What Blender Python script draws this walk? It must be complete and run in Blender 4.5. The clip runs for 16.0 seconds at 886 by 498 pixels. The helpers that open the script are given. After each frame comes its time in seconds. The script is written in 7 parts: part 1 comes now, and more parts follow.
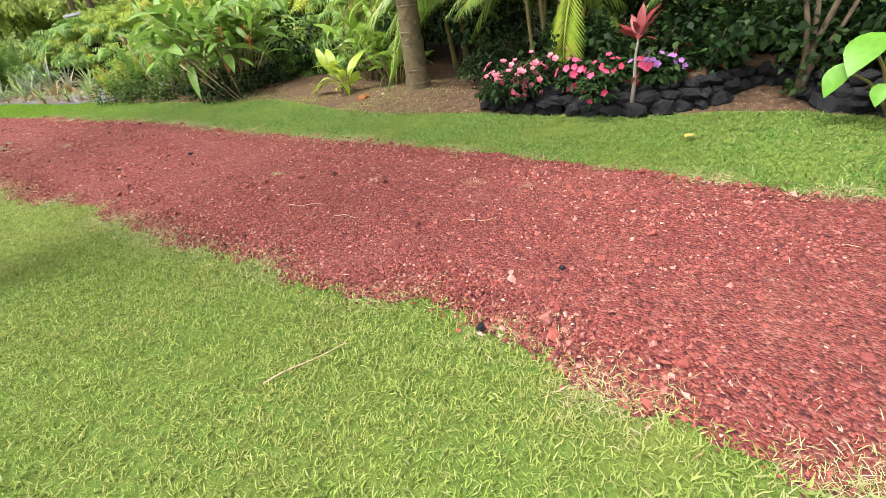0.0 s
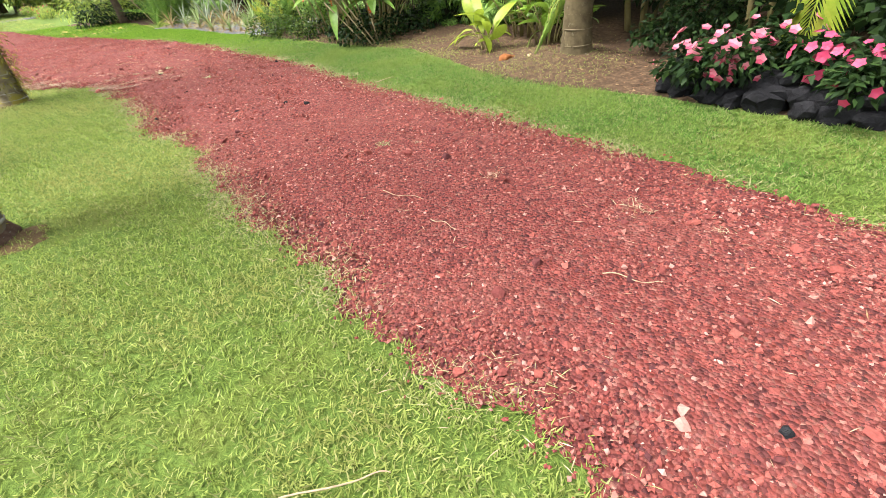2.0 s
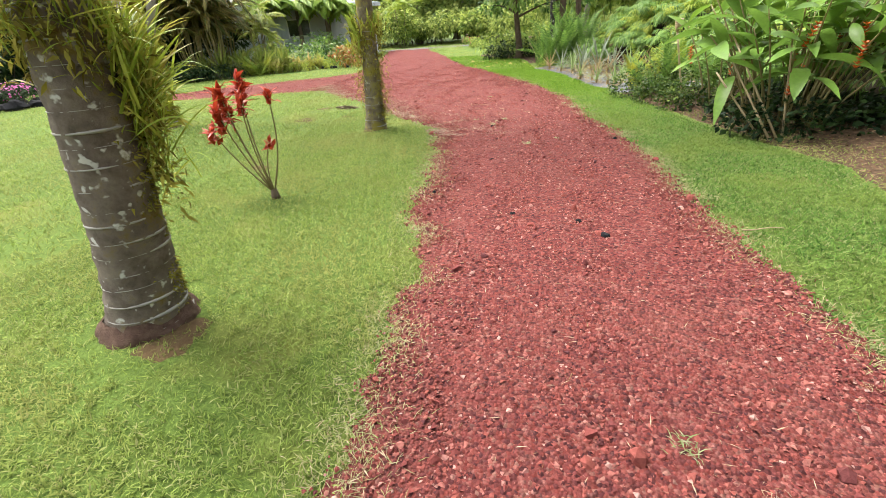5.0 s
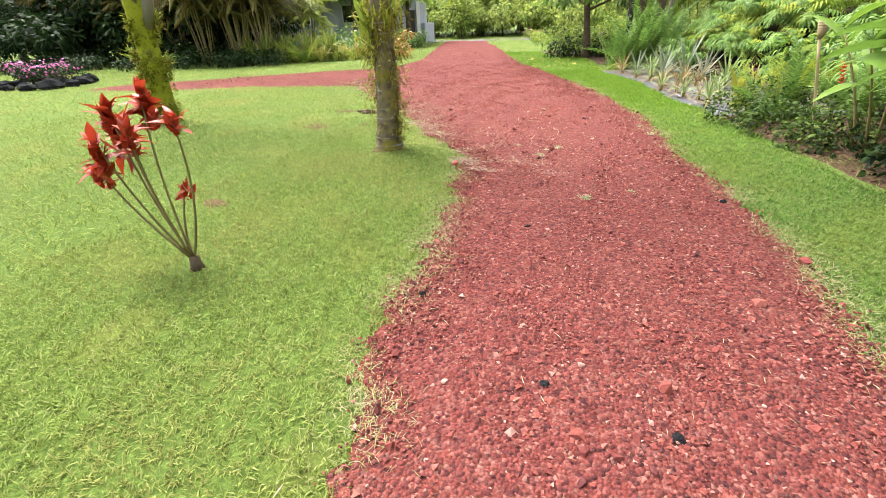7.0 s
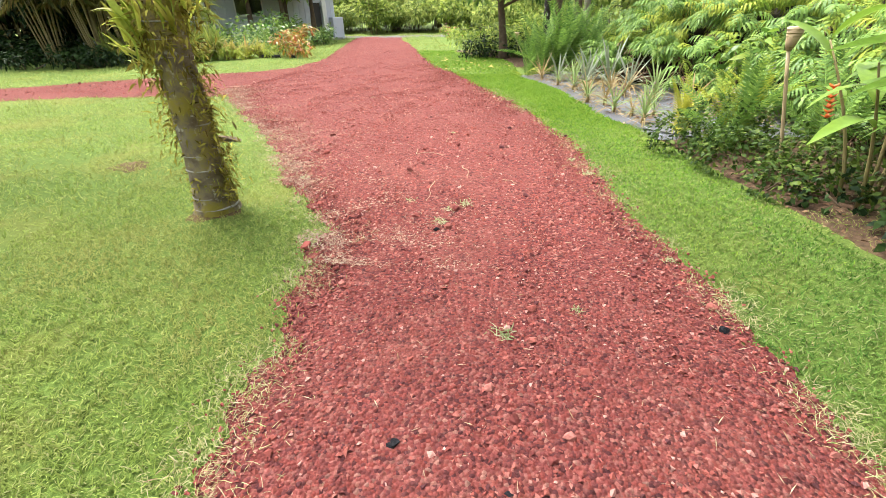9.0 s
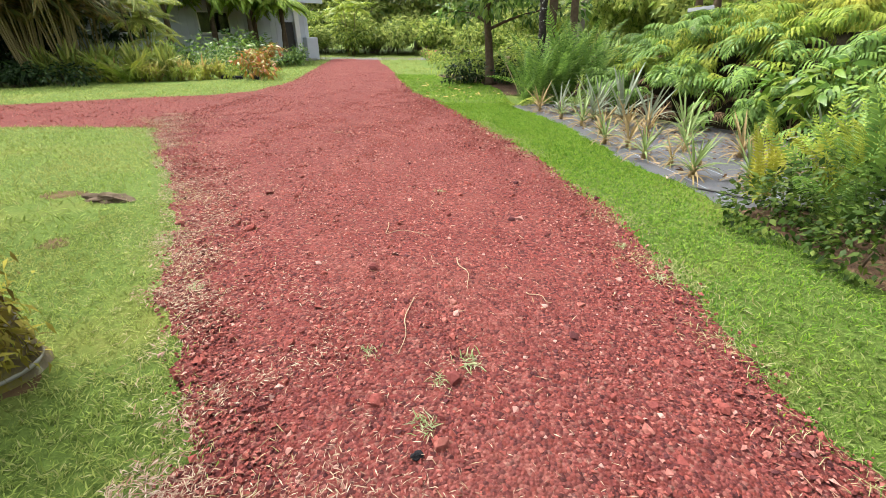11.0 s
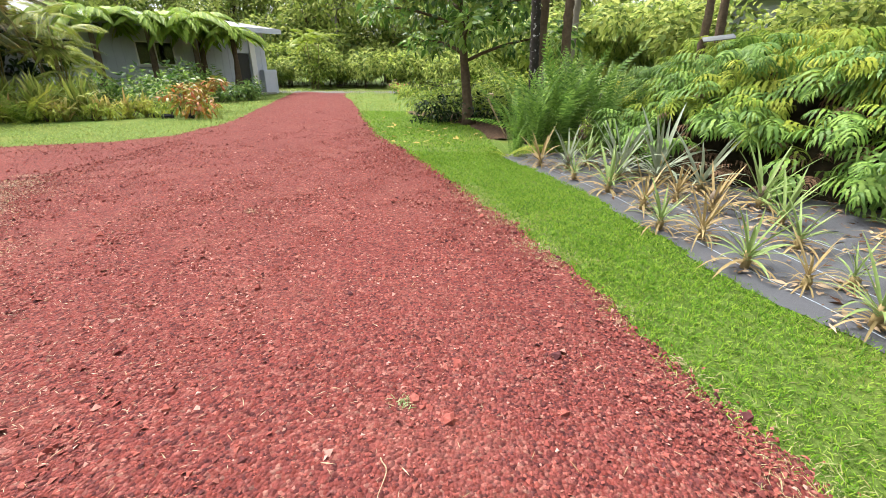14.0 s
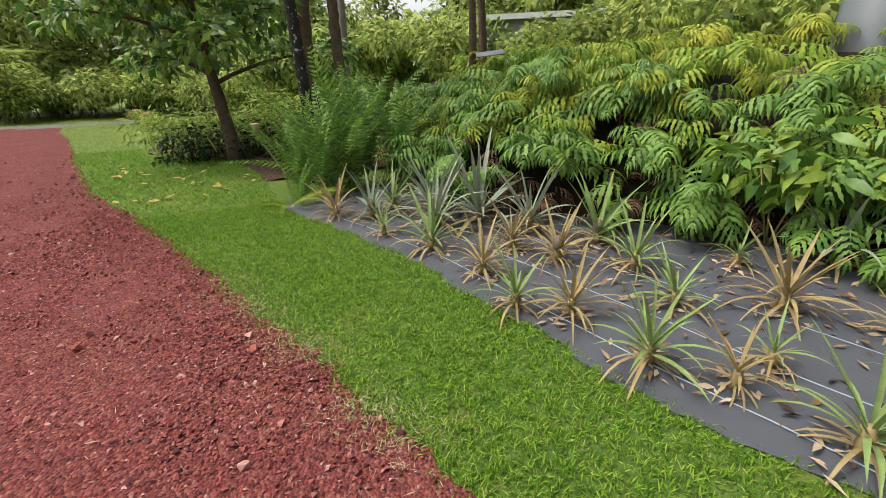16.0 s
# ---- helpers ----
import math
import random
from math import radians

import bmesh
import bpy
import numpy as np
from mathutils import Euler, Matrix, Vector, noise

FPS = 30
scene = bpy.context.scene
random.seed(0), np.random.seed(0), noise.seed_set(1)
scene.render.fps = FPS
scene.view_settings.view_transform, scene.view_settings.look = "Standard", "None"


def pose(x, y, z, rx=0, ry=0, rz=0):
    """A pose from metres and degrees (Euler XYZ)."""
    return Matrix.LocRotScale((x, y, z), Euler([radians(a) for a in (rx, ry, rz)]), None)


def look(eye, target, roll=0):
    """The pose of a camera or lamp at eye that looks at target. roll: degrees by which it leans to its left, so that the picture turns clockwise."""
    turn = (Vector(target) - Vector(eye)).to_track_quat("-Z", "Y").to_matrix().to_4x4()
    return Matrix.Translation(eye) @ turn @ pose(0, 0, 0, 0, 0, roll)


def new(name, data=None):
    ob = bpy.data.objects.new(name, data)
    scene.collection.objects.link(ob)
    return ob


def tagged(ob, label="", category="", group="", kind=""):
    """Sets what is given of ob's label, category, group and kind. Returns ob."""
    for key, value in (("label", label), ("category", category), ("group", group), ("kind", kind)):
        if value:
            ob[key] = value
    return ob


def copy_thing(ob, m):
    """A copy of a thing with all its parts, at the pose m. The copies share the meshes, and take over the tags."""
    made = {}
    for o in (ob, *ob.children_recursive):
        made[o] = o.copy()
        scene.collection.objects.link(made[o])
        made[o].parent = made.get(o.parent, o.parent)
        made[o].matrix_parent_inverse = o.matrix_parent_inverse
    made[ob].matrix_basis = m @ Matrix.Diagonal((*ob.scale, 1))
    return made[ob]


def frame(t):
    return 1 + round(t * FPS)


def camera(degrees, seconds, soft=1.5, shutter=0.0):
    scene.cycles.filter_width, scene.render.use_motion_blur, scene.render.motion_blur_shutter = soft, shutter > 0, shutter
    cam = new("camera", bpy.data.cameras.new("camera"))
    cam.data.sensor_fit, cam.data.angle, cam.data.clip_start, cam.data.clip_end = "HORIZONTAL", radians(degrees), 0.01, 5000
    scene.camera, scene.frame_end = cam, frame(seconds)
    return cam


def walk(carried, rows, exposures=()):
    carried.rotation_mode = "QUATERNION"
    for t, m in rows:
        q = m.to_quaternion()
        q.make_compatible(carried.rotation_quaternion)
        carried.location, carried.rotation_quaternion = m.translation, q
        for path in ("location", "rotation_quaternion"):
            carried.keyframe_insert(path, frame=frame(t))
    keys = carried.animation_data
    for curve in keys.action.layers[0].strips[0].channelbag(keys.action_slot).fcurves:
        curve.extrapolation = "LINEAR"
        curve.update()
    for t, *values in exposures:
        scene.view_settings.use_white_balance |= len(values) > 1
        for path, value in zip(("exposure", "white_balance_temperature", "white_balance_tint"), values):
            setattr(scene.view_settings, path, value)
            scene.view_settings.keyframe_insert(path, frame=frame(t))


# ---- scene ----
cam = camera(91.7, 16.0, soft=0.7)
PATH = [
    (0, (-0.762, 3.102, 1.512), (0.527, 4.208, 0.457), -7.9),
    (0.5, (-0.663, 3.294, 1.466), (0.580, 4.403, 0.359), -5.4),
    (1, (-0.474, 3.477, 1.402), (0.646, 4.668, 0.251), -5.4),
    (1.5, (-0.235, 3.605, 1.404), (0.700, 4.929, 0.233), -6.8),
    (2, (-0.039, 3.820, 1.378), (0.809, 5.219, 0.227), -6.4),
    (2.5, (0.270, 4.181, 1.370), (1.075, 5.639, 0.262), -4.8),
    (2.9, (0.494, 4.384, 1.366), (1.173, 5.937, 0.304), -4.5),
    (3, (0.532, 4.444, 1.398), (1.156, 6.030, 0.352), -4.5),
    (3.5, (0.613, 4.695, 1.498), (0.943, 6.415, 0.530), -3.6),
    (4, (0.680, 5.095, 1.505), (0.835, 6.867, 0.591), -2.7),
    (4.5, (0.854, 5.541, 1.470), (0.779, 7.326, 0.572), -4.4),
    (5, (0.867, 5.897, 1.494), (0.489, 7.633, 0.575), -4.5),
    (5.2, (0.856, 6.071, 1.476), (0.441, 7.805, 0.570), -3.6),
    (7.3, (0.797, 8.195, 1.527), (0.186, 9.851, 0.587), -3.0),
    (7.5, (0.786, 8.414, 1.557), (0.157, 10.069, 0.626), -3.2),
    (8, (0.734, 8.793, 1.536), (0.128, 10.439, 0.576), -2.8),
    (8.5, (0.758, 9.408, 1.514), (0.311, 11.103, 0.553), -2.3),
    (9, (0.830, 9.932, 1.516), (0.548, 11.659, 0.548), -1.4),
    (9.5, (0.765, 10.364, 1.526), (0.587, 12.116, 0.579), -0.2),
    (9.7, (0.715, 10.574, 1.514), (0.560, 12.335, 0.579), -0.1),
    (11.8, (0.416, 12.428, 1.410), (0.121, 14.091, 0.577), -0.1),
    (12, (0.378, 12.558, 1.438), (0.031, 14.211, 0.603), -0.4),
    (12.5, (0.250, 12.948, 1.402), (-0.120, 14.627, 0.634), -1.0),
    (13, (0.285, 13.541, 1.388), (0.327, 15.252, 0.601), 0.4),
    (13.5, (0.321, 14.005, 1.444), (0.285, 15.723, 0.672), -0.3),
    (14, (0.283, 14.407, 1.425), (0.206, 16.142, 0.694), 0.1),
    (14.5, (0.478, 14.956, 1.397), (0.802, 16.669, 0.687), -0.3),
    (15, (0.552, 15.329, 1.466), (0.791, 17.049, 0.737), -1.7),
    (15.5, (0.519, 15.669, 1.443), (0.751, 17.421, 0.788), -1.2),
    (16, (0.660, 16.152, 1.482), (1.368, 17.759, 0.801), -1.6),
]
walk(cam, [(t, look(e, g, r)) for t, e, g, r in PATH],
     exposures=[(0, 2.0), (1, 2.0), (1.5, 2.12), (3, 2.32), (3.5, 2.4), (4, 2.15), (4.5, 1.97), (5, 2.1), (7.5, 2.28), (9, 2.3), (9.7, 2.27), (11.8, 1.75), (12, 1.92), (12.5, 1.93), (13, 1.82), (14, 1.92), (14.5, 1.6), (15, 1.52), (15.5, 1.62), (16, 1.1)])

# world, sun and exposure: bright overcast sky
SKY = bpy.data.worlds.new("sky")
scene.world = SKY
SKY.use_nodes = True
_n, _l = SKY.node_tree.nodes, SKY.node_tree.links
_sky = _n.new("ShaderNodeTexSky")
_sky.sky_type, _sky.sun_disc = "NISHITA", False
_sky.sun_elevation, _sky.sun_rotation = radians(62), radians(-60)
_sky.air_density, _sky.dust_density, _sky.ozone_density = 1.0, 6.0, 0.6
_hsv = _n.new("ShaderNodeHueSaturation")
_hsv.inputs["Saturation"].default_value = 0.26
_l.new(_sky.outputs[0], _hsv.inputs["Color"])
_l.new(_hsv.outputs[0], _n["Background"].inputs[0])
_n["Background"].inputs[1].default_value = 0.15
sun = new("sun", bpy.data.lights.new("sun", "SUN"))
sun.data.energy, sun.data.angle, sun.data.color = 1.5, radians(25), (1.0, 0.95, 0.87)
sun.matrix_world = look((0, 0, 0), (math.sin(radians(60)) * math.cos(radians(62)) * 1.0, -math.cos(radians(60)) * math.cos(radians(62)), -math.sin(radians(62))))

RNG = np.random.default_rng(7)


# ---------------------------------------------------------------- mesh helpers
def rotations(yaw, pitch, roll, scale):
    """Stack of 3x3 matrices: template along +x, lifted by pitch, turned by yaw (radians)."""
    yaw, pitch, roll, scale = np.broadcast_arrays(*[np.asarray(a, float) for a in (yaw, pitch, roll, scale)])
    cy, sy, cp, sp, cr, sr = np.cos(yaw), np.sin(yaw), np.cos(pitch), np.sin(pitch), np.cos(roll), np.sin(roll)
    m = np.empty(yaw.shape + (3, 3))
    m[..., 0, 0], m[..., 0, 1], m[..., 0, 2] = cy * cp, -sy * cr - cy * sp * sr, sy * sr - cy * sp * cr
    m[..., 1, 0], m[..., 1, 1], m[..., 1, 2] = sy * cp, cy * cr - sy * sp * sr, -cy * sr - sy * sp * cr
    m[..., 2, 0], m[..., 2, 1], m[..., 2, 2] = sp, cp * sr, cp * cr
    return m * scale[..., None, None]


def scatter(tpl, yaw, pitch, roll, scale, places):
    v, f = tpl
    m = rotations(yaw, pitch, roll, scale)
    places = np.asarray(places, float).reshape(-1, 3)
    if m.ndim == 2:
        m = np.broadcast_to(m, (len(places), 3, 3))
    out = np.einsum("nij,kj->nki", m, v) + places[:, None, :]
    n, k = len(places), len(v)
    faces = (f[None, :, :] + (np.arange(n) * k)[:, None, None]).reshape(-1, 3)
    return out.reshape(-1, 3), faces


def join(pieces):
    vs, fs, base = [], [], 0
    for v, f in pieces:
        vs.append(v), fs.append(f + base)
        base += len(v)
    return np.concatenate(vs), np.concatenate(fs)


def mesh_of(name, vf, mat, smooth=True):
    v, f = vf
    me = bpy.data.meshes.new(name)
    me.vertices.add(len(v)), me.loops.add(len(f) * 3), me.polygons.add(len(f))
    me.vertices.foreach_set("co", np.asarray(v, np.float32).ravel())
    me.loops.foreach_set("vertex_index", np.asarray(f, np.int32).ravel())
    me.polygons.foreach_set("loop_start", np.arange(0, len(f) * 3, 3, dtype=np.int32))
    me.polygons.foreach_set("use_smooth", np.full(len(f), smooth))
    me.materials.append(mat)
    me.update(calc_edges=True)
    return me


def part(name, shape, mat, parent=None, label="", smooth=True):
    """One mesh object from (verts, triangles), a bmesh or a ready mesh, under its thing."""
    if isinstance(shape, bmesh.types.BMesh):
        me = bpy.data.meshes.new(name)
        for face in shape.faces:
            face.smooth = smooth
        shape.to_mesh(me)
        shape.free()
        me.materials.append(mat)
    elif isinstance(shape, bpy.types.Mesh):
        me = shape
    else:
        me = mesh_of(name, shape, mat, smooth)
    ob = new(name, me)
    ob.parent = parent
    if label:
        ob["label"] = label
    return ob


def thing(name, x, y, z, label, category, group="", rz=0.0, kind=""):
    ob = new(name)
    ob.empty_display_size = 0.1
    ob.matrix_basis = pose(x, y, z, 0, 0, rz)
    return tagged(ob, label, category, group, kind)


def strip(points, widths, up=(0, 0, 1), fold=0.0):
    """A ribbon leaf along points, with a folded midrib."""
    p = np.asarray(points, float)
    d = np.gradient(p, axis=0)
    side = np.cross(d, up)
    side /= np.linalg.norm(side, axis=1)[:, None] + 1e-9
    nor = np.cross(side, d)
    nor /= np.linalg.norm(nor, axis=1)[:, None] + 1e-9
    w = np.asarray(widths, float)[:, None]
    v = np.stack([p - side * w + nor * w * fold, p, p + side * w + nor * w * fold], 1).reshape(-1, 3)
    f = []
    for i in range(len(p) - 1):
        a, b = 3 * i, 3 * i + 3
        f += [(a, a + 1, b + 1), (a, b + 1, b), (a + 1, a + 2, b + 2), (a + 1, b + 2, b + 1)]
    return v, np.array(f)


def tube(points, radii, sides=8, wob=0.0, seed=0):
    rng = np.random.default_rng(seed)
    p = np.asarray(points, float)
    d = np.gradient(p, axis=0)
    d /= np.linalg.norm(d, axis=1)[:, None]
    ref = np.where(np.abs(d[:, 2:3]) > 0.9, np.array([[1.0, 0, 0]]), np.array([[0, 0, 1.0]]))
    a = np.cross(d, ref)
    a /= np.linalg.norm(a, axis=1)[:, None]
    b = np.cross(d, a)
    th = np.arange(sides) / sides * 2 * np.pi
    r = np.asarray(radii, float)[:, None] * (1 + wob * rng.normal(size=(len(p), sides)))
    v = (p[:, None, :] + r[..., None] * (np.cos(th)[None, :, None] * a[:, None] + np.sin(th)[None, :, None] * b[:, None])).reshape(-1, 3)
    f = []
    for i in range(len(p) - 1):
        for j in range(sides):
            q, s = i * sides + j, i * sides + (j + 1) % sides
            f += [(q, s, s + sides), (q, s + sides, q + sides)]
    v = np.vstack([v, p[:1], p[-1:]])
    n = len(v)
    for j in range(sides):
        k = (j + 1) % sides
        f += [(n - 2, k, j), (n - 1, (len(p) - 1) * sides + j, (len(p) - 1) * sides + k)]
    return v, np.array(f)


def leaf_shape(w=0.3, droop=0.12, fold=0.1, widest=0.4):
    """A pointed leaf, 1 long along +x."""
    s = np.array([0, 0.18, widest, 0.72, 1.0])
    ww = np.array([0.06, 0.7, 1.0, 0.68, 0.02]) * w / 2
    return strip(np.stack([s, 0 * s, -droop * s * s * 1.5], 1), ww, fold=fold)


def cheap_leaf(w=0.3, droop=0.1):
    v = np.array([[0, 0, 0], [0.4, -w / 2, 0.02], [0.4, w / 2, 0.02], [1, 0, -droop]], float)
    return v, np.array([[0, 1, 2], [1, 3, 2]])


def frond(length, pairs, leaflet, arch=0.5, droop=0.4, ang=55, leaf=None, start=0.15, hang=0.3, rach=0.006, prof=1.0):
    """A feather frond along +x that rises and bows over, with leaflets on both sides."""
    leaf = leaf or cheap_leaf(0.16, 0.15)
    s = np.linspace(0, 1, 9)
    spine = np.stack([length * s * (1 - 0.25 * arch * s * s), 0 * s, length * (arch * s - (arch + droop) * s * s * 0.9)], 1)
    pieces = [strip(spine, rach * (1.15 - s))]
    t = np.linspace(start, 0.985, pairs)
    at = np.stack([np.interp(t, s, spine[:, i]) for i in range(3)], 1)
    slope = np.arctan2(np.gradient(at[:, 2]), np.gradient(at[:, 0]))
    shape = np.clip(np.sin(np.pi * (0.12 + 0.86 * (t - start) / (1 - start))) ** prof, 0.12, 1) * leaflet
    for sgn in (-1, 1):
        yaw = sgn * np.radians(ang * (1 - 0.45 * t))
        pieces.append(scatter(leaf, yaw, slope * np.cos(yaw) - hang * (0.8 + 0.4 * RNG.random(pairs)), 0.0, shape, at))
    return join(pieces)


def icolump(r=1.0, rough=0.25, sub=1, seed=0, squash=(1, 1, 0.8)):
    bm = bmesh.new()
    bmesh.ops.create_icosphere(bm, subdivisions=sub, radius=r)
    off = Vector((seed * 3.1, seed * 1.7, seed * 0.9))
    for v in bm.verts:
        k = 1 + rough * 2 * noise.noise(v.co * 1.3 / r + off) + rough * noise.noise(v.co * 3.1 / r + off)
        v.co = Vector((v.co.x * squash[0], v.co.y * squash[1], v.co.z * squash[2])) * k
    v = np.array([x.co[:] for x in bm.verts])
    f = np.array([[q.index for q in t.verts] for t in bm.faces])
    bm.free()
    return v, f


# ---------------------------------------------------------------- materials
def base_mat(name, rough=0.7):
    m = bpy.data.materials.new(name)
    m.use_nodes = True
    nt = m.node_tree
    b = nt.nodes["Principled BSDF"]
    b.inputs["Roughness"].default_value = rough
    b.inputs["Specular IOR Level"].default_value = 0.08 if rough > 0.85 else 0.4
    return m, nt, b


def ramp(nt, colours, fac, stops=None):
    r = nt.nodes.new("ShaderNodeValToRGB")
    r.color_ramp.elements[0].position, r.color_ramp.elements[0].color = 0, (*colours[0], 1)
    r.color_ramp.elements[1].position, r.color_ramp.elements[1].color = 1, (*colours[-1], 1)
    for i, c in enumerate(colours[1:-1], 1):
        e = r.color_ramp.elements.new(i / (len(colours) - 1))
        e.color = (*c, 1)
    if stops:
        for e, p in zip(r.color_ramp.elements, stops):
            e.position = p
    nt.links.new(fac, r.inputs[0])
    return r.outputs[0]


def noise_tex(nt, scale, detail=4, rough=0.55, coord="world"):
    n = nt.nodes.new("ShaderNodeTexNoise")
    n.inputs["Scale"].default_value, n.inputs["Detail"].default_value, n.inputs["Roughness"].default_value = scale, detail, rough
    if coord == "world":
        g = nt.nodes.new("ShaderNodeNewGeometry")
        nt.links.new(g.outputs["Position"], n.inputs["Vector"])
    else:
        g = nt.nodes.new("ShaderNodeTexCoord")
        nt.links.new(g.outputs["Object"], n.inputs["Vector"])
    return n.outputs["Fac"]


def mixc(nt, a, b, fac, mode="MIX"):
    m = nt.nodes.new("ShaderNodeMix")
    m.data_type, m.blend_type = "RGBA", mode
    for sock, val in ((m.inputs[0], fac), (m.inputs[6], a), (m.inputs[7], b)):
        if isinstance(val, (int, float)):
            sock.default_value = val
        elif isinstance(val, tuple):
            sock.default_value = (*val, 1)
        else:
            nt.links.new(val, sock)
    return m.outputs[2]


def math_node(nt, op, a, b=0.0, clamp=False):
    m = nt.nodes.new("ShaderNodeMath")
    m.operation, m.use_clamp = op, clamp
    for sock, val in zip(m.inputs, (a, b)):
        if isinstance(val, (int, float)):
            sock.default_value = val
        else:
            nt.links.new(val, sock)
    return m.outputs[0]


def bump(nt, b, height, dist=0.01, strength=0.6):
    n = nt.nodes.new("ShaderNodeBump")
    n.inputs["Strength"].default_value, n.inputs["Distance"].default_value = strength, dist
    nt.links.new(height, n.inputs["Height"])
    nt.links.new(n.outputs[0], b.inputs["Normal"])


def foliage(name, colours, rough=0.5, through_light=0.3, patch=None, patch_scale=0.6, gloss=0.22):
    """Leaf: colour by island, blotches by noise, light passes through."""
    m, nt, b = base_mat(name, rough)
    g = nt.nodes.new("ShaderNodeNewGeometry")
    col = ramp(nt, colours, g.outputs["Random Per Island"])
    if patch:
        n = noise_tex(nt, patch_scale, 3)
        col = mixc(nt, col, patch, math_node(nt, "MULTIPLY", math_node(nt, "SUBTRACT", n, 0.45, True), 3.0, True))
    n2 = noise_tex(nt, 23.0, 3)
    dark = nt.nodes.new("ShaderNodeHueSaturation")
    nt.links.new(col, dark.inputs["Color"])
    nt.links.new(math_node(nt, "ADD", math_node(nt, "MULTIPLY", n2, 0.7), 0.65), dark.inputs["Value"])
    col = dark.outputs[0]
    nt.links.new(col, b.inputs["Base Color"])
    b.inputs["Specular IOR Level"].default_value = gloss
    tr = nt.nodes.new("ShaderNodeBsdfTranslucent")
    nt.links.new(col, tr.inputs[0])
    mx = nt.nodes.new("ShaderNodeMixShader")
    mx.inputs[0].default_value = through_light
    nt.links.new(b.outputs[0], mx.inputs[1]), nt.links.new(tr.outputs[0], mx.inputs[2])
    nt.links.new(mx.outputs[0], nt.nodes["Material Output"].inputs[0])
    return m


def solid(name, colours, scale=8.0, rough=0.8, bumpy=0.01, detail=6, metal=0.0, coord="world", bscale=None, stops=None):
    m, nt, b = base_mat(name, rough)
    n = noise_tex(nt, scale, detail, 0.6, coord)
    nt.links.new(ramp(nt, colours, n, stops), b.inputs["Base Color"])
    b.inputs["Metallic"].default_value = metal
    b.inputs["Specular IOR Level"].default_value = 0.08 if rough > 0.85 else 0.5
    if bumpy:
        bump(nt, b, noise_tex(nt, bscale or scale * 4, 4, 0.6, coord), bumpy)
    return m


def island_mat(name, colours, rough=0.85, scale=60.0, bumpy=0.004, stops=None):
    m, nt, b = base_mat(name, rough)
    g = nt.nodes.new("ShaderNodeNewGeometry")
    col = ramp(nt, colours, g.outputs["Random Per Island"], stops)
    n = noise_tex(nt, scale, 4)
    h = nt.nodes.new("ShaderNodeHueSaturation")
    nt.links.new(col, h.inputs["Color"])
    nt.links.new(math_node(nt, "ADD", math_node(nt, "MULTIPLY", n, 0.8), 0.6), h.inputs["Value"])
    nt.links.new(h.outputs[0], b.inputs["Base Color"])
    if bumpy:
        bump(nt, b, noise_tex(nt, scale * 2, 3), bumpy)
    return m


def ground_mat(name):
    """Soil under the turf: green-brown thatch with bare and yellowed patches."""
    m, nt, b = base_mat(name, 0.95)
    fine = ramp(nt, [(0.024, 0.042, 0.009), (0.072, 0.112, 0.022), (0.13, 0.178, 0.04)], noise_tex(nt, 45, 6, 0.7), (0.25, 0.5, 0.8))
    big = noise_tex(nt, 0.9, 5, 0.6)
    col = mixc(nt, fine, (0.132, 0.138, 0.033), math_node(nt, "MULTIPLY", math_node(nt, "SUBTRACT", big, 0.52, True), 4.0, True))
    nt.links.new(col, b.inputs["Base Color"])
    bump(nt, b, noise_tex(nt, 60, 5, 0.7), 0.02, 0.8)
    return m


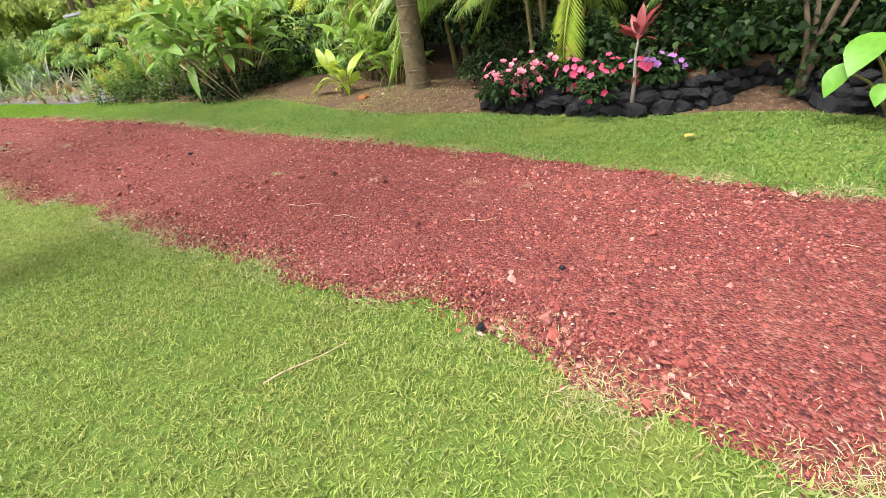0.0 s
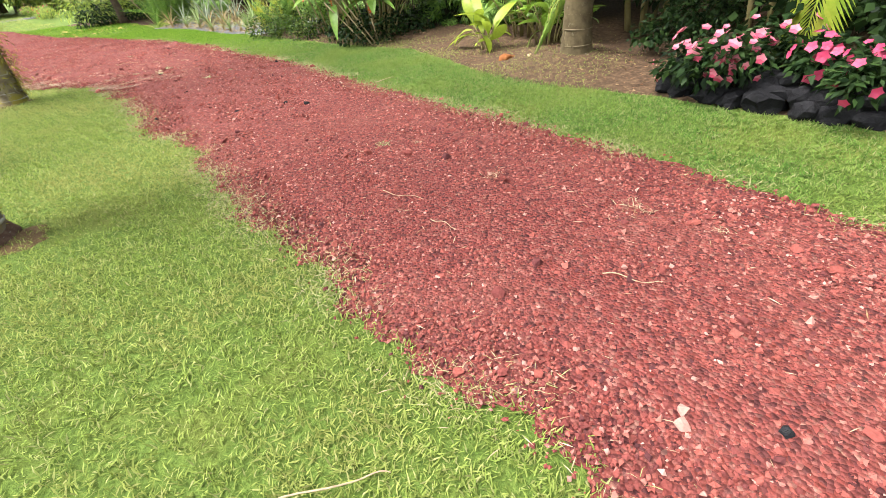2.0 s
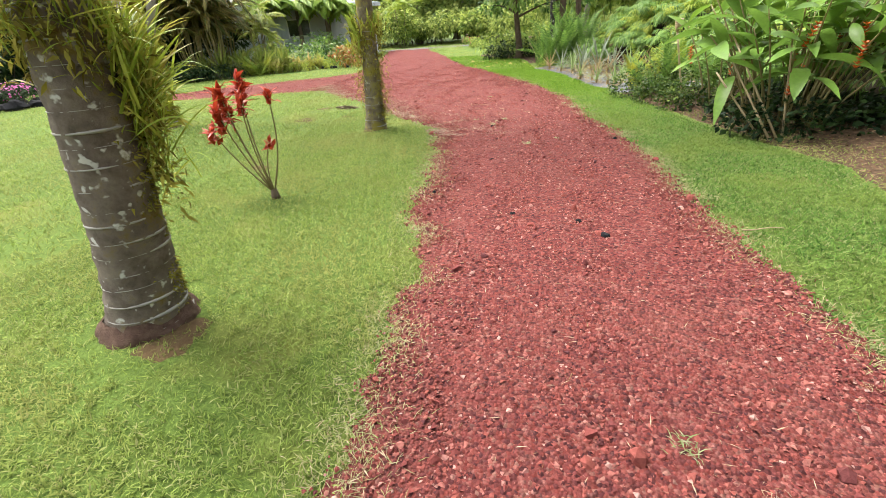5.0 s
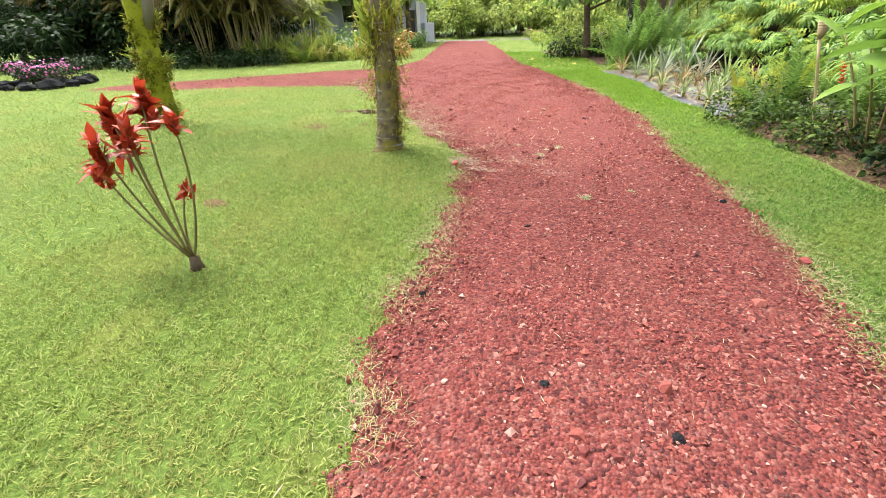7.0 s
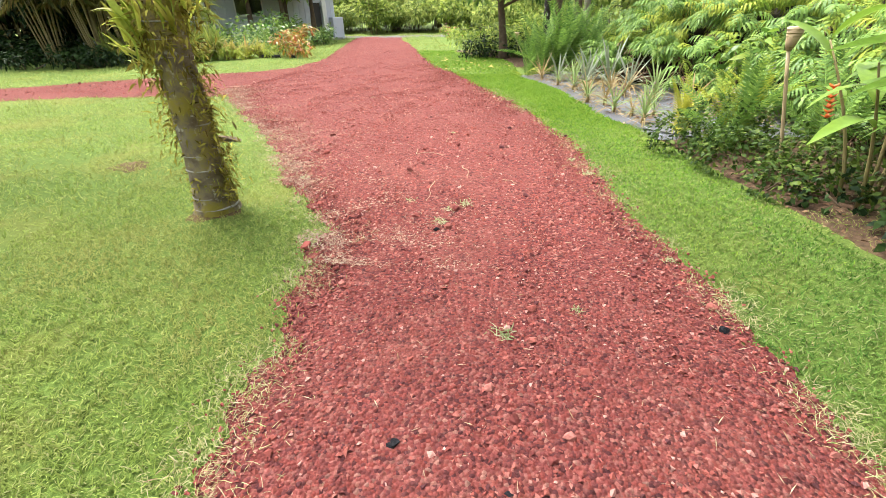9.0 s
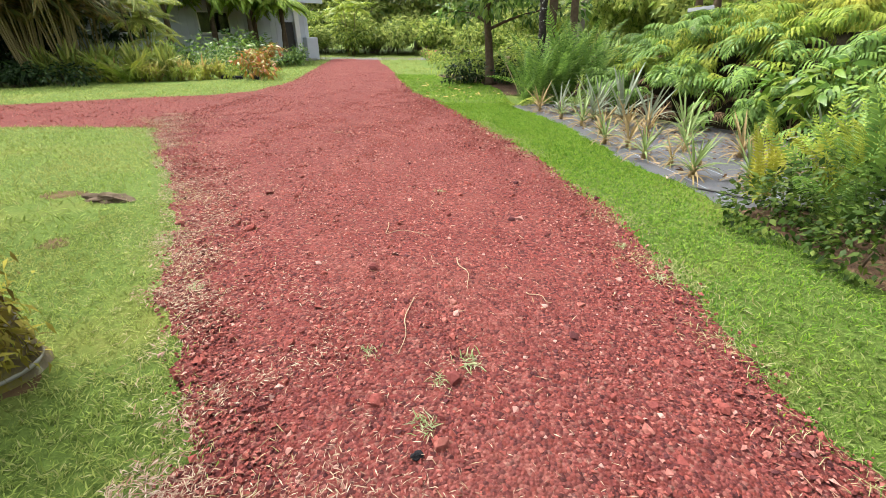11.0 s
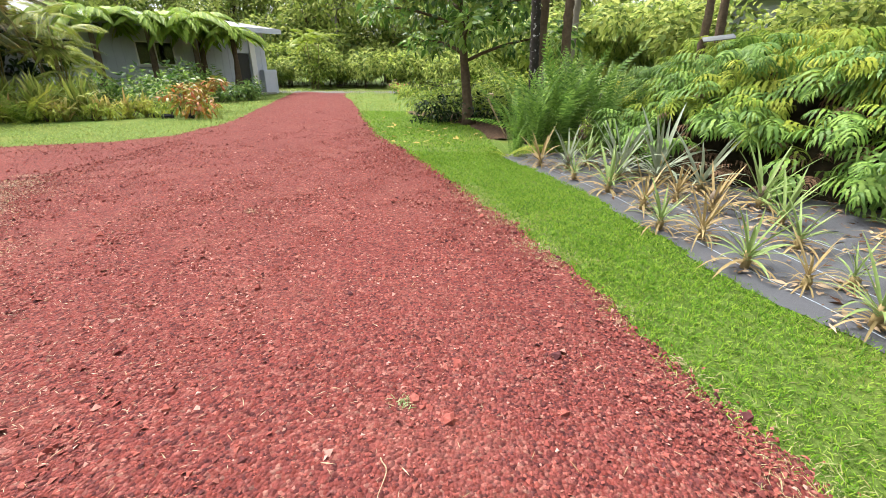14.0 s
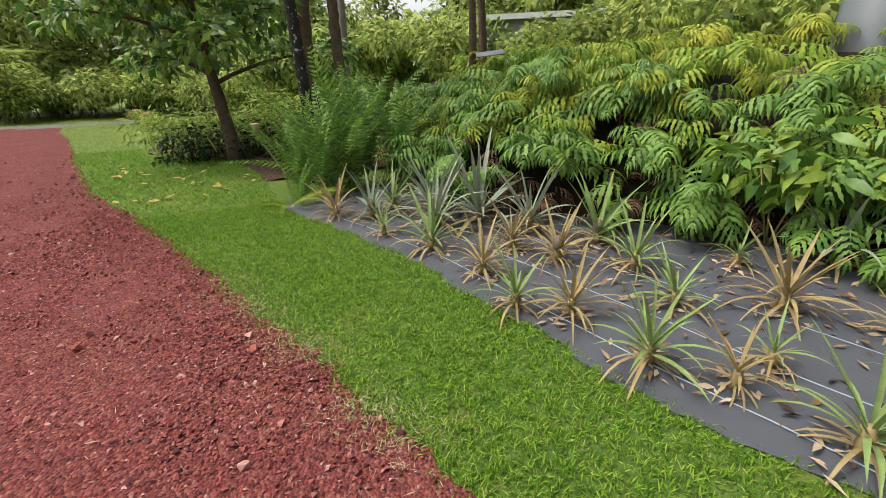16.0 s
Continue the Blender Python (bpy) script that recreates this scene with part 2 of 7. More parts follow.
def cinder_mat(name):
    m, nt, b = base_mat(name, 0.95)
    vor = nt.nodes.new("ShaderNodeTexVoronoi")
    vor.inputs["Scale"].default_value = 62
    g = nt.nodes.new("ShaderNodeNewGeometry")
    nt.links.new(g.outputs["Position"], vor.inputs["Vector"])
    cell = nt.nodes.new("ShaderNodeSeparateColor")
    nt.links.new(vor.outputs["Color"], cell.inputs[0])
    col = ramp(nt, [(0.048, 0.016, 0.017), (0.096, 0.027, 0.025), (0.136, 0.037, 0.033), (0.118, 0.027, 0.022), (0.17, 0.065, 0.055)], cell.outputs[0])
    col = mixc(nt, col, (0.248, 0.132, 0.105), math_node(nt, "MULTIPLY", math_node(nt, "SUBTRACT", cell.outputs[1], 0.93, True), 9.0, True))
    col = mixc(nt, col, (0.0275, 0.011, 0.0121), math_node(nt, "MULTIPLY", math_node(nt, "SUBTRACT", cell.outputs[2], 0.86, True), 3.0, True))
    big = noise_tex(nt, 1.1, 5, 0.6)
    col = mixc(nt, col, (0.182, 0.0688, 0.055), math_node(nt, "MULTIPLY", math_node(nt, "SUBTRACT", big, 0.50, True), 1.6, True))
    fine = nt.nodes.new("ShaderNodeHueSaturation")
    nt.links.new(col, fine.inputs["Color"])
    nt.links.new(math_node(nt, "ADD", math_node(nt, "MULTIPLY", noise_tex(nt, 26, 5, 0.75), 1.5), 0.22), fine.inputs["Value"])
    chips = math_node(nt, "MULTIPLY", math_node(nt, "SUBTRACT", noise_tex(nt, 13, 5, 0.75), 0.56, True), 5.0, True)
    mott = mixc(nt, fine.outputs[0], (0.25, 0.125, 0.105), math_node(nt, "MULTIPLY", chips, 0.55))
    pits = math_node(nt, "MULTIPLY", math_node(nt, "SUBTRACT", noise_tex(nt, 17, 5, 0.75), 0.57, True), 6.0, True)
    mott = mixc(nt, mott, (0.052, 0.016, 0.017), math_node(nt, "MULTIPLY", pits, 0.6))
    nt.links.new(mott, b.inputs["Base Color"])
    h = math_node(nt, "SUBTRACT", 1.0, vor.outputs["Distance"])
    bump(nt, b, h, 0.018, 0.9)
    return m


def trunk_mat(name, ring, dark, lichen, moss=None, moss_amount=0.5):
    """Palm trunk: ringed bark, pale lichen blotches, moss."""
    m, nt, b = base_mat(name, 0.9)
    n = noise_tex(nt, 7, 6, 0.65, "object")
    col = ramp(nt, [dark, ring], n, (0.3, 0.75))
    sp = math_node(nt, "MULTIPLY", math_node(nt, "SUBTRACT", noise_tex(nt, 17, 2, 0.45, "object"), 0.63, True), 14.0, True)
    col = mixc(nt, col, lichen, sp)
    if moss:
        mm = math_node(nt, "MULTIPLY", math_node(nt, "SUBTRACT", noise_tex(nt, 3.5, 6, 0.7, "object"), 1 - moss_amount, True), 9.0, True)
        col = mixc(nt, col, moss, mm)
    nt.links.new(col, b.inputs["Base Color"])
    bump(nt, b, noise_tex(nt, 40, 6, 0.7, "object"), 0.012, 0.8)
    return m


M_GROUND = ground_mat("turf_soil")
M_GRASS = foliage("grass", [(0.088, 0.133, 0.0248), (0.148, 0.208, 0.0413), (0.19, 0.253, 0.0566), (0.214, 0.265, 0.0684), (0.255, 0.259, 0.118)], 0.7, 0.35, (0.24, 0.234, 0.0779), 0.8, 0.08)
M_GRASS_LUSH = foliage("lush_grass", [(0.032, 0.086, 0.007), (0.084, 0.182, 0.013), (0.136, 0.240, 0.020), (0.205, 0.285, 0.044)], 0.7, 0.35, gloss=0.08)
M_GRASS_SIDE = foliage("side_grass", [(0.028, 0.072, 0.0126), (0.06, 0.132, 0.0218), (0.1, 0.186, 0.0333), (0.145, 0.21, 0.0552), (0.215, 0.21, 0.109)], 0.7, 0.35, (0.15, 0.192, 0.0414), 1.1, 0.08)
M_COVER = foliage("cover_leaf", [(0.0144, 0.0324, 0.00576), (0.036, 0.0706, 0.0101), (0.101, 0.137, 0.023)], 0.5, 0.3, gloss=0.1)
M_CINDER = cinder_mat("red_cinder")
M_STONES = island_mat("cinder_stones", [(0.0562, 0.0216, 0.0238), (0.112, 0.0324, 0.0302), (0.162, 0.0443, 0.0378), (0.205, 0.0605, 0.0486), (0.254, 0.106, 0.0886), (0.335, 0.205, 0.178)], 0.95, 70, 0.003, (0.0, 0.12, 0.40, 0.74, 0.93, 1.0))
M_STRAW = island_mat("dry_straw", [(0.165, 0.105, 0.055), (0.264, 0.198, 0.132), (0.33, 0.264, 0.187)], 0.9, 40, 0)
M_LEAF_LITTER = solid("leaf_litter", [(0.024, 0.0155, 0.010), (0.072, 0.045, 0.028), (0.15, 0.105, 0.065)], 18, 0.95, 0.02, stops=(0.3, 0.55, 0.8))
# near-black litter: the shade in the gaps between ferns is put into it
M_BANK_SHADE = solid("dark_understorey", [(0.0044, 0.0044, 0.0022), (0.0121, 0.0099, 0.00495), (0.0275, 0.0198, 0.0099)], 9, 0.95, 0.03)
M_PALM_BARK = trunk_mat("palm_bark", (0.215, 0.180, 0.150), (0.060, 0.046, 0.038), (0.42, 0.41, 0.385), (0.13, 0.095, 0.028), 0.46)
M_PALM_TAN = trunk_mat("palm_bark_tan", (0.125, 0.100, 0.056), (0.050, 0.038, 0.022), (0.13, 0.115, 0.075), (0.10, 0.09, 0.03), 0.36)
M_PALM_MOSS = trunk_mat("palm_bark_mossy", (0.254, 0.216, 0.164), (0.0779, 0.0592, 0.0359), (0.328, 0.312, 0.265), (0.213, 0.18, 0.039), 0.52)
M_PALM_GREEN = trunk_mat("palm_bark_green", (0.143, 0.143, 0.066), (0.0495, 0.0385, 0.0165), (0.22, 0.24, 0.05), (0.23, 0.245, 0.022), 0.66)
M_RING = solid("ring_scar", [(0.187, 0.176, 0.16), (0.33, 0.319, 0.297)], 14, 0.9, 0.004)
M_SCAR_TAN = solid("tan_scar", [(0.10, 0.08, 0.05), (0.18, 0.15, 0.095)], 14, 0.9, 0.004)
M_BARK = solid("tree_bark", [(0.0275, 0.0209, 0.0138), (0.0825, 0.0605, 0.0413), (0.143, 0.116, 0.0825)], 9, 0.92, 0.02)
M_BARK_PALE = solid("pale_bark", [(0.121, 0.105, 0.0825), (0.248, 0.226, 0.198)], 5, 0.9, 0.01)
M_TREE_LEAF = foliage("tree_leaf", [(0.028, 0.075, 0.016), (0.075, 0.160, 0.030), (0.175, 0.275, 0.052), (0.27, 0.36, 0.10)], 0.35, 0.45, gloss=0.35)
M_FOREST_LEAF = foliage("forest_leaf", [(0.060, 0.100, 0.024), (0.175, 0.245, 0.050), (0.30, 0.355, 0.080), (0.40, 0.44, 0.13)], 0.6, 0.5)
M_SHRUB_LEAF = foliage("shrub_leaf", [(0.038, 0.075, 0.014), (0.125, 0.195, 0.028), (0.235, 0.305, 0.045), (0.33, 0.38, 0.075)], 0.55, 0.4)
# near-black green: deep shade among the plants is put into this leaf colour
M_LEAF_SHADE = foliage("dark_leaf", [(0.0050, 0.0125, 0.0050), (0.0125, 0.0285, 0.0080), (0.032, 0.060, 0.016)], 0.5, 0.2, gloss=0.08)
M_FERN = foliage("fern", [(0.068, 0.128, 0.018), (0.150, 0.230, 0.028), (0.245, 0.305, 0.046)], 0.55, 0.38, (0.36, 0.33, 0.042), 0.9, 0.1)
M_FERN_MID = foliage("fern_green", [(0.055, 0.118, 0.022), (0.105, 0.195, 0.034), (0.175, 0.275, 0.052)], 0.5, 0.35)
M_FERN_DEAD = foliage("fern_dead", [(0.045, 0.024, 0.014), (0.105, 0.060, 0.034), (0.16, 0.105, 0.06)], 0.8, 0.15)
M_MOSS_GREEN = foliage("green_moss", [(0.075, 0.075, 0.010), (0.165, 0.175, 0.016), (0.25, 0.265, 0.03), (0.11, 0.085, 0.02)], 0.85, 0.25, gloss=0.05)
M_FERN_DARK = foliage("fern_deep", [(0.044, 0.105, 0.0165), (0.0825, 0.171, 0.0275), (0.149, 0.242, 0.044)], 0.5, 0.35)


# ---------------------------------------------------------------- plan
EDGE_R = np.array([(3.0, -30), (2.9, 0), (2.86, 2.4), (2.8, 4.06), (2.7, 5.5), (2.57, 6.9), (2.46, 7.9), (2.3, 9.5), (2.28, 10.8), (2.15, 12.0), (1.84, 13.5), (1.7, 15.25),
                   (1.2, 17.3), (0.8, 18.5), (0.2, 20.2), (-0.6, 22.3), (-1.6, 24.6), (-2.6, 28), (-3.4, 31), (-5.0, 36.8), (-6.1, 40), (-7.2, 45)])
EDGE_L = np.array([(0.5, -30), (0.45, 0), (0.46, 2.7), (0.42, 3.2), (0.55, 3.7), (0.6, 4.2), (0.42, 5.0), (0.36, 5.5), (0.3, 6.2), (0.15, 7.0), (0.1, 7.7), (0.16, 8.4), (-0.04, 8.9),
                   (-0.2, 9.7), (-0.25, 10.7), (-0.33, 11.45), (-0.48, 11.94), (-0.53, 12.5), (-0.56, 12.8), (-1.04, 13.4), (-1.5, 13.9), (-1.9, 14.4), (-2.45, 15.0), (-2.95, 15.6), (-4.1, 16.95), (-5.6, 18.9),
                   (-6.2, 20), (-6.5, 24.6), (-6.5, 27), (-7.7, 32), (-9.3, 38.9), (-10.6, 45)])
BRANCH_S = np.array([(-15, 17.6), (-12.6, 17.8), (-11.4, 18.1), (-9.0, 18.65), (-7.3, 18.8), (-5.5, 18.9)])
BRANCH_N = np.array([(-15, 18.4), (-13.5, 19.6), (-11.8, 20.9), (-10.3, 21.9), (-9.0, 22.9), (-7.3, 23.5), (-6.4, 24.6), (-5.5, 25.5)])
LAWN_R = np.array([(5.6, -30), (5.0, 0), (4.6, 2.3), (4.6, 3.0), (4.4, 3.7), (4.13, 4.5), (3.94, 5.8), (3.83, 6.5), (3.72, 7.0), (3.5, 7.9), (3.62, 9.1), (3.85, 10.6), (3.66, 11.4), (3.2, 13.2),
                   (2.95, 14.3), (2.8, 15.2), (2.75, 16.2), (2.5, 16.6), (2.35, 17.3), (2.2, 18.15), (1.95, 19.4), (1.65, 20.4), (1.12, 21.9), (0.9, 25), (0.5, 27), (-1.4, 29.8), (-3.2, 37), (-4.2, 45), (-6, 60)])
LAWN_LEFT_N = np.array([(-40, 24.0), (-16.1, 24.0), (-14.2, 24.9), (-11.2, 26.3), (-9.0, 28.0), (-8.0, 29.3), (-10.4, 36), (-12, 41)])


def wob(y, k=0.0):
    return 0.03 * np.sin(4.3 * y + k) + 0.03 * np.sin(9.7 * y + 2 * k) + 0.025 * np.sin(23.3 * y + 3 * k) + 0.015 * np.sin(51.0 * y + k)


def left_edge(y):
    return np.interp(y, EDGE_L[:, 1], EDGE_L[:, 0]) + wob(y, 1.3)


def right_edge(y):
    return np.interp(y, EDGE_R[:, 1], EDGE_R[:, 0]) + 0.6 * wob(y, 4.1)


def branch_s(x):
    return np.interp(x, BRANCH_S[:, 0], BRANCH_S[:, 1]) + 0.6 * wob(x, 2.2)


def branch_n(x):
    return np.interp(x, BRANCH_N[:, 0], BRANCH_N[:, 1]) + 0.6 * wob(x, 0.4)


def on_drive(x, y):
    main = (x > left_edge(y)) & (x < right_edge(y)) & (y < 44)
    side = (x < -5.4) & (x > -14.6) & (y > branch_s(x)) & (y < branch_n(x))
    return main | side


def lawn_right(y):
    return np.interp(y, LAWN_R[:, 1], LAWN_R[:, 0]) + 0.5 * wob(y, 5.5)


def ground_z(x, y):
    return 0.012 * np.sin(1.1 * x + 0.6 * y) + 0.010 * np.sin(0.8 * y - 1.7 * x + 1.0)


def grid_mesh(xs, ys, zf):
    gx, gy = np.meshgrid(xs, ys)
    v = np.stack([gx, gy, zf(gx, gy)], -1).reshape(-1, 3)
    nx, ny = len(xs), len(ys)
    i = (np.arange(ny - 1)[:, None] * nx + np.arange(nx - 1)[None]).ravel()
    f = np.concatenate([np.stack([i, i + 1, i + nx + 1], 1), np.stack([i, i + nx + 1, i + nx], 1)])
    return v, f


xs = np.concatenate([[-2000, -600, -200, -80, -50], np.arange(-34, 18, 0.4), [18, 40, 80, 200, 600, 2000]])
ys = np.concatenate([[-2000, -600, -200, -60, -20], np.arange(-8, 60, 0.4), [60, 80, 140, 300, 700, 2500]])
near = lambda x, y: np.clip(1.6 - np.hypot(x, y - 18) / 40, 0, 1)
ground = part("ground", grid_mesh(xs, ys, lambda x, y: ground_z(x, y) * near(x, y) - 0.004 - 0.022 * (1 - near(x, y))), M_GROUND)
tagged(ground, "mown green lawn with yellowed patches over brown soil", "lawn", kind="structure")

# red cinder drive with its side branch
yy = np.arange(-30, 44.01, 0.04)
rows = 15
frac = np.linspace(0, 1, rows)
le, re = left_edge(yy), right_edge(yy)
px = le[:, None] + (re - le)[:, None] * frac[None]
py = np.broadcast_to(yy[:, None], px.shape)
pz = ground_z(px, py) + 0.004 + 0.014 * np.minimum(1, 6 * frac * (1 - frac))[None] + 0.006 * np.sin(9 * px + 4 * py) * np.sin(5 * py)
v = np.stack([px, py, pz], -1).reshape(-1, 3)
i = (np.arange(len(yy) - 1)[:, None] * rows + np.arange(rows - 1)[None]).ravel()
main_f = np.concatenate([np.stack([i, i + 1, i + rows + 1], 1), np.stack([i, i + rows + 1, i + rows], 1)])
drive = part("road", (v, main_f), M_CINDER)
tagged(drive, "red volcanic cinder driveway with ragged grassy edges", "driveway", kind="structure")
xx = np.arange(-14.6, -5.35, 0.08)
bs, bn = branch_s(xx), branch_n(xx)
py = bs[:, None] + (bn - bs)[:, None] * frac[None]
px = np.broadcast_to(xx[:, None], py.shape)
pz = ground_z(px, py) + 0.001 + 0.008 * np.minimum(1, 6 * frac * (1 - frac))[None]
i = (np.arange(len(xx) - 1)[:, None] * rows + np.arange(rows - 1)[None]).ravel()
side_f = np.concatenate([np.stack([i, i + rows + 1, i + 1], 1), np.stack([i, i + rows, i + rows + 1], 1)])
branch = part("road", (np.stack([px, py, pz], -1).reshape(-1, 3), side_f), M_CINDER)
tagged(branch, "side branch of the red cinder drive", "driveway", kind="structure")


# ---------------------------------------------------------------- turf and gravel
def blade(w=0.11, bend=0.35):
    v = np.array([[0, -w / 2, 0], [0, w / 2, 0], [0.55, -w * 0.42, 0.10], [0.55, w * 0.42, 0.10], [1.0, 0, 0.10 - bend]], float)
    return v, np.array([[0, 2, 1], [1, 2, 3], [2, 4, 3]])


def lawn_patch(x0, x1, y0, y1, density, length, keep, seed):
    rng = np.random.default_rng(seed)
    n = int((x1 - x0) * (y1 - y0) * density)
    x, y = rng.uniform(x0, x1, n), rng.uniform(y0, y1, n)
    # tufts: pull blades towards clump centres
    x += 0.03 * np.sin(41 * y + 13 * x)
    y += 0.03 * np.sin(37 * x + 11 * y)
    k = keep(x, y)
    thin = 0.5 + 0.5 * np.sin(2.3 * x + 1.1 * np.sin(1.9 * y)) * np.sin(1.7 * y + 0.8 * np.sin(2.7 * x))
    k &= rng.random(n) < 0.6 + 0.4 * thin
    x, y = x[k], y[k]
    n = len(x)
    s = length * rng.uniform(0.55, 1.35, n)
    return scatter(cheap_leaf(0.15, 0.2), rng.uniform(0, 2 * np.pi, n), rng.uniform(0.25, 1.25, n), rng.normal(0, 0.5, n), s, np.stack([x, y, ground_z(x, y) - 0.003], 1))


BARE = [(-1.4, 7.6, 0.36), (-1.02, 7.42, 0.36), (-0.75, 7.2, 0.22), (-1.78, 9.85, 0.14), (-1.70, 13.10, 0.32), (-6.6, 13.9, 0.5), (-3.35, 15.2, 0.35), (-3.9, 15.0, 0.3), (-4.6, 14.2, 0.35), (4.3, 7.7, 0.5), (-2.6, 10.9, 0.22)]


def turf(x, y):
    jit = np.modf(np.abs(np.sin(x * 57.3 + y * 91.7)) * 9758.5)[0] ** 2 * 0.13
    ok = ~(on_drive(x - jit, y) & on_drive(x + jit, y)) & (x < lawn_right(y) + 0.6 * jit)
    for bx, by, br in BARE:
        d = np.hypot(x - bx, y - by) + 0.10 * np.sin(9 * np.arctan2(y - by, x - bx) + 5 * bx)
        ok &= (d > br) | (np.modf(np.abs(np.sin(x * 127.1 + y * 311.7)) * 43758.5)[0] < 0.40)
    worn = (x > -3.6) & (y > 13.2) & (y < 19) & (x > left_edge(y) - 0.55) & (x < left_edge(y) + 0.5)
    ok &= ~worn | (np.modf(np.abs(np.sin(x * 97.1 + y * 211.7)) * 3758.5)[0] < 0.45)
    return ok


def speckle(x, y):
    return np.modf(np.abs(np.sin(x * 12.99 + y * 78.23)) * 43758.5)[0]


patches = [lawn_patch(-3.0, 0.9, 3.2, 15.5, 8400, 0.037, turf, 1), lawn_patch(-0.5, 0.9, 2.2, 3.2, 8400, 0.037, turf, 11), lawn_patch(-3.0, 0.8, -1.0, 3.2, 900, 0.06, turf, 8)]
side = part("grass", join([lawn_patch(1.0, 4.9, 1.0, 3.5, 3500, 0.05, lambda x, y: turf(x, y) & (x > 1), 10), lawn_patch(1.0, 4.8, 3.5, 16.5, 8000, 0.038, lambda x, y: turf(x, y) & (x > 1) & (y + 4 * speckle(x, y) < 16.5), 2)]), M_GRASS_SIDE)
tagged(side, "dark green lawn strip with yellowed blades beside the beds", "grass", kind="stuff")
lush = part("grass", join([lawn_patch(1.0, 4.8, 12.5, 16.5, 8500, 0.037, lambda x, y: turf(x, y) & (x > 1) & (y + 4 * speckle(x, y) >= 16.5), 2), lawn_patch(-0.8, 3.0, 16.5, 22.5, 8500, 0.042, lambda x, y: turf(x, y) & (x > left_edge(y) + 1.5), 9)]), M_GRASS_LUSH)
tagged(lush, "lush deep green lawn strip between drive and beds", "grass", kind="stuff")
near_grass = part("grass", join(patches), M_GRASS)
tagged(near_grass, "short broad-bladed lawn grass beside the red drive", "grass", kind="stuff")
patches = [lawn_patch(-9.5, -3.0, 3.0, 19.5, 1100, 0.062, turf, 3)]
lush_far = part("grass", lawn_patch(-4.5, 2.6, 22.5, 31, 1300, 0.065, lambda x, y: turf(x, y) & (x > left_edge(y) + 1), 4), M_GRASS_LUSH)
tagged(lush_far, "lush deep green lawn under the tree", "grass", kind="stuff")
mid_grass = part("grass", join(patches), M_GRASS)
tagged(mid_grass, "bright green mown lawn grass", "grass", kind="stuff")
keep_far = lambda x, y: turf(x, y) & ((y < np.interp(x, LAWN_LEFT_N[:, 0], LAWN_LEFT_N[:, 1])) | (x > -12) & (y > 26) & (x > np.interp(y, LAWN_LEFT_N[:, 1], LAWN_LEFT_N[:, 0])) | (y > 41))
patches = [lawn_patch(-26, -9.5, 4, 26.5, 260, 0.08, keep_far, 5), lawn_patch(-9.5, -3, 19.5, 31, 260, 0.08, keep_far, 6), lawn_patch(-16, 1, 31, 56, 110, 0.10, keep_far, 7)]
far_grass = part("grass", join(patches), M_GRASS)
tagged(far_grass, "distant mown lawn grass", "grass", kind="stuff")


def stones_on(x0, x1, y0, y1, density, size, seed, edge=0.0):
    rng = np.random.default_rng(seed)
    n = int((x1 - x0) * (y1 - y0) * density)
    x, y = rng.uniform(x0, x1, n), rng.uniform(y0, y1, n)
    k = on_drive(x + rng.normal(0, 0.05, n), y + rng.normal(0, 0.03, n))
    clump = np.sin(2.1 * x + 0.9 * y) * np.sin(1.3 * y - 1.7 * x) + 0.4 * np.sin(6.3 * x + 1.0) * np.sin(5.1 * y)
    k &= rng.random(n) < (0.6 + 0.4 * clump) * np.clip((y1 - y) / 6.0, 0.0, 1.0)
    x, y = x[k], y[k]
    n = len(x)
    s = size * np.exp(rng.normal(0, 0.38, n))
    out = []
    which = rng.integers(0, 4, n)
    for j in range(4):
        q = which == j
        v, f = icolump(1.0, 0.30, 1, j + 11, (1, 0.8, 0.62)) if size > 0.02 else octa(j)
        out.append(scatter((v, f), rng.uniform(0, 6.28, q.sum()), rng.normal(0, 0.5, q.sum()), rng.normal(0, 0.5, q.sum()), s[q], np.stack([x[q], y[q], ground_z(x[q], y[q]) + 0.014 + s[q] * 0.25], 1)))
    return join(out)


def octa(seed):
    rng = np.random.default_rng(seed + 50)
    v = np.array([[1, 0, -0.35], [-1, 0, -0.35], [0, 1, -0.35], [0, -1, -0.35], [0, 0, 0.8]], float) * np.array([1, 0.85, 0.8]) * rng.uniform(0.75, 1.2, (5, 1)) + rng.normal(0, 0.16, (5, 3))
    return v, np.array([[0, 2, 4], [2, 1, 4], [1, 3, 4], [3, 0, 4]])


gravel = part("gravel", join([stones_on(-1.5, 3.0, 2.6, 19.5, 3400, 0.0086, 21), stones_on(-6.0, -0.8, 12.5, 26, 1500, 0.0098, 23), stones_on(-3.0, 2.0, 17, 26, 1500, 0.0098, 25)]), M_STONES, smooth=False)
tagged(gravel, "loose red and purple-brown volcanic cinder gravel", "gravel", kind="stuff")
lumps = part("gravel", stones_on(-2.5, 3.0, 2.0, 20, 16, 0.0205, 22), M_STONES, smooth=False)
tagged(lumps, "larger dark red cinder lumps strewn over the drive", "gravel", kind="stuff")
far_gravel = part("gravel", stones_on(-14, 2, 19, 34, 140, 0.0125, 24), M_STONES, smooth=False)
tagged(far_gravel, "coarse red cinder gravel along the far drive", "gravel", kind="stuff")

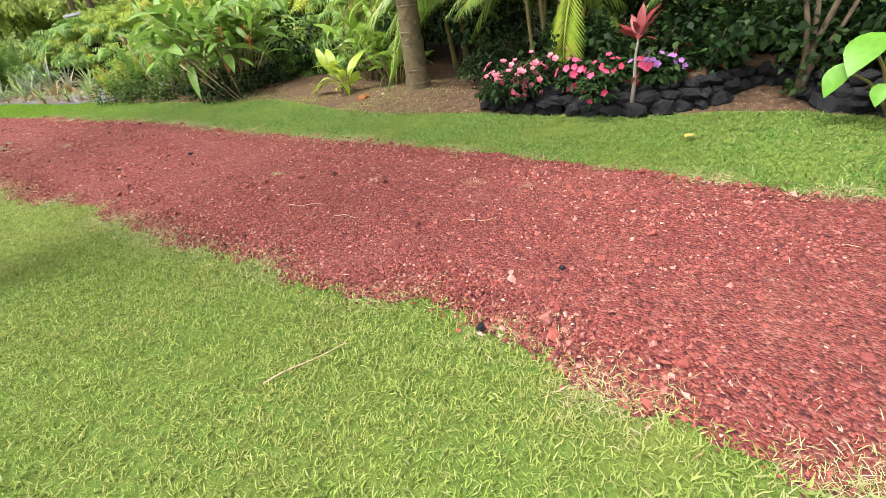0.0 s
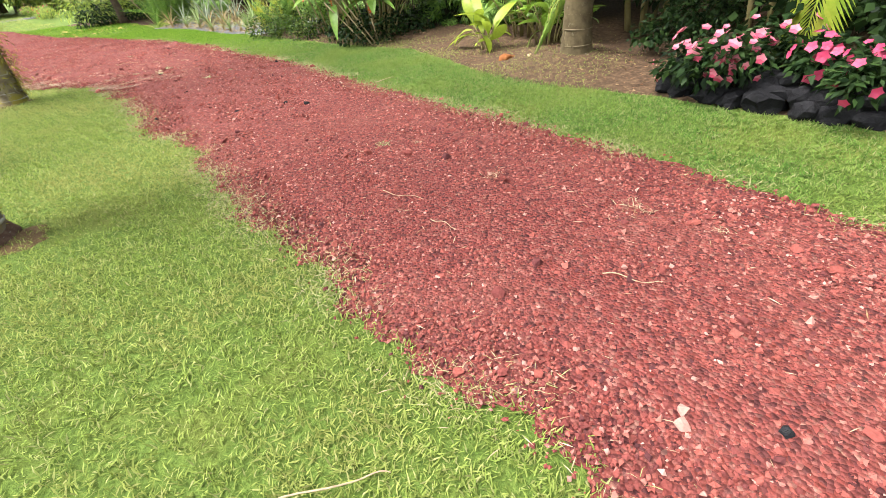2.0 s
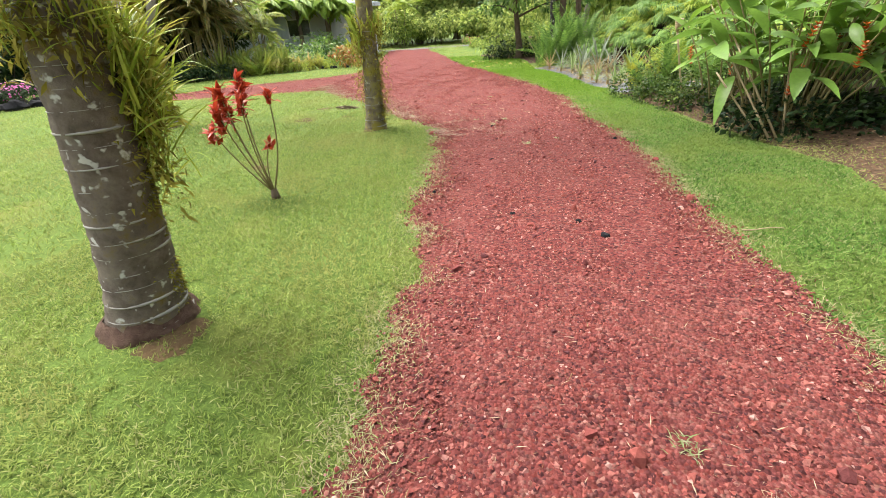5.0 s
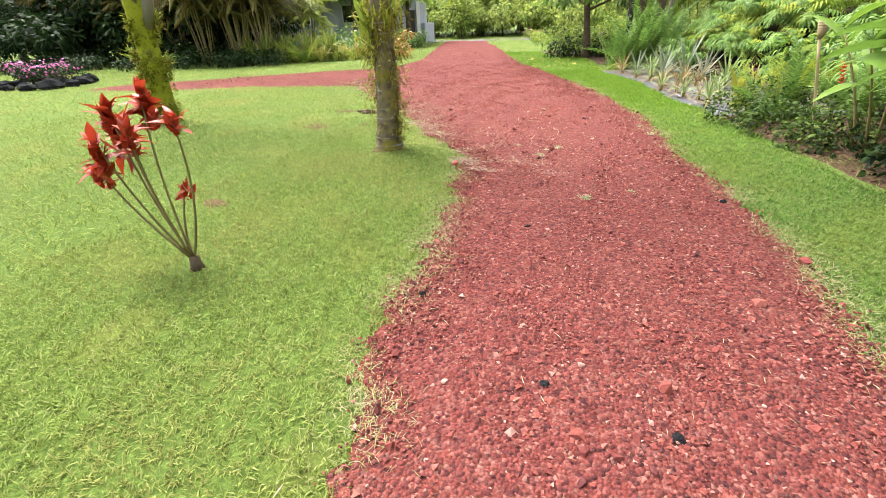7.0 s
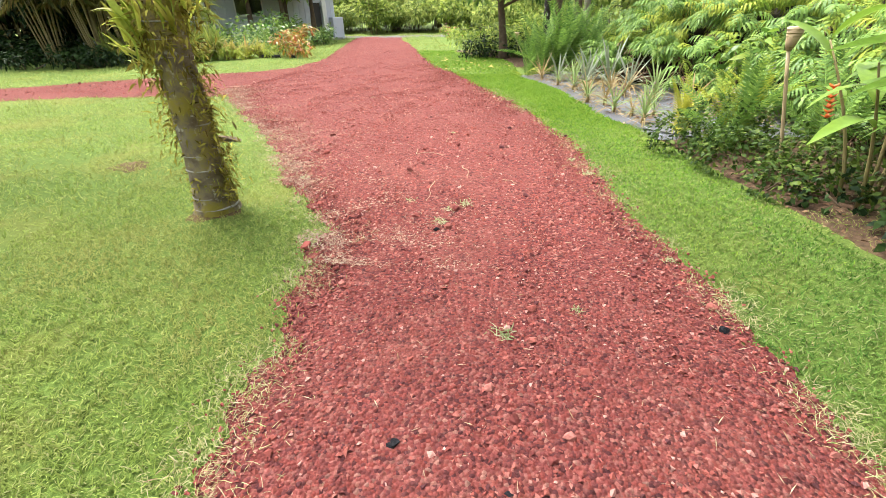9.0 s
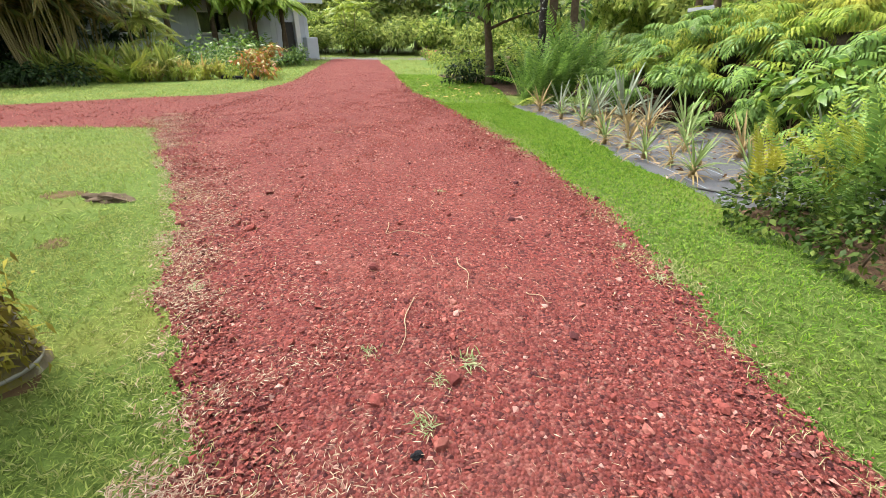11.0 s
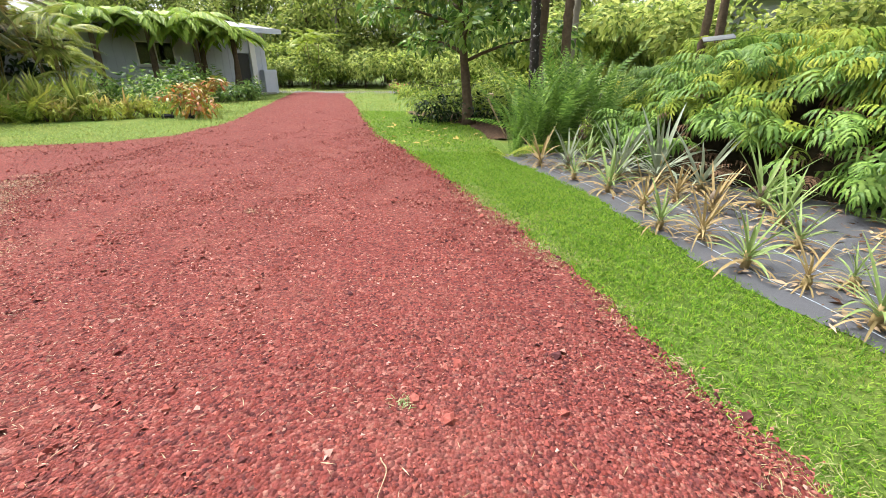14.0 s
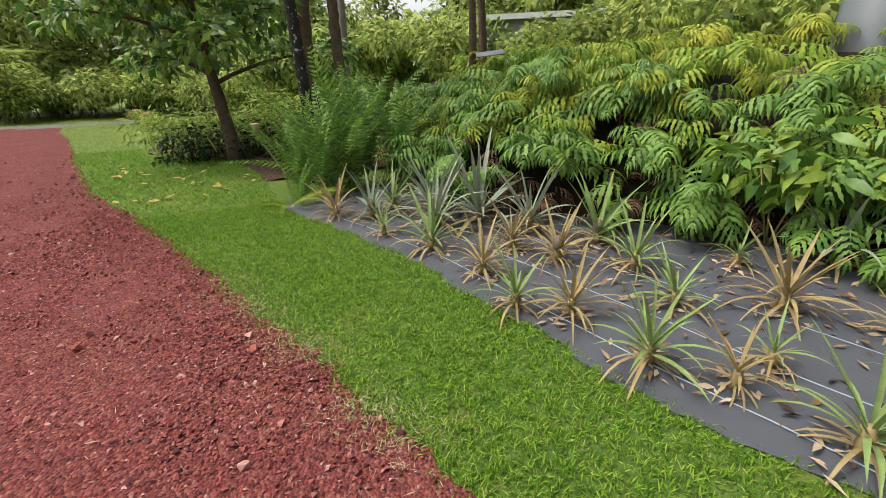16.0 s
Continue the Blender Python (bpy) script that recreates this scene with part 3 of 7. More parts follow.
rng = np.random.default_rng(31)
n = 17000
sx, sy = rng.uniform(-3.5, 3.0, n), rng.uniform(2, 20, n)
e = np.minimum(np.abs(sx - left_edge(sy)), np.abs(sx - right_edge(sy)))
k = on_drive(sx, sy) & (rng.random(n) < 0.5 + 0.5 * np.exp(-e / 0.25)) | (np.abs(sx - left_edge(sy)) < 0.2)
sx, sy = sx[k], sy[k]
straw = part("straw", scatter(cheap_leaf(0.075, 0.05), rng.uniform(0, 6.28, len(sx)), rng.normal(0.05, 0.12, len(sx)), rng.normal(0, 0.5, len(sx)), 0.010 + 0.065 * rng.random(len(sx)) ** 2.5, np.stack([sx, sy, ground_z(sx, sy) + 0.028], 1)), M_STRAW)
tagged(straw, "pale dry straw and leaf scraps on the drive", "straw", kind="stuff")


# ---------------------------------------------------------------- palms
def palm_trunk(x, y, r0, r1, height, flare, mat, label, seed, ring_gap=0.095, rings=24, crown=True, lean=(0.0, 0.0), z0=0.0, scar=None):
    rng = np.random.default_rng(seed)
    palm = thing("palm_tree", x, y, ground_z(x, y) - 0.04 + z0, label, "palm tree", "lawn palms")
    z = np.concatenate([np.arange(0, 2.6, 0.045), np.linspace(2.7, height, 12)])
    r = r1 + (r0 - r1) * np.exp(-z / 0.9) + flare * np.exp(-z / 0.10)
    r = r * (1 + 0.018 * np.cos(2 * np.pi * z / ring_gap))
    go = 2.2 * (1 - np.exp(-z / 2.2))
    path = np.stack([lean[0] * go + 0.02 * np.sin(z * 0.9), lean[1] * go + 0.02 * np.cos(z * 1.1) - 0.02, z], 1)
    part("trunk", tube(path, r, 22, 0.018, seed), mat, palm)
    for j in range(rings):
        zz = ring_gap * (j + 0.8) + rng.normal(0, 0.008)
        rr = np.interp(zz, z, r) + 0.004
        th = np.linspace(0, 2 * np.pi, 23)
        c = [np.interp(zz, z, path[:, k]) for k in range(2)]
        arc = rng.uniform(0, 6.28)
        h = 0.007 * (0.28 + np.clip(np.sin(th + arc) + 0.4 * np.sin(3 * th + arc), 0, 1.4))
        ring_v, ring_f = [], []
        tilt = rng.normal(0, 0.02)
        for a, hh in zip(th, h):
            zt = zz + rr * tilt * np.cos(a + 1)
            out = min(hh / 0.008, 1.0) * 0.007 - 0.005
            for dz, dr in ((-hh, -0.008), (-hh * 0.6, out), (hh * 0.6, out), (hh, -0.008)):
                ring_v.append((c[0] + (rr + dr) * np.cos(a), c[1] + (rr + dr) * np.sin(a), zt + dz))
        for a in range(22):
            for b in range(3):
                q = a * 4 + b
                ring_f += [(q, q + 4, q + 5), (q, q + 5, q + 1)]
        part("ring", (np.array(ring_v), np.array(ring_f)), scar or M_RING, palm)
    if crown:
        f1 = frond(2.6, 34, 0.75, 0.75, 0.9, 60, cheap_leaf(0.07, 0.3), 0.18, 0.35, 0.02)
        for a in range(13):
            fr = part("frond", f1, M_FOREST_LEAF, palm) if a == 0 else part("frond", first, M_FOREST_LEAF, palm)
            first = fr.data
            fr.matrix_basis = pose(path[-1, 0], path[-1, 1], height - 0.05, 0, -rng.uniform(0, 45), a * 27.7)
    return palm


palm_trunk(-1.42, 7.70, 0.215, 0.15, 6.2, 0.06, M_PALM_BARK, "grey ringed palm trunk blotched with lichen and moss on the lawn", 1, lean=(0.19, 0.03))
palm_trunk(-1.73, 13.14, 0.17, 0.115, 6.4, 0.05, M_PALM_MOSS, "shaggy mossy palm trunk at the lawn corner beside the drive", 2, 0.12, 14, lean=(0.10, -0.12))
palm_trunk(-6.8, 14.05, 0.225, 0.16, 6.0, 0.08, M_PALM_GREEN, "palm trunk sheathed in yellow-green moss on the lawn", 3, 0.14, 3, lean=(0.12, 0.0))
palm_trunk(4.52, 7.66, 0.185, 0.135, 6.6, 0.03, M_PALM_TAN, "smooth tan ringed palm trunk in a bare soil bed", 4, 0.17, 12, lean=(-0.06, 0.0), z0=0.16, scar=M_SCAR_TAN)


# ---------------------------------------------------------------- boxes and the house
def box(x0, x1, y0, y1, z0, z1):
    v = np.array([(x, y, z) for x in (x0, x1) for y in (y0, y1) for z in (z0, z1)], float)
    q = [(0, 1, 3, 2), (4, 6, 7, 5), (0, 4, 5, 1), (2, 3, 7, 6), (0, 2, 6, 4), (1, 5, 7, 3)]
    return v, np.array([t for a, b, c, d in q for t in ((a, b, c), (a, c, d))])


def bevel_box(x0, x1, y0, y1, z0, z1, r=0.01):
    bm = bmesh.new()
    bmesh.ops.create_cube(bm, size=1)
    for v in bm.verts:
        v.co = Vector(((x0 + x1) / 2 + v.co.x * (x1 - x0), (y0 + y1) / 2 + v.co.y * (y1 - y0), (z0 + z1) / 2 + v.co.z * (z1 - z0)))
    bmesh.ops.bevel(bm, geom=bm.edges[:], offset=r, segments=1, affect="EDGES")
    return bm


M_WALL = solid("grey_siding", [(0.36, 0.39, 0.46), (0.46, 0.49, 0.55)], 3, 0.75, 0.004)
M_WHITE = solid("white_paint", [(0.528, 0.536, 0.544), (0.656, 0.656, 0.64)], 6, 0.6, 0.002)
M_ROOF = solid("metal_roof", [(0.075, 0.085, 0.09), (0.12, 0.13, 0.135)], 2, 0.6, 0.003)
M_DARKWOOD = solid("dark_door", [(0.011, 0.011, 0.0121), (0.0275, 0.0275, 0.0275)], 5, 0.6, 0.003)
M_CONCRETE = solid("concrete", [(0.182, 0.182, 0.176), (0.264, 0.264, 0.253)], 6, 0.9, 0.004)
M_GLASS, _nt, _b = base_mat("window_glass", 0.06)
_b.inputs["Base Color"].default_value = (0.02, 0.025, 0.03, 1)
_b.inputs["Specular IOR Level"].default_value = 0.6
_b.inputs["Transmission Weight"].default_value = 0.35

house = thing("house", -12.3, 41.7, 0, "grey single-storey house with white window frames behind tree ferns", "house", rz=math.degrees(math.atan2(0.8, 0.6)))
holes = [(-9.7, -7.9, 1.6, 2.75), (-5.65, -3.85, 1.6, 2.75), (-0.6, 0.25, 0.06, 2.3)]
wall, x = [], -14.0
for a, b, z0, z1 in holes:
    wall += [box(x, a, 0, 0.16, 0, 3.5), box(a, b, 0, 0.16, 0, z0), box(a, b, 0, 0.16, z1, 3.5)]
    x = b
wall += [box(x, 1.3, 0, 0.16, 0, 3.5), box(1.14, 1.3, 0.16, 8, 0, 3.5), box(-14, -13.84, 0.16, 8, 0, 3.5), box(-14, 1.3, 8, 8.16, 0, 4.4)]
part("wall", join(wall), M_WALL, house, smooth=False)
for j, s in enumerate(np.arange(-13.8, 1.2, 0.4)):
    if all(not (a - 0.08 < s < b + 0.08) for a, b, _, _ in holes):
        part("batten", box(s, s + 0.04, -0.022, 0.0, 0.05, 3.45), M_WALL, house, smooth=False)
roof_v, roof_f = box(-14.6, 2.0, -0.9, 8.8, 0, 0.12)
roof_v[:, 2] += 3.5 + (roof_v[:, 1] + 0.9) * 0.13
part("roof", (roof_v, roof_f), M_ROOF, house, "grey metal roof", False)
part("fascia", box(-14.6, 2.0, -0.95, -0.903, 3.36, 3.6), M_WALL, house, "grey fascia board", False)
for a, b, z0, z1 in holes[:2]:
    win = part("window", join([box(a, b, -0.03, 0.10, z1 - 0.07, z1), box(a, b, -0.03, 0.10, z0, z0 + 0.07), box(a, a + 0.07, -0.03, 0.10, z0 + 0.07, z1 - 0.07), box(b - 0.07, b, -0.03, 0.10, z0 + 0.07, z1 - 0.07),
                               box((a + b) / 2 - 0.035, (a + b) / 2 + 0.035, -0.02, 0.09, z0 + 0.07, z1 - 0.07)]), M_WHITE, house, "white window frame", False)
    for c, d in ((a + 0.07, (a + b) / 2 - 0.035), ((a + b) / 2 + 0.035, b - 0.07)):
        part("pane", box(c, d, 0.03, 0.045, z0 + 0.07, z1 - 0.07), M_GLASS, win, "dark window glass", False)
    part("sill", box(a - 0.08, b + 0.08, -0.12, -0.03, z0 - 0.06, z0), M_WHITE, win, "", False)
part("door", box(-0.58, 0.23, 0.08, 0.12, 0.08, 2.28), M_DARKWOOD, house, "dark doorway", False)
part("post", bevel_box(0.27, 0.6, -0.16, -0.004, 0.0, 3.4, 0.02), M_WHITE, house, "white painted corner post", False)
part("utility_box", bevel_box(0.75, 1.6, -0.55, -0.03, 0.02, 1.4, 0.03), M_WALL, house, "grey utility box", False)
part("doorstep", bevel_box(-0.8, 1.2, -0.9, -0.006, -0.02, 0.13, 0.02), M_CONCRETE, house, "pale concrete doorstep", False)
part("floor", box(-13.8, 1.1, 0.2, 7.9, 0.0, 0.1), M_CONCRETE, house, "", False)
apron = part("pavement", grid_mesh(np.linspace(-13.0, -3.5, 12), np.linspace(43.2, 46.2, 6), lambda x, y: 0.012 + 0.004 * np.sin(x * 3) + 0 * y), solid("grey_gravel", [(0.0715, 0.0715, 0.0715), (0.132, 0.132, 0.129)], 30, 0.95, 0.01))
tagged(apron, "grey gravel apron at the end of the drive", "pavement", kind="structure")


# ---------------------------------------------------------------- trees and shrubs
def crown_points(n, blobs, rng, shell=0.55):
    """Points in a handful of uneven blobs (cx, cy, cz, r)."""
    w = np.array([b[3] ** 2 for b in blobs])
    idx = rng.choice(len(blobs), n, p=w / w.sum())
    d = rng.normal(size=(n, 3))
    d /= np.linalg.norm(d, axis=1)[:, None]
    rad = np.cbrt(rng.uniform(shell ** 3, 1, n))
    b = np.array(blobs)[idx]
    p = b[:, :3] + d * (b[:, 3] * rad)[:, None] * np.array([1, 1, 0.75])
    return p, d


def leaf_cloud(n, blobs, size, seed, tpl=None, droop=0.35, shell=0.55):
    rng = np.random.default_rng(seed)
    p, d = crown_points(n, blobs, rng, shell)
    yaw = np.arctan2(d[:, 1], d[:, 0]) + rng.normal(0, 0.9, n)
    return scatter(tpl or cheap_leaf(0.42, 0.15), yaw, d[:, 2] * 0.5 - droop + rng.normal(0, 0.45, n), rng.normal(0, 0.6, n), size * rng.uniform(0.6, 1.3, n), p)


def broad_tree(x, y, label, height, spread, leaves, leaf, seed, mat_leaf, mat_bark, trunk_r=0.16, clear=1.6, group="", tpl=None):
    rng = np.random.default_rng(seed)
    tree = thing("tree", x, y, -0.03, label, "tree", group)
    h = height * 0.72
    z = np.linspace(0, h, 12)
    lean = rng.normal(0, 0.05, 2)
    path = np.stack([lean[0] * z + 0.05 * np.sin(z * 1.3), lean[1] * z + 0.05 * np.cos(z * 1.1) - 0.05, z], 1)
    part("trunk", tube(path, trunk_r * (1 - 0.75 * z / h) + 0.06 * np.exp(-z / 0.15), 10, 0.05, seed), mat_bark, tree)
    blobs = []
    nlimb = 8
    for j in range(nlimb):
        t = clear / h + (1 - clear / h) * (j + 0.5) / nlimb
        o = np.array([np.interp(t * h, z, path[:, k]) for k in range(3)])
        a = j * 2.4 + rng.uniform(-0.4, 0.4)
        ln = spread * (0.95 - 0.45 * t) * rng.uniform(0.7, 1.1)
        s = np.linspace(0, 1, 6)
        limb = o + np.stack([np.cos(a) * ln * s, np.sin(a) * ln * s, ln * (0.55 * s + 0.1 * np.sin(4 * s + j))], 1)
        part("limb", tube(limb, trunk_r * 0.42 * (1 - 0.8 * s) * (1.1 - 0.5 * t), 6, 0.05, seed + j), mat_bark, tree)
        for q in (0.55, 0.95):
            e = o + (limb[-1] - o) * q
            blobs.append((*e, spread * rng.uniform(0.24, 0.40)))
    blobs.append((*path[-1], spread * 0.42))
    part("crown", leaf_cloud(leaves, blobs, leaf, seed + 3, tpl), mat_leaf, tree)
    return tree


def shrub(name, x, y, label, w, h, leaves, leaf, seed, mat, group="", tpl=None, category="shrub", z=-0.02):
    rng = np.random.default_rng(seed)
    bush = thing(name, x, y, z, label, category, group)
    blobs = [(rng.normal(0, w * 0.27), rng.normal(0, w * 0.27), h * rng.uniform(0.3, 0.72), w * rng.uniform(0.20, 0.34)) for _ in range(7)]
    for b in blobs[:5]:
        s = np.linspace(0, 1, 5)[:, None]
        part("stem", tube(np.array([b[0] * 0.25, b[1] * 0.25, 0]) * (1 - s) + np.array(b[:3]) * s, 0.018 * (1.2 - s[:, 0]), 5), M_BARK, bush)
    part("foliage", leaf_cloud(leaves, blobs, leaf, seed + 1, tpl, shell=0.3), mat, bush)
    return bush


main_tree = thing("tree", 0.62, 27.1, -0.03, "dark glossy-leaved spreading tree with a brown trunk beside the drive", "tree")
_z = np.linspace(0, 4.5, 14)
part("trunk", tube(np.stack([-0.10 * _z, 0.03 * _z, _z], 1), 0.15 - 0.022 * _z + 0.07 * np.exp(-_z / 0.2), 12, 0.04, 4), M_BARK, main_tree)
_rng = np.random.default_rng(43)
_blobs = []
for _j in range(13):
    _a, _t = _j * 2.4, 1.7 + 0.2 * _j
    _ln = _rng.uniform(1.6, 3.0) * (1.1 - 0.04 * _j)
    _s = np.linspace(0, 1, 7)[:, None]
    _o = np.array([-0.10 * _t, 0.03 * _t, _t])
    _limb = _o + np.concatenate([np.cos(_a) * _ln * _s, np.sin(_a) * _ln * _s, _ln * (0.5 * _s - 0.28 * _s ** 2)], 1)
    part("limb", tube(_limb, 0.055 * (1.05 - 0.85 * _s[:, 0]), 6, 0.06, _j), M_BARK, main_tree)
    _blobs += [(*_limb[3], 0.5), (*_limb[5], 0.62), (*_limb[6], 0.5)]
_blobs += [(-0.4, 0, 4.4, 1.2), (0.8, 0.3, 3.9, 1.0), (-1.3, 0.2, 3.8, 1.0)]
part("crown", leaf_cloud(4600, _blobs, 0.25, 44, cheap_leaf(0.44, 0.2), shell=0.45), M_TREE_LEAF, main_tree)

# forest and hedges beyond, all round the garden
fa = broad_tree(-3, 62, "tall forest tree with mottled green foliage", 13, 4.2, 1500, 0.60, 51, M_FOREST_LEAF, M_BARK_PALE, 0.22, 4.0, "forest trees")
fb = broad_tree(-14, 60, "tall slender forest tree with sparse foliage", 15, 3.4, 1200, 0.60, 52, M_FOREST_LEAF, M_BARK, 0.18, 5.0, "forest trees")
fc = broad_tree(6, 58, "broad forest tree with dense green foliage", 11, 4.6, 1700, 0.52, 53, M_FOREST_LEAF, M_BARK_PALE, 0.2, 4.2, "forest trees")
rng = np.random.default_rng(61)
for j in range(64):
    if j < 34:
        x, y = -40 + j * 1.75 + rng.normal(0, 1), 58 + rng.uniform(-4, 14)
    elif j < 46:
        x, y = 14 + rng.uniform(0, 10), 2 + (j - 34) * 4.6 + rng.normal(0, 1)
    elif j < 56:
        x, y = -36 - rng.uniform(0, 8), -6 + (j - 46) * 7 + rng.normal(0, 1)
    else:
        x, y = -26 + (j - 56) * 6.5, -26 - rng.uniform(0, 6)
    src = (fa, fb, fc)[j % 3]
    copy_thing(src, pose(x, y, -0.05, 0, 0, rng.uniform(0, 360)) @ Matrix.Scale(rng.uniform(0.8, 1.2), 4))
sa = shrub("shrub", -3.6, 49.5, "rounded lime-green garden shrub at the edge of the woods", 3.4, 2.8, 1700, 0.30, 71, M_SHRUB_LEAF, "far hedge")
sb = shrub("shrub", -7.2, 51.0, "loose leafy green shrub in front of the woods", 4.0, 3.4, 1700, 0.34, 72, M_FOREST_LEAF, "far hedge")
for j in range(40):
    x = -24 + (j % 20) * 1.6 + rng.normal(0, 0.5)
    y = 50 + rng.uniform(-1, 2) + (4.5 if j >= 20 else 0) - (3.0 * max(0, (x + 3) / 5) if x > -3 else 0)
    copy_thing((sa, sb)[j % 2], pose(x, y, -0.03, 0, 0, rng.uniform(0, 360)) @ Matrix.Scale(rng.uniform(0.65, 1.1) * (1.5 if j >= 20 else 1), 4))


# ---------------------------------------------------------------- fern thicket
FRONT = np.array([(6.2, 9.5), (5.6, 12.5), (5.0, 15.5), (4.95, 17.2), (4.75, 17.9), (4.5, 18.6), (3.8, 19.5), (3.2, 20.8), (3.0, 22.4), (3.8, 26), (5.0, 32)])


def front_x(y):
    return np.interp(y, FRONT[:, 1], FRONT[:, 0])


def bank_z(x, y):
    d = np.maximum(x - front_x(y), 0)
    top = 1.75 + 0.25 * np.sin(0.9 * x + 0.5 * y) + 0.2 * np.sin(1.3 * y)
    return top * (1 - np.exp(-d / 1.5)) + 0.12 * np.sin(2.7 * x + 1.9 * y) * np.minimum(d, 1)


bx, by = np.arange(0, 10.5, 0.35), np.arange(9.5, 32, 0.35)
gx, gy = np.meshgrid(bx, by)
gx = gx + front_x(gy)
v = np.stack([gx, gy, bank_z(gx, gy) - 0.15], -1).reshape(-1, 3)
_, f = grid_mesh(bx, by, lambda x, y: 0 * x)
# closes the thicket from below; its dark colour stands in for fern shade
bank = part("bank", (v, f), M_BANK_SHADE)
tagged(bank, "leaf-litter bank with the shade under the ferns in its colour", "bank", kind="structure")

def pinna(teeth=6, w=0.115, droop=0.5):
    """One narrow saw-edged pinna, 1 long along +x, bending down to its tip."""
    u = np.linspace(0, 1, teeth + 2)
    ww = w * np.array([0.5] + [1.0 if k % 2 else 0.5 for k in range(teeth)] + [0.04]) * (1.05 - u ** 3 * 0.6)
    spine = np.stack([u * (1 - 0.12 * u), 0 * u, 0.06 * np.sin(3 * u) - droop * u ** 2], 1)
    v = np.concatenate([spine + np.stack([0 * u, ww, -0.02 + 0 * u], 1), spine - np.stack([0 * u, ww, 0.02 + 0 * u], 1)])
    a = np.arange(teeth + 1)
    m = teeth + 2
    return v, np.concatenate([np.stack([a, a + m, a + m + 1], 1), np.stack([a, a + m + 1, a + 1], 1)])


def fan_frond(pairs, reach, leaflet, sag, tip):
    """A bowed rachis along +x with long saw-edged pinnae that hang like fingers from both sides."""
    u = np.linspace(0, 1, 8)
    spine = np.stack([reach * u * (1 - 0.15 * u * u), 0 * u, reach * (0.34 * u - sag * u * u)], 1)
    pieces = [strip(spine, 0.006 * (1.2 - u))]
    t = np.linspace(0.16, 0.97, pairs)
    at = np.stack([np.interp(t, u, spine[:, i]) for i in range(3)], 1)
    size = leaflet * np.interp(t, [0.1, 0.35, 0.6, 1.0], [0.6, 1.0, 0.95, 0.45])
    for sgn in (-1, 1):
        pieces.append(scatter(pinna(7, 0.12, tip), sgn * np.radians(78 - 46 * t), 0.18 - 0.55 * t + 0.1 * np.sin(9 * t + sgn), sgn * 0.15, size, at))
    pieces.append(scatter(pinna(7, 0.12, tip), 0.0, -0.6, 0.0, leaflet * 0.6, spine[-1:]))
    return join(pieces)


rng = np.random.default_rng(81)
FANS = [fan_frond(6, 0.62, 0.34, 0.50, 0.62), fan_frond(5, 0.50, 0.36, 0.62, 0.78), fan_frond(7, 0.72, 0.31, 0.42, 0.55), fan_frond(6, 0.58, 0.33, 0.70, 0.70)]


def fern_crowns(n, near, far, y0, y1, lift, scale, towards, fronds):
    """Umbrella-like crowns on the bank, their fronds bowing outwards and down."""
    y = rng.uniform(y0, y1, n)
    x = front_x(y) + near + (far - near) * rng.random(n) ** 1.3
    z = bank_z(x, y) + rng.uniform(*lift, n)
    out = []
    for k, tpl in enumerate(FANS):
        m = fronds * n // 4
        c = rng.integers(0, n, m)
        yaw = towards + rng.normal(0, 1.35, m)
        off = rng.uniform(0.02, 0.16, m)
        out.append(scatter(tpl, yaw, rng.normal(-0.02, 0.22, m), rng.normal(0, 0.22, m), scale * rng.uniform(0.7, 1.2, m), np.stack([x[c] + off * np.cos(yaw), y[c] + off * np.sin(yaw), z[c] + rng.normal(0, 0.06, m)], 1)))
    return join(out)


thicket = part("fern_thicket", join([fern_crowns(350, 0.6, 4.2, 9.8, 27, (0.0, 0.45), 0.70, np.pi + 0.5, 6), fern_crowns(150, 3.5, 9.0, 10, 31, (0.05, 0.5), 0.95, np.pi + 0.5, 5)]), M_FERN)
tagged(thicket, "dense bright yellow-green fern thicket spilling down a bank", "ferns", kind="stuff")
thicket_front = part("fern_thicket", fern_crowns(230, 0.0, 1.5, 10.0, 24.5, (0.05, 0.6), 0.66, np.pi + 0.45, 6), M_FERN_MID)
tagged(thicket_front, "mid-green ferns with drooping fronds along the bank foot", "ferns", kind="stuff")
dead_ferns = part("fern_thicket", fern_crowns(150, 0.0, 1.8, 14, 23, (-0.2, 0.25), 0.45, np.pi + 0.45, 2), M_FERN_DEAD)
tagged(dead_ferns, "dry brown dead fern fronds caught under the thicket", "ferns", kind="stuff")


# ---------------------------------------------------------------- beds beside the lawn
M_MAT = solid("weed_mat", [(0.0303, 0.0319, 0.0396), (0.0523, 0.055, 0.0649)], 4, 0.55, 0.004, bscale=120)
M_MAT_LINE = solid("weed_mat_line", [(0.193, 0.248, 0.303), (0.275, 0.319, 0.358)], 30, 0.6, 0)
M_PINE_GREEN = foliage("pineapple_green", [(0.088, 0.143, 0.044), (0.154, 0.22, 0.066), (0.198, 0.242, 0.11)], 0.45, 0.2)
M_PINE_SILVER = foliage("pineapple_silver", [(0.11, 0.143, 0.088), (0.176, 0.209, 0.143), (0.231, 0.253, 0.198)], 0.45, 0.2)
M_PINE_STRAW = foliage("pineapple_straw", [(0.143, 0.077, 0.0275), (0.22, 0.143, 0.055), (0.253, 0.198, 0.0935), (0.176, 0.165, 0.0605)], 0.6, 0.2)
M_PINE_FRUIT = solid("pineapple_fruit", [(0.055, 0.0385, 0.0275), (0.143, 0.11, 0.066)], 60, 0.7, 0.01)
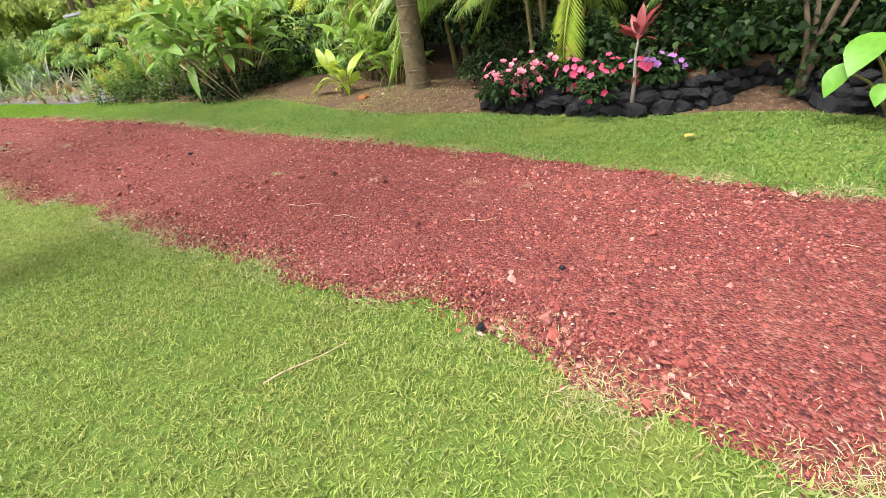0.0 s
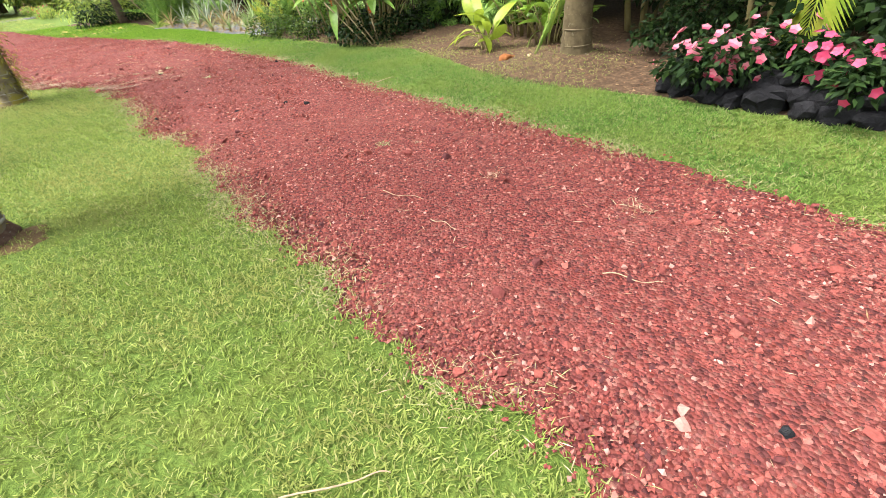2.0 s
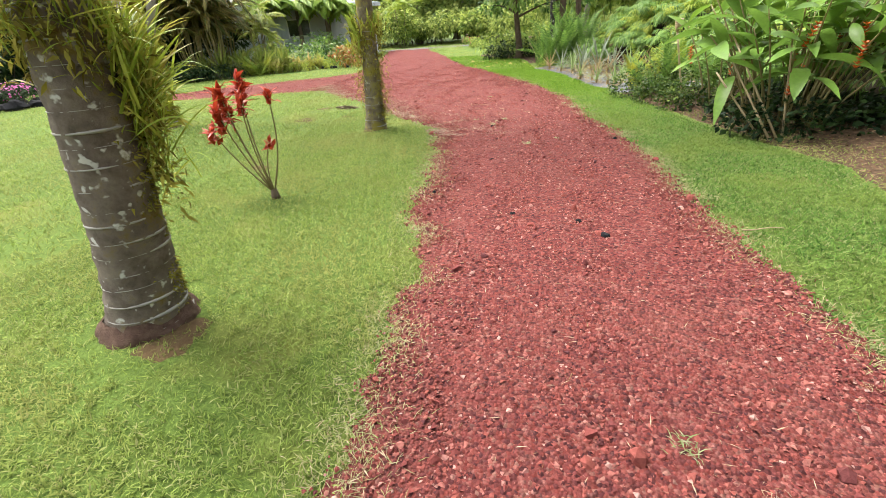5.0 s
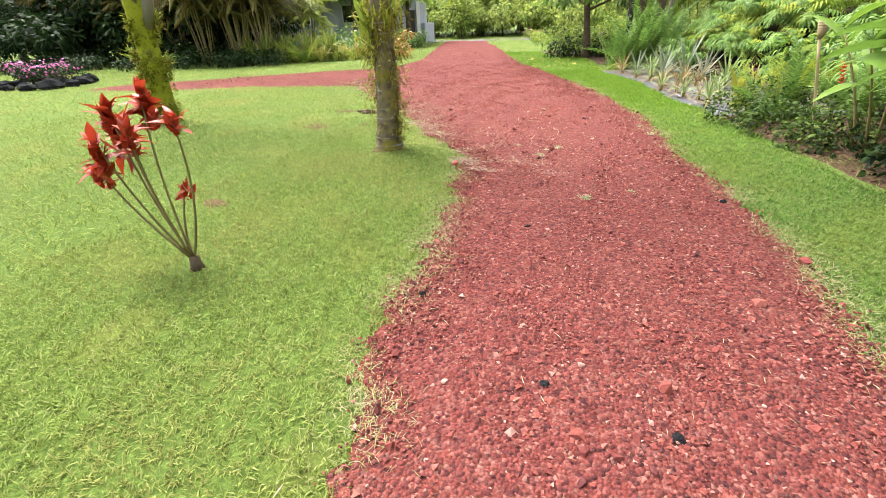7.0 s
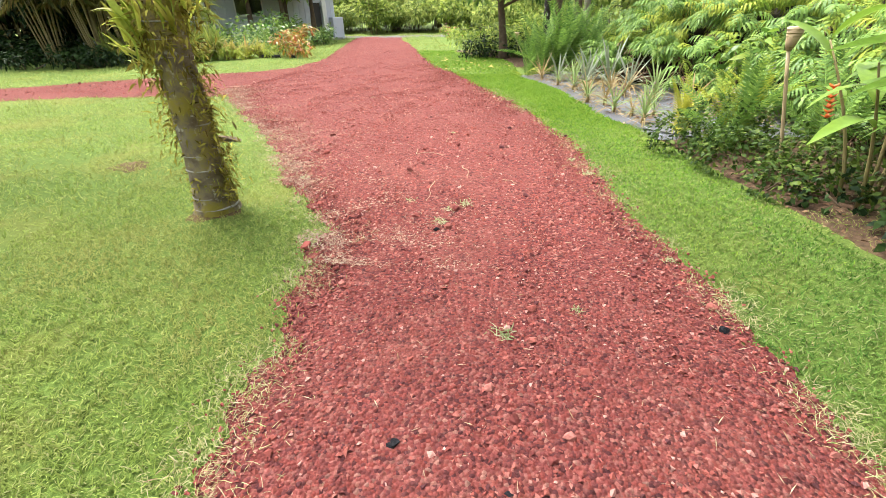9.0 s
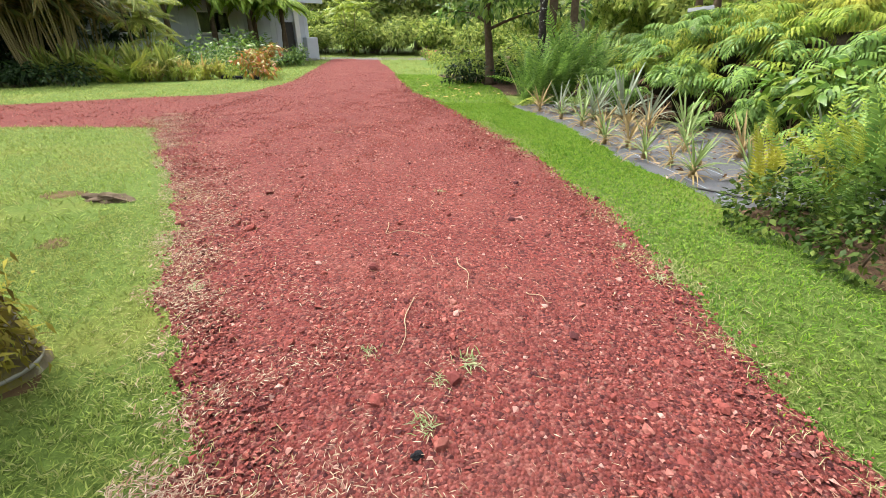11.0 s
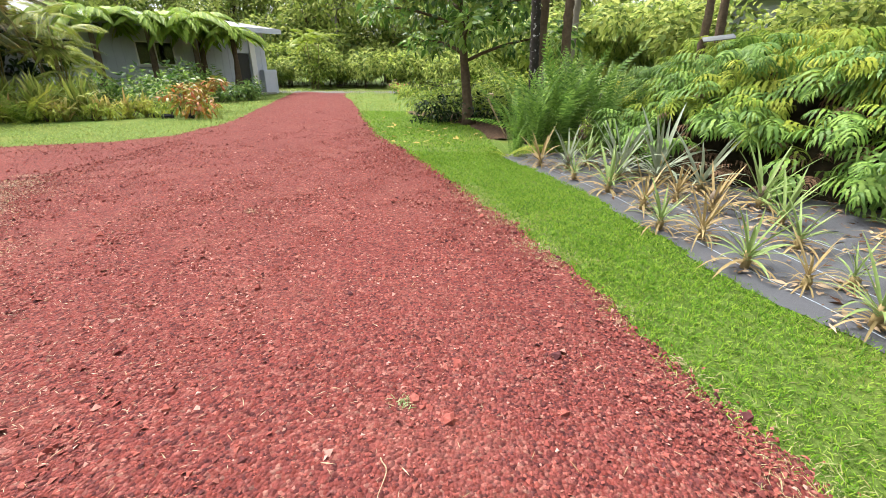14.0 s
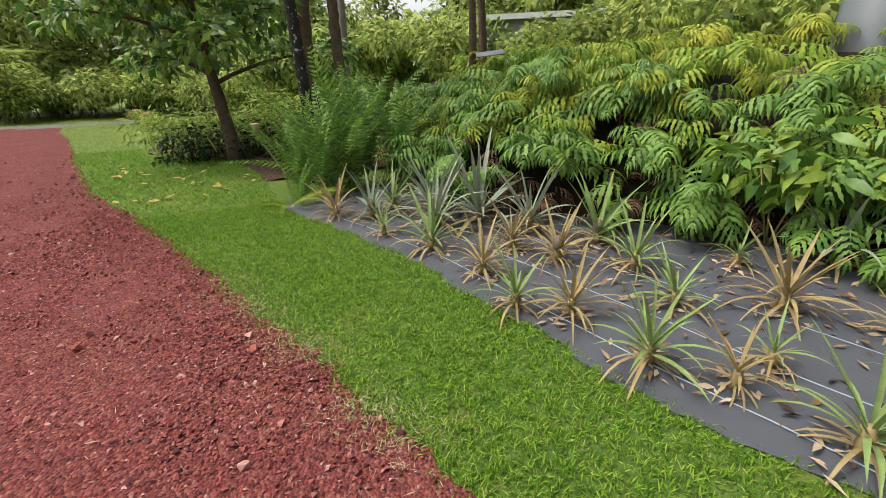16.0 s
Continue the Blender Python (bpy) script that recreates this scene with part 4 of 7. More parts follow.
M_GINGER = foliage("ginger_leaf", [(0.044, 0.099, 0.0165), (0.0825, 0.165, 0.022), (0.143, 0.231, 0.0275), (0.209, 0.253, 0.044)], 0.35, 0.35)
M_HELI = foliage("heliconia_leaf", [(0.030, 0.082, 0.018), (0.062, 0.135, 0.026), (0.135, 0.235, 0.036), (0.23, 0.31, 0.04)], 0.35, 0.35)
M_LIME = foliage("lime_leaf", [(0.143, 0.231, 0.022), (0.209, 0.286, 0.0275), (0.275, 0.303, 0.044)], 0.4, 0.4)
M_ORANGE = foliage("orange_bracts", [(0.385, 0.055, 0.011), (0.451, 0.11, 0.0165), (0.413, 0.0715, 0.011)], 0.4, 0.15)
M_RED = foliage("red_leaf", [(0.085, 0.010, 0.010), (0.28, 0.018, 0.012), (0.42, 0.045, 0.018), (0.045, 0.008, 0.008), (0.44, 0.11, 0.030)], 0.4, 0.3)
M_RED_PINK = foliage("red_pink_leaf", [(0.275, 0.022, 0.0385), (0.138, 0.011, 0.022), (0.33, 0.11, 0.066)], 0.4, 0.25)
M_PINK = foliage("pink_petal", [(0.44, 0.088, 0.143), (0.473, 0.165, 0.209), (0.413, 0.044, 0.099)], 0.5, 0.3)
M_HOTPINK = foliage("hot_pink_petal", [(0.44, 0.0275, 0.088), (0.468, 0.066, 0.138)], 0.5, 0.3)
M_MAUVE = foliage("mauve_petal", [(0.275, 0.088, 0.341), (0.341, 0.154, 0.396)], 0.5, 0.3)
M_MAGENTA = foliage("magenta_petal", [(0.42, 0.05, 0.27), (0.50, 0.14, 0.38), (0.38, 0.04, 0.15)], 0.5, 0.3)
M_SCARLET = foliage("scarlet_petal", [(0.413, 0.011, 0.0165), (0.33, 0.011, 0.022)], 0.5, 0.25)
M_LAVA = solid("lava_rock", [(0.0033, 0.0033, 0.00385), (0.0121, 0.0121, 0.0138), (0.0303, 0.0303, 0.033)], 12, 0.9, 0.03)
# leaflets darkened: the deep shade of the palm hedge is in this colour
M_ARECA = foliage("areca_leaflet", [(0.028, 0.040, 0.009), (0.075, 0.092, 0.017), (0.20, 0.165, 0.035), (0.16, 0.098, 0.030), (0.050, 0.070, 0.016)], 0.5, 0.25)
M_ARECA_GREEN = foliage("areca_green", [(0.055, 0.11, 0.0165), (0.121, 0.198, 0.0275), (0.209, 0.242, 0.0385)], 0.45, 0.35)
M_CANE = solid("areca_cane", [(0.11, 0.0935, 0.033), (0.198, 0.154, 0.055)], 9, 0.7, 0.004)
M_BAMBOO = solid("bamboo", [(0.22, 0.16, 0.0825), (0.308, 0.237, 0.138)], 14, 0.6, 0.003)
M_CROTON = foliage("croton_leaf", [(0.303, 0.077, 0.0275), (0.33, 0.198, 0.033), (0.143, 0.187, 0.0275), (0.341, 0.121, 0.066)], 0.4, 0.25)
M_BROM = foliage("bromeliad_leaf", [(0.24, 0.26, 0.06), (0.36, 0.33, 0.09), (0.40, 0.27, 0.11)], 0.5, 0.35)
M_BROM_GREEN = foliage("strap_leaf", [(0.12, 0.17, 0.035), (0.22, 0.27, 0.05), (0.33, 0.33, 0.09)], 0.5, 0.35)
M_TREEFERN = foliage("tree_fern", [(0.11, 0.198, 0.0275), (0.209, 0.319, 0.044), (0.275, 0.352, 0.0605)], 0.5, 0.4)
M_EPI = foliage("orchid_leaf", [(0.14, 0.19, 0.025), (0.24, 0.31, 0.036), (0.34, 0.37, 0.06), (0.26, 0.22, 0.05)], 0.5, 0.35)
M_MOSS = foliage("moss_tuft", [(0.060, 0.045, 0.012), (0.19, 0.165, 0.03), (0.32, 0.29, 0.055), (0.12, 0.10, 0.02)], 0.8, 0.25, gloss=0.05)
M_FALLEN = foliage("fallen_leaf", [(0.303, 0.209, 0.033), (0.341, 0.264, 0.066), (0.22, 0.121, 0.0385)], 0.6, 0.2)
M_HUSK = solid("coconut_husk", [(0.11, 0.0385, 0.0138), (0.231, 0.0935, 0.033)], 25, 0.9, 0.01)

yy = np.arange(-20, 15.6, 0.12)
ff = np.linspace(0, 1, 26)
x0 = lawn_right(yy) - 0.06
px = x0[:, None] + (9.5 - x0)[:, None] * ff[None] ** 1.6
py = np.broadcast_to(yy[:, None], px.shape)


def bed_z(x, y):
    d = x - lawn_right(y)
    mound = 0.16 * np.exp(-((x - 4.6) ** 2 + (y - 7.75) ** 2) / 0.5)
    rise = np.where(y < 6.4, 0.34 * np.clip((d - 0.35) / np.where(y < 3.8, 1.1, 0.15), 0, 1), 0.06 * np.clip(d, 0, 2))
    return ground_z(x, y) - 0.02 + 0.024 * np.clip((d + 0.06) / 0.3, 0, 1) + 0.03 * np.clip(d, 0, 1) + mound + rise * np.clip((6.9 - y) / 0.5, 0, 1)


i = (np.arange(len(yy) - 1)[:, None] * 26 + np.arange(25)[None]).ravel()
_all = np.concatenate([np.stack([i, i + 1, i + 27], 1), np.stack([i, i + 27, i + 26], 1)])
_v = np.stack([px, py, bed_z(px, py)], -1).reshape(-1, 3)
_south = _v[_all].mean(1)[:, 1] < 6.75
bed = part("soil_bed", (_v, _all[~_south]), M_LEAF_LITTER)
terrace = part("soil_bed", (_v, _all[_south]), M_LEAF_LITTER)
tagged(terrace, "brown leaf-littered soil terrace behind the lava rocks", "soil bed", kind="structure")
tagged(bed, "bare brown soil bed with leaf litter and thin turf", "soil bed", kind="structure")

# shaded litter under the tree
yy = np.arange(24.2, 31, 0.25)
ff = np.linspace(0, 1, 12)
px = (lawn_right(yy) - 0.05)[:, None] + 3.6 * ff[None]
py = np.broadcast_to(yy[:, None], px.shape)
pz = 0.018 + 0.02 * np.sin(3 * px + 2 * py) * np.minimum(ff * 5, 1)[None] - 0.03 * (ff == 0)[None]
i = (np.arange(len(yy) - 1)[:, None] * 12 + np.arange(11)[None]).ravel()
tree_bed = part("soil_bed", (np.stack([px, py, pz], -1).reshape(-1, 3), np.concatenate([np.stack([i, i + 1, i + 13], 1), np.stack([i, i + 13, i + 12], 1)])), M_LEAF_LITTER)
tagged(tree_bed, "brown leaf litter under the spreading tree", "soil bed", kind="structure")

# weed mat under the pineapples
yy = np.arange(15.5, 22.4, 0.06)
ff = np.linspace(0, 1, 40)
x0 = lawn_right(yy) + 0.02 * np.sin(yy * 5)
x1 = front_x(yy) + 0.35
px = x0[:, None] + np.maximum(x1 - x0, 0.3)[:, None] * ff[None]
py = np.broadcast_to(yy[:, None], px.shape)
pz = ground_z(px, py) + 0.006 + 0.010 * np.clip(ff * 8, 0, 1)[None] * (1 + np.sin(5 * px + 2.3 * py) * np.sin(3.1 * py - 2 * px)) + 0.10 * ff[None] ** 2
i = (np.arange(len(yy) - 1)[:, None] * 40 + np.arange(39)[None]).ravel()
mat_cloth = part("weed_mat", (np.stack([px, py, pz], -1).reshape(-1, 3), np.concatenate([np.stack([i, i + 1, i + 41], 1), np.stack([i, i + 41, i + 40], 1)])), M_MAT)
tagged(mat_cloth, "grey-blue woven weed mat laid over the pineapple bed", "weed mat")


def mat_z(x, y):
    a = lawn_right(y)
    f = np.clip((x - a) / np.maximum(front_x(y) + 0.35 - a, 0.3), 0, 1)
    return ground_z(x, y) + 0.006 + 0.010 * np.clip(f * 8, 0, 1) * (1 + np.sin(5 * x + 2.3 * y) * np.sin(3.1 * y - 2 * x)) + 0.10 * f ** 2


for off in (0.26, 0.75, 1.3):
    ys_ = np.arange(15.7, 21.4 - off, 0.08)
    xs_ = np.interp(ys_, [15.5, 16.5, 17.3, 18.15, 19.4, 20.4, 21.9], [2.72, 2.52, 2.35, 2.2, 1.95, 1.65, 1.12]) + off
    part("line", strip(np.stack([xs_, ys_, mat_z(xs_, ys_) + 0.004], 1), np.full(len(xs_), 0.006)), M_MAT_LINE, mat_cloth, "pale blue woven guide line")


def strap(length, w, rise, fall, fold=0.35, n=7):
    s = np.linspace(0, 1, n)
    return strip(np.stack([length * s * (1 - 0.15 * s), 0 * s, length * (rise * s - fall * s * s)], 1), w * np.array([0.9, 1, 1, 0.9, 0.7, 0.4, 0.03])[:n], fold=fold)


def leaf_meshes(name, mat, shapes):
    return [mesh_of(name, sh, mat) for sh in shapes]


PINE = {k: leaf_meshes("leaf", m, [strap(1.12, 0.032, 0.95, 0.3), strap(1.15, 0.03, 0.65, 0.55), strap(1.1, 0.025, 0.5, 0.75)]) for k, m in (("green", M_PINE_GREEN), ("silver", M_PINE_SILVER), ("straw", M_PINE_STRAW))}
LITTER_TPL = cheap_leaf(0.3, 0.05)


def pineapple(x, y, size, tint, seed, fruit=False):
    rng = np.random.default_rng(seed)
    names = {"green": "green pineapple plant with dry lower leaves on weed mat", "silver": "large silvery-green pineapple plant beside the ferns", "straw": "withered straw-coloured pineapple plant on weed mat"}
    plant = thing("pineapple_plant", x, y, float(mat_z(np.float64(x), np.float64(y))) - 0.005, names[tint], "pineapple plant", "pineapple rows", rng.uniform(0, 360))
    n = 32 if size > 0.35 else 24
    part("stem", tube([(0, 0, -0.02), (0, 0.005, 0.06), (0, 0, 0.15 * size / 0.4)], (0.03, 0.035, 0.02), 7, 0.1, seed), M_PINE_STRAW, plant, "dry stubby stem")
    for j in range(n):
        t = j / n
        dry = t < 0.36
        kind = "straw" if (dry or tint == "straw") else tint
        me = PINE[kind][2 if dry else (1 if t < 0.7 else 0)]
        ob = part("leaf", me, None, plant)
        ob.matrix_basis = pose(0, 0, 0.03 + 0.09 * t, rng.normal(0, 8), -(rng.uniform(-22, 5) if dry else rng.uniform(-5, 12) + 32 * max(0, t - 0.4)), j * 137.5 + rng.normal(0, 10)) @ Matrix.Scale(size * rng.uniform(0.75, 1.15), 4)
    k = 26
    part("litter", scatter(LITTER_TPL, rng.uniform(0, 6.3, k), rng.normal(0.05, 0.1, k), rng.normal(0, 0.3, k), rng.uniform(0.04, 0.13, k), np.stack([rng.normal(0, 0.09, k), rng.normal(0, 0.09, k), np.full(k, 0.014)], 1)), M_STRAW, plant, "dry leaf scraps round the stem")["kind"] = "stuff"
    if fruit:
        fr = part("fruit", tube([(0, 0, 0.10), (0, 0, 0.14), (0, 0, 0.20), (0, 0, 0.25)], (0.02, 0.045, 0.048, 0.02), 10, 0.06, seed), M_PINE_FRUIT, plant, "small unripe brown pineapple fruit")
    return plant


ROWS = [(1.63, 21.21, 0.45, "straw"), (1.94, 20.26, 0.34, "green"), (2.21, 19.57, 0.52, "green"), (3.04, 20.08, 0.8, "silver"), (3.36, 19.56, 0.62, "silver"), (2.37, 18.85, 0.42, "straw"), (2.30, 18.25, 0.36, "green"),
        (3.08, 18.74, 0.40, "straw"), (2.57, 17.97, 0.38, "straw"), (3.53, 18.29, 0.44, "green"), (2.60, 17.34, 0.42, "green"), (3.27, 17.70, 0.36, "green"), (2.81, 16.97, 0.30, "straw"), (3.16, 16.99, 0.24, "green"),
        (3.81, 17.29, 0.44, "straw"), (4.9, 17.5, 0.66, "silver"), (2.86, 16.45, 0.42, "green"), (4.26, 17.89, 0.28, "green"), (4.05, 16.8, 0.30, "straw"), (2.0, 20.9, 0.5, "silver"), (2.55, 20.2, 0.68, "silver"), (2.75, 20.7, 0.6, "silver"), (3.7, 18.9, 0.55, "green"),
        (2.9, 19.2, 0.40, "straw"), (3.4, 16.3, 0.4, "green"), (4.6, 16.6, 0.5, "green"), (2.35, 21.1, 0.5, "green"), (5.2, 16.9, 0.5, "straw")]
for j, (x, y, s, tint) in enumerate(ROWS):
    pineapple(x, y, s, tint, 200 + j, j in (19, 7, 22, 15))
rng = np.random.default_rng(91)
n = 3000
lx, ly = rng.uniform(1.5, 5.5, n), rng.uniform(15.8, 22, n)
k = (lx > lawn_right(ly) + 0.1) & (lx < front_x(ly) + 0.3) & (rng.random(n) < np.clip((lx - lawn_right(ly)) / 1.6, 0.06, 1))
debris = part("leaf_litter", scatter(cheap_leaf(0.35, 0.1), rng.uniform(0, 6.3, k.sum()), rng.normal(0.1, 0.2, k.sum()), rng.normal(0, 0.4, k.sum()), rng.uniform(0.02, 0.10, k.sum()), np.stack([lx[k], ly[k], mat_z(lx[k], ly[k]) + 0.012], 1)),
              island_mat("litter_scraps", [(0.055, 0.0275, 0.0165), (0.138, 0.077, 0.044), (0.248, 0.182, 0.11)], 0.9, 30, 0))
tagged(debris, "brown dry leaf scraps on the weed mat", "leaf litter", kind="stuff")


# ---------------------------------------------------------------- ferns, groundcover and the ginger clump
def sword_fern(x, y, z, length, n, seed, label="upright green sword fern", mat=None, upright=80, group="sword ferns"):
    rng = np.random.default_rng(seed)
    fern = thing("fern", x, y, z - 0.02, label, "fern", group)
    tpl = frond(1.0, 26, 0.085, 0.3, 0.12, 80, cheap_leaf(0.30, 0.1), 0.06, 0.1, 0.006, 0.5)
    me = mesh_of("frond", tpl, mat or M_FERN_DARK)
    for j in range(n):
        fr = part("frond", me, None, fern)
        fr.matrix_basis = pose(rng.normal(0, 0.06), rng.normal(0, 0.06), 0, rng.normal(0, 30), -(upright - abs(rng.normal(0, 18))), j * 137.5 + rng.normal(0, 20)) @ Matrix.Scale(length * rng.uniform(0.65, 1.1), 4)
    return fern


for j, (x, y, z, ln, n) in enumerate([(1.75, 22.4, 0, 1.7, 18), (2.15, 22.6, 0, 2.1, 20), (1.5, 22.9, 0, 1.5, 16), (2.5, 22.9, 0.2, 2.1, 18), (1.9, 23.3, 0, 2.1, 16), (2.9, 22.4, 0.2, 1.7, 14), (3.05, 15.5, 0.1, 1.0, 16), (3.55, 15.35, 0.1, 1.0, 14),
                                      (3.5, 15.1, 0.1, 1.2, 14), (3.9, 15.6, 0.1, 1.3, 14), (3.25, 15.1, 0.0, 0.7, 10), (4.4, 15.0, 0.2, 1.3, 14), (4.0, 14.6, 0.2, 1.2, 12), (1.35, 22.2, 0, 0.75, 10)]):
    sword_fern(x, y, z, ln, n, 300 + j, mat=M_FERN if 15.3 < y < 16 else M_FERN_MID)
sword_fern(1.2, 21.95, 0.05, 0.9, 9, 330, "drooping bright green fern over the lawn edge", M_FERN, 25)

ground_leaf = leaf_shape(0.55, 0.1, 0.1)
gc = thing("groundcover", 3.15, 14.9, 0.0, "low dense green groundcover spilling on the lawn edge", "groundcover")
blobs = [(-0.3, 0.2, 0.2, 0.4), (0.0, -0.5, 0.18, 0.4), (0.2, 0.3, 0.28, 0.5), (0.5, -0.9, 0.2, 0.4), (0.9, -0.4, 0.25, 0.5), (0.6, 0.6, 0.22, 0.35), (0.15, -1.2, 0.12, 0.3), (1.0, -1.5, 0.15, 0.4)]
part("foliage", leaf_cloud(6500, blobs, 0.06, 95, cheap_leaf(0.55, 0.1), shell=0.6), M_COVER, gc)
for b in blobs:
    part("stem", tube([(b[0] * 0.9, b[1] * 0.9, -0.02), (b[0], b[1], b[2])], (0.01, 0.006), 5), M_BARK, gc)
gc2 = thing("groundcover", 4.6, 12.4, 0.0, "low groundcover under the ginger stalks, shade in its colour", "groundcover")
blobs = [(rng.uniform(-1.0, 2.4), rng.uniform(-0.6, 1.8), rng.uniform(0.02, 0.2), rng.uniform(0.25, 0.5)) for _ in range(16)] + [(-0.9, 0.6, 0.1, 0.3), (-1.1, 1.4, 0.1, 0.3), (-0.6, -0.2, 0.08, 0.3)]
# leaf colour carries the shade below the stalks
part("foliage", leaf_cloud(4200, blobs, 0.09, 96, cheap_leaf(0.6, 0.1), shell=0.6), M_LEAF_SHADE, gc2)
for b in blobs:
    part("stem", tube([(b[0] * 0.9, b[1] * 0.9, -0.02), (b[0], b[1], b[2])], (0.01, 0.006), 5), M_BARK, gc2)

PADDLE = [strip(np.stack([s_, 0 * s_, 0.28 * s_ - a * s_ * s_], 1), w * np.array([0.03, 0.5, 0.85, 1, 0.9, 0.6, 0.02]), fold=0.25) for s_ in [np.linspace(0, 1, 7)] for a, w in ((0.35, 0.13), (0.6, 0.15), (0.9, 0.12))]
HELI = leaf_meshes("leaf", M_HELI, PADDLE)
GINGER = leaf_meshes("leaf", M_GINGER, PADDLE)
LIME = leaf_meshes("leaf", M_LIME, PADDLE)
BRACT = mesh_of("flower", join([scatter(leaf_shape(0.55, -0.1, 0.5), np.array([0.0, 3.14, 1.6, 4.7]) + z * 20, 0.5, 0, 0.05, np.array([[0, 0, -z]] * 4)) for z in np.linspace(0, 0.2, 7)]), M_ORANGE)


def stalk_plant(name, x, y, z, label, stalks, height, spread, leaves, size, seed, meshes, category, flowers=0):
    rng = np.random.default_rng(seed)
    plant = thing(name, x, y, z - 0.02, label, category)
    tips = []
    for j in range(stalks):
        a, r = rng.uniform(0, 6.28), spread * np.sqrt(rng.random())
        b = np.array([0.45 * r * np.cos(a), 0.45 * r * np.sin(a), 0])
        h = height * rng.uniform(0.55, 1.05)
        s = np.linspace(0, 1, 6)[:, None]
        lean = np.array([np.cos(a), np.sin(a), 0]) * r * 0.75
        p = b + lean * s ** 1.5 + np.array([0, 0, h]) * s
        part("stalk", tube(p, 0.014 * (1.2 - 0.7 * s[:, 0]), 6), M_CANE, plant)
        for q in range(leaves):
            t = 0.45 + 0.55 * (q + 1) / leaves
            o = [np.interp(t, s[:, 0], p[:, k]) for k in range(3)]
            me = meshes[rng.integers(0, len(meshes))]
            ob = part("leaf", me, None, plant)
            ob.matrix_basis = pose(*o, rng.normal(0, 22), -rng.uniform(-12, 58) * (1 if q < leaves - 1 else 1.25), math.degrees(a) + q * 170 + rng.normal(0, 35)) @ Matrix.Scale(size * rng.uniform(0.7, 1.2), 4)
        if j < flowers:
            o = [np.interp(0.72, s[:, 0], p[:, k]) for k in range(3)]
            fl = part("flower", BRACT, None, plant, "hanging orange-red flower spike")
            fl.matrix_basis = pose(o[0] - 0.08, o[1] - 0.06, o[2], rng.normal(0, 8), rng.normal(0, 8), rng.uniform(0, 360)) @ Matrix.Scale(1.2, 4)
    return plant


stalk_plant("ginger_clump", 4.15, 12.45, 0.03, "tall heliconia clump with broad leaves and orange-red hanging flowers", 26, 1.7, 1.0, 5, 0.62, 401, HELI, "heliconia", 7)
stalk_plant("ginger_clump", 4.9, 13.3, 0.05, "leafy green ginger clump with paddle leaves", 18, 1.9, 0.9, 5, 0.6, 402, GINGER, "ginger", 0)
stalk_plant("ginger_clump", 3.9, 13.7, 0.03, "yellow-green ginger clump with arching leaves", 12, 1.35, 0.7, 4, 0.55, 403, GINGER, "ginger", 2)
stalk_plant("ginger_clump", 4.45, 9.25, 0.03, "young lime-green broad-leaved plant beside the palm", 6, 0.40, 0.35, 3, 0.5, 404, LIME, "ginger", 0)
stalk_plant("ginger_clump", 5.2, 8.75, 0.03, "leafy yellow-green plant at the foot of the palm", 16, 0.62, 0.5, 4, 0.36, 405, GINGER, "ginger", 0)
stalk_plant("ginger_clump", 5.6, 9.6, 0.03, "green leafy ginger clump behind the soil bed", 14, 1.1, 0.7, 4, 0.5, 406, GINGER, "ginger", 0)
# leaning dead canes in front of the heliconia
for j, (a, b) in enumerate((((3.75, 11.75, 0.0), (3.3, 12.6, 1.1)), ((3.85, 11.8, 0.0), (3.45, 12.7, 1.15)), ((3.95, 11.9, 0.0), (3.9, 12.2, 1.2)), ((3.7, 11.9, 0.0), (3.2, 12.3, 0.75)))):
    s = np.linspace(0, 1, 5)[:, None]
    cane = part("cane", tube(np.array(a) * (1 - s) + np.array(b) * s + np.array([0, 0, -0.02]), 0.014 - 0.004 * s[:, 0], 6, 0.05, j), M_BAMBOO)
    tagged(cane, "leaning dry tan plant cane in the ginger bed", "cane", "leaning canes")


def torch(x, y, lean, height, label):
    t = thing("garden_torch", x, y, 0.0, label, "garden torch", "garden torches")
    top = np.array([lean[0], lean[1], height])
    s = np.linspace(0, 1, 6)[:, None]
    part("pole", tube(np.array([0, 0, -0.05]) * (1 - s) + top * s, np.full(6, 0.017), 8, 0.03), M_BAMBOO, t, "bamboo pole")
    part("basket", tube([top, top + [0, 0, 0.06], top + [0.005, 0, 0.2], top + [0.005, 0, 0.21]], (0.022, 0.045, 0.075, 0.06), 12, 0.02), M_BAMBOO, t, "woven bamboo torch head")
    for k in range(6):
        z = 0.03 + 0.03 * k
        part("band", tube([top + [0.003, 0, z], top + [0.003, 0, z + 0.008]], (0.028 + 0.25 * z, 0.03 + 0.25 * z), 12), M_CANE, t)
    return t


torch(3.66, 14.5, (-0.25, 0.12), 1.15, "bamboo garden torch leaning out of the ferns")
torch(1.45, 24.4, (-0.45, -0.05), 0.78, "pale tilted bamboo torch head beside the tree")


# ---------------------------------------------------------------- rock-edged flower bed
rng = np.random.default_rng(111)
rock_wall = thing("rock_wall", 4.3, 4.6, 0, "low dry-stacked black lava rock wall", "rock wall")
ROCKS = [mesh_of("stone", icolump(0.5, 0.22, 2, j + 3, (1.2, 0.85, 0.75)), M_LAVA, False) for j in range(6)]
line = np.array([(4.15, 6.3), (4.12, 5.8), (4.15, 5.1), (4.28, 4.42), (4.5, 4.0), (4.75, 3.72), (5.1, 3.6), (5.25, 3.3), (5.15, 2.95), (4.85, 2.75), (4.65, 2.35), (4.75, 1.7), (4.9, 0.8)])
seg = np.concatenate([[0], np.cumsum(np.hypot(*np.diff(line, axis=0).T))])
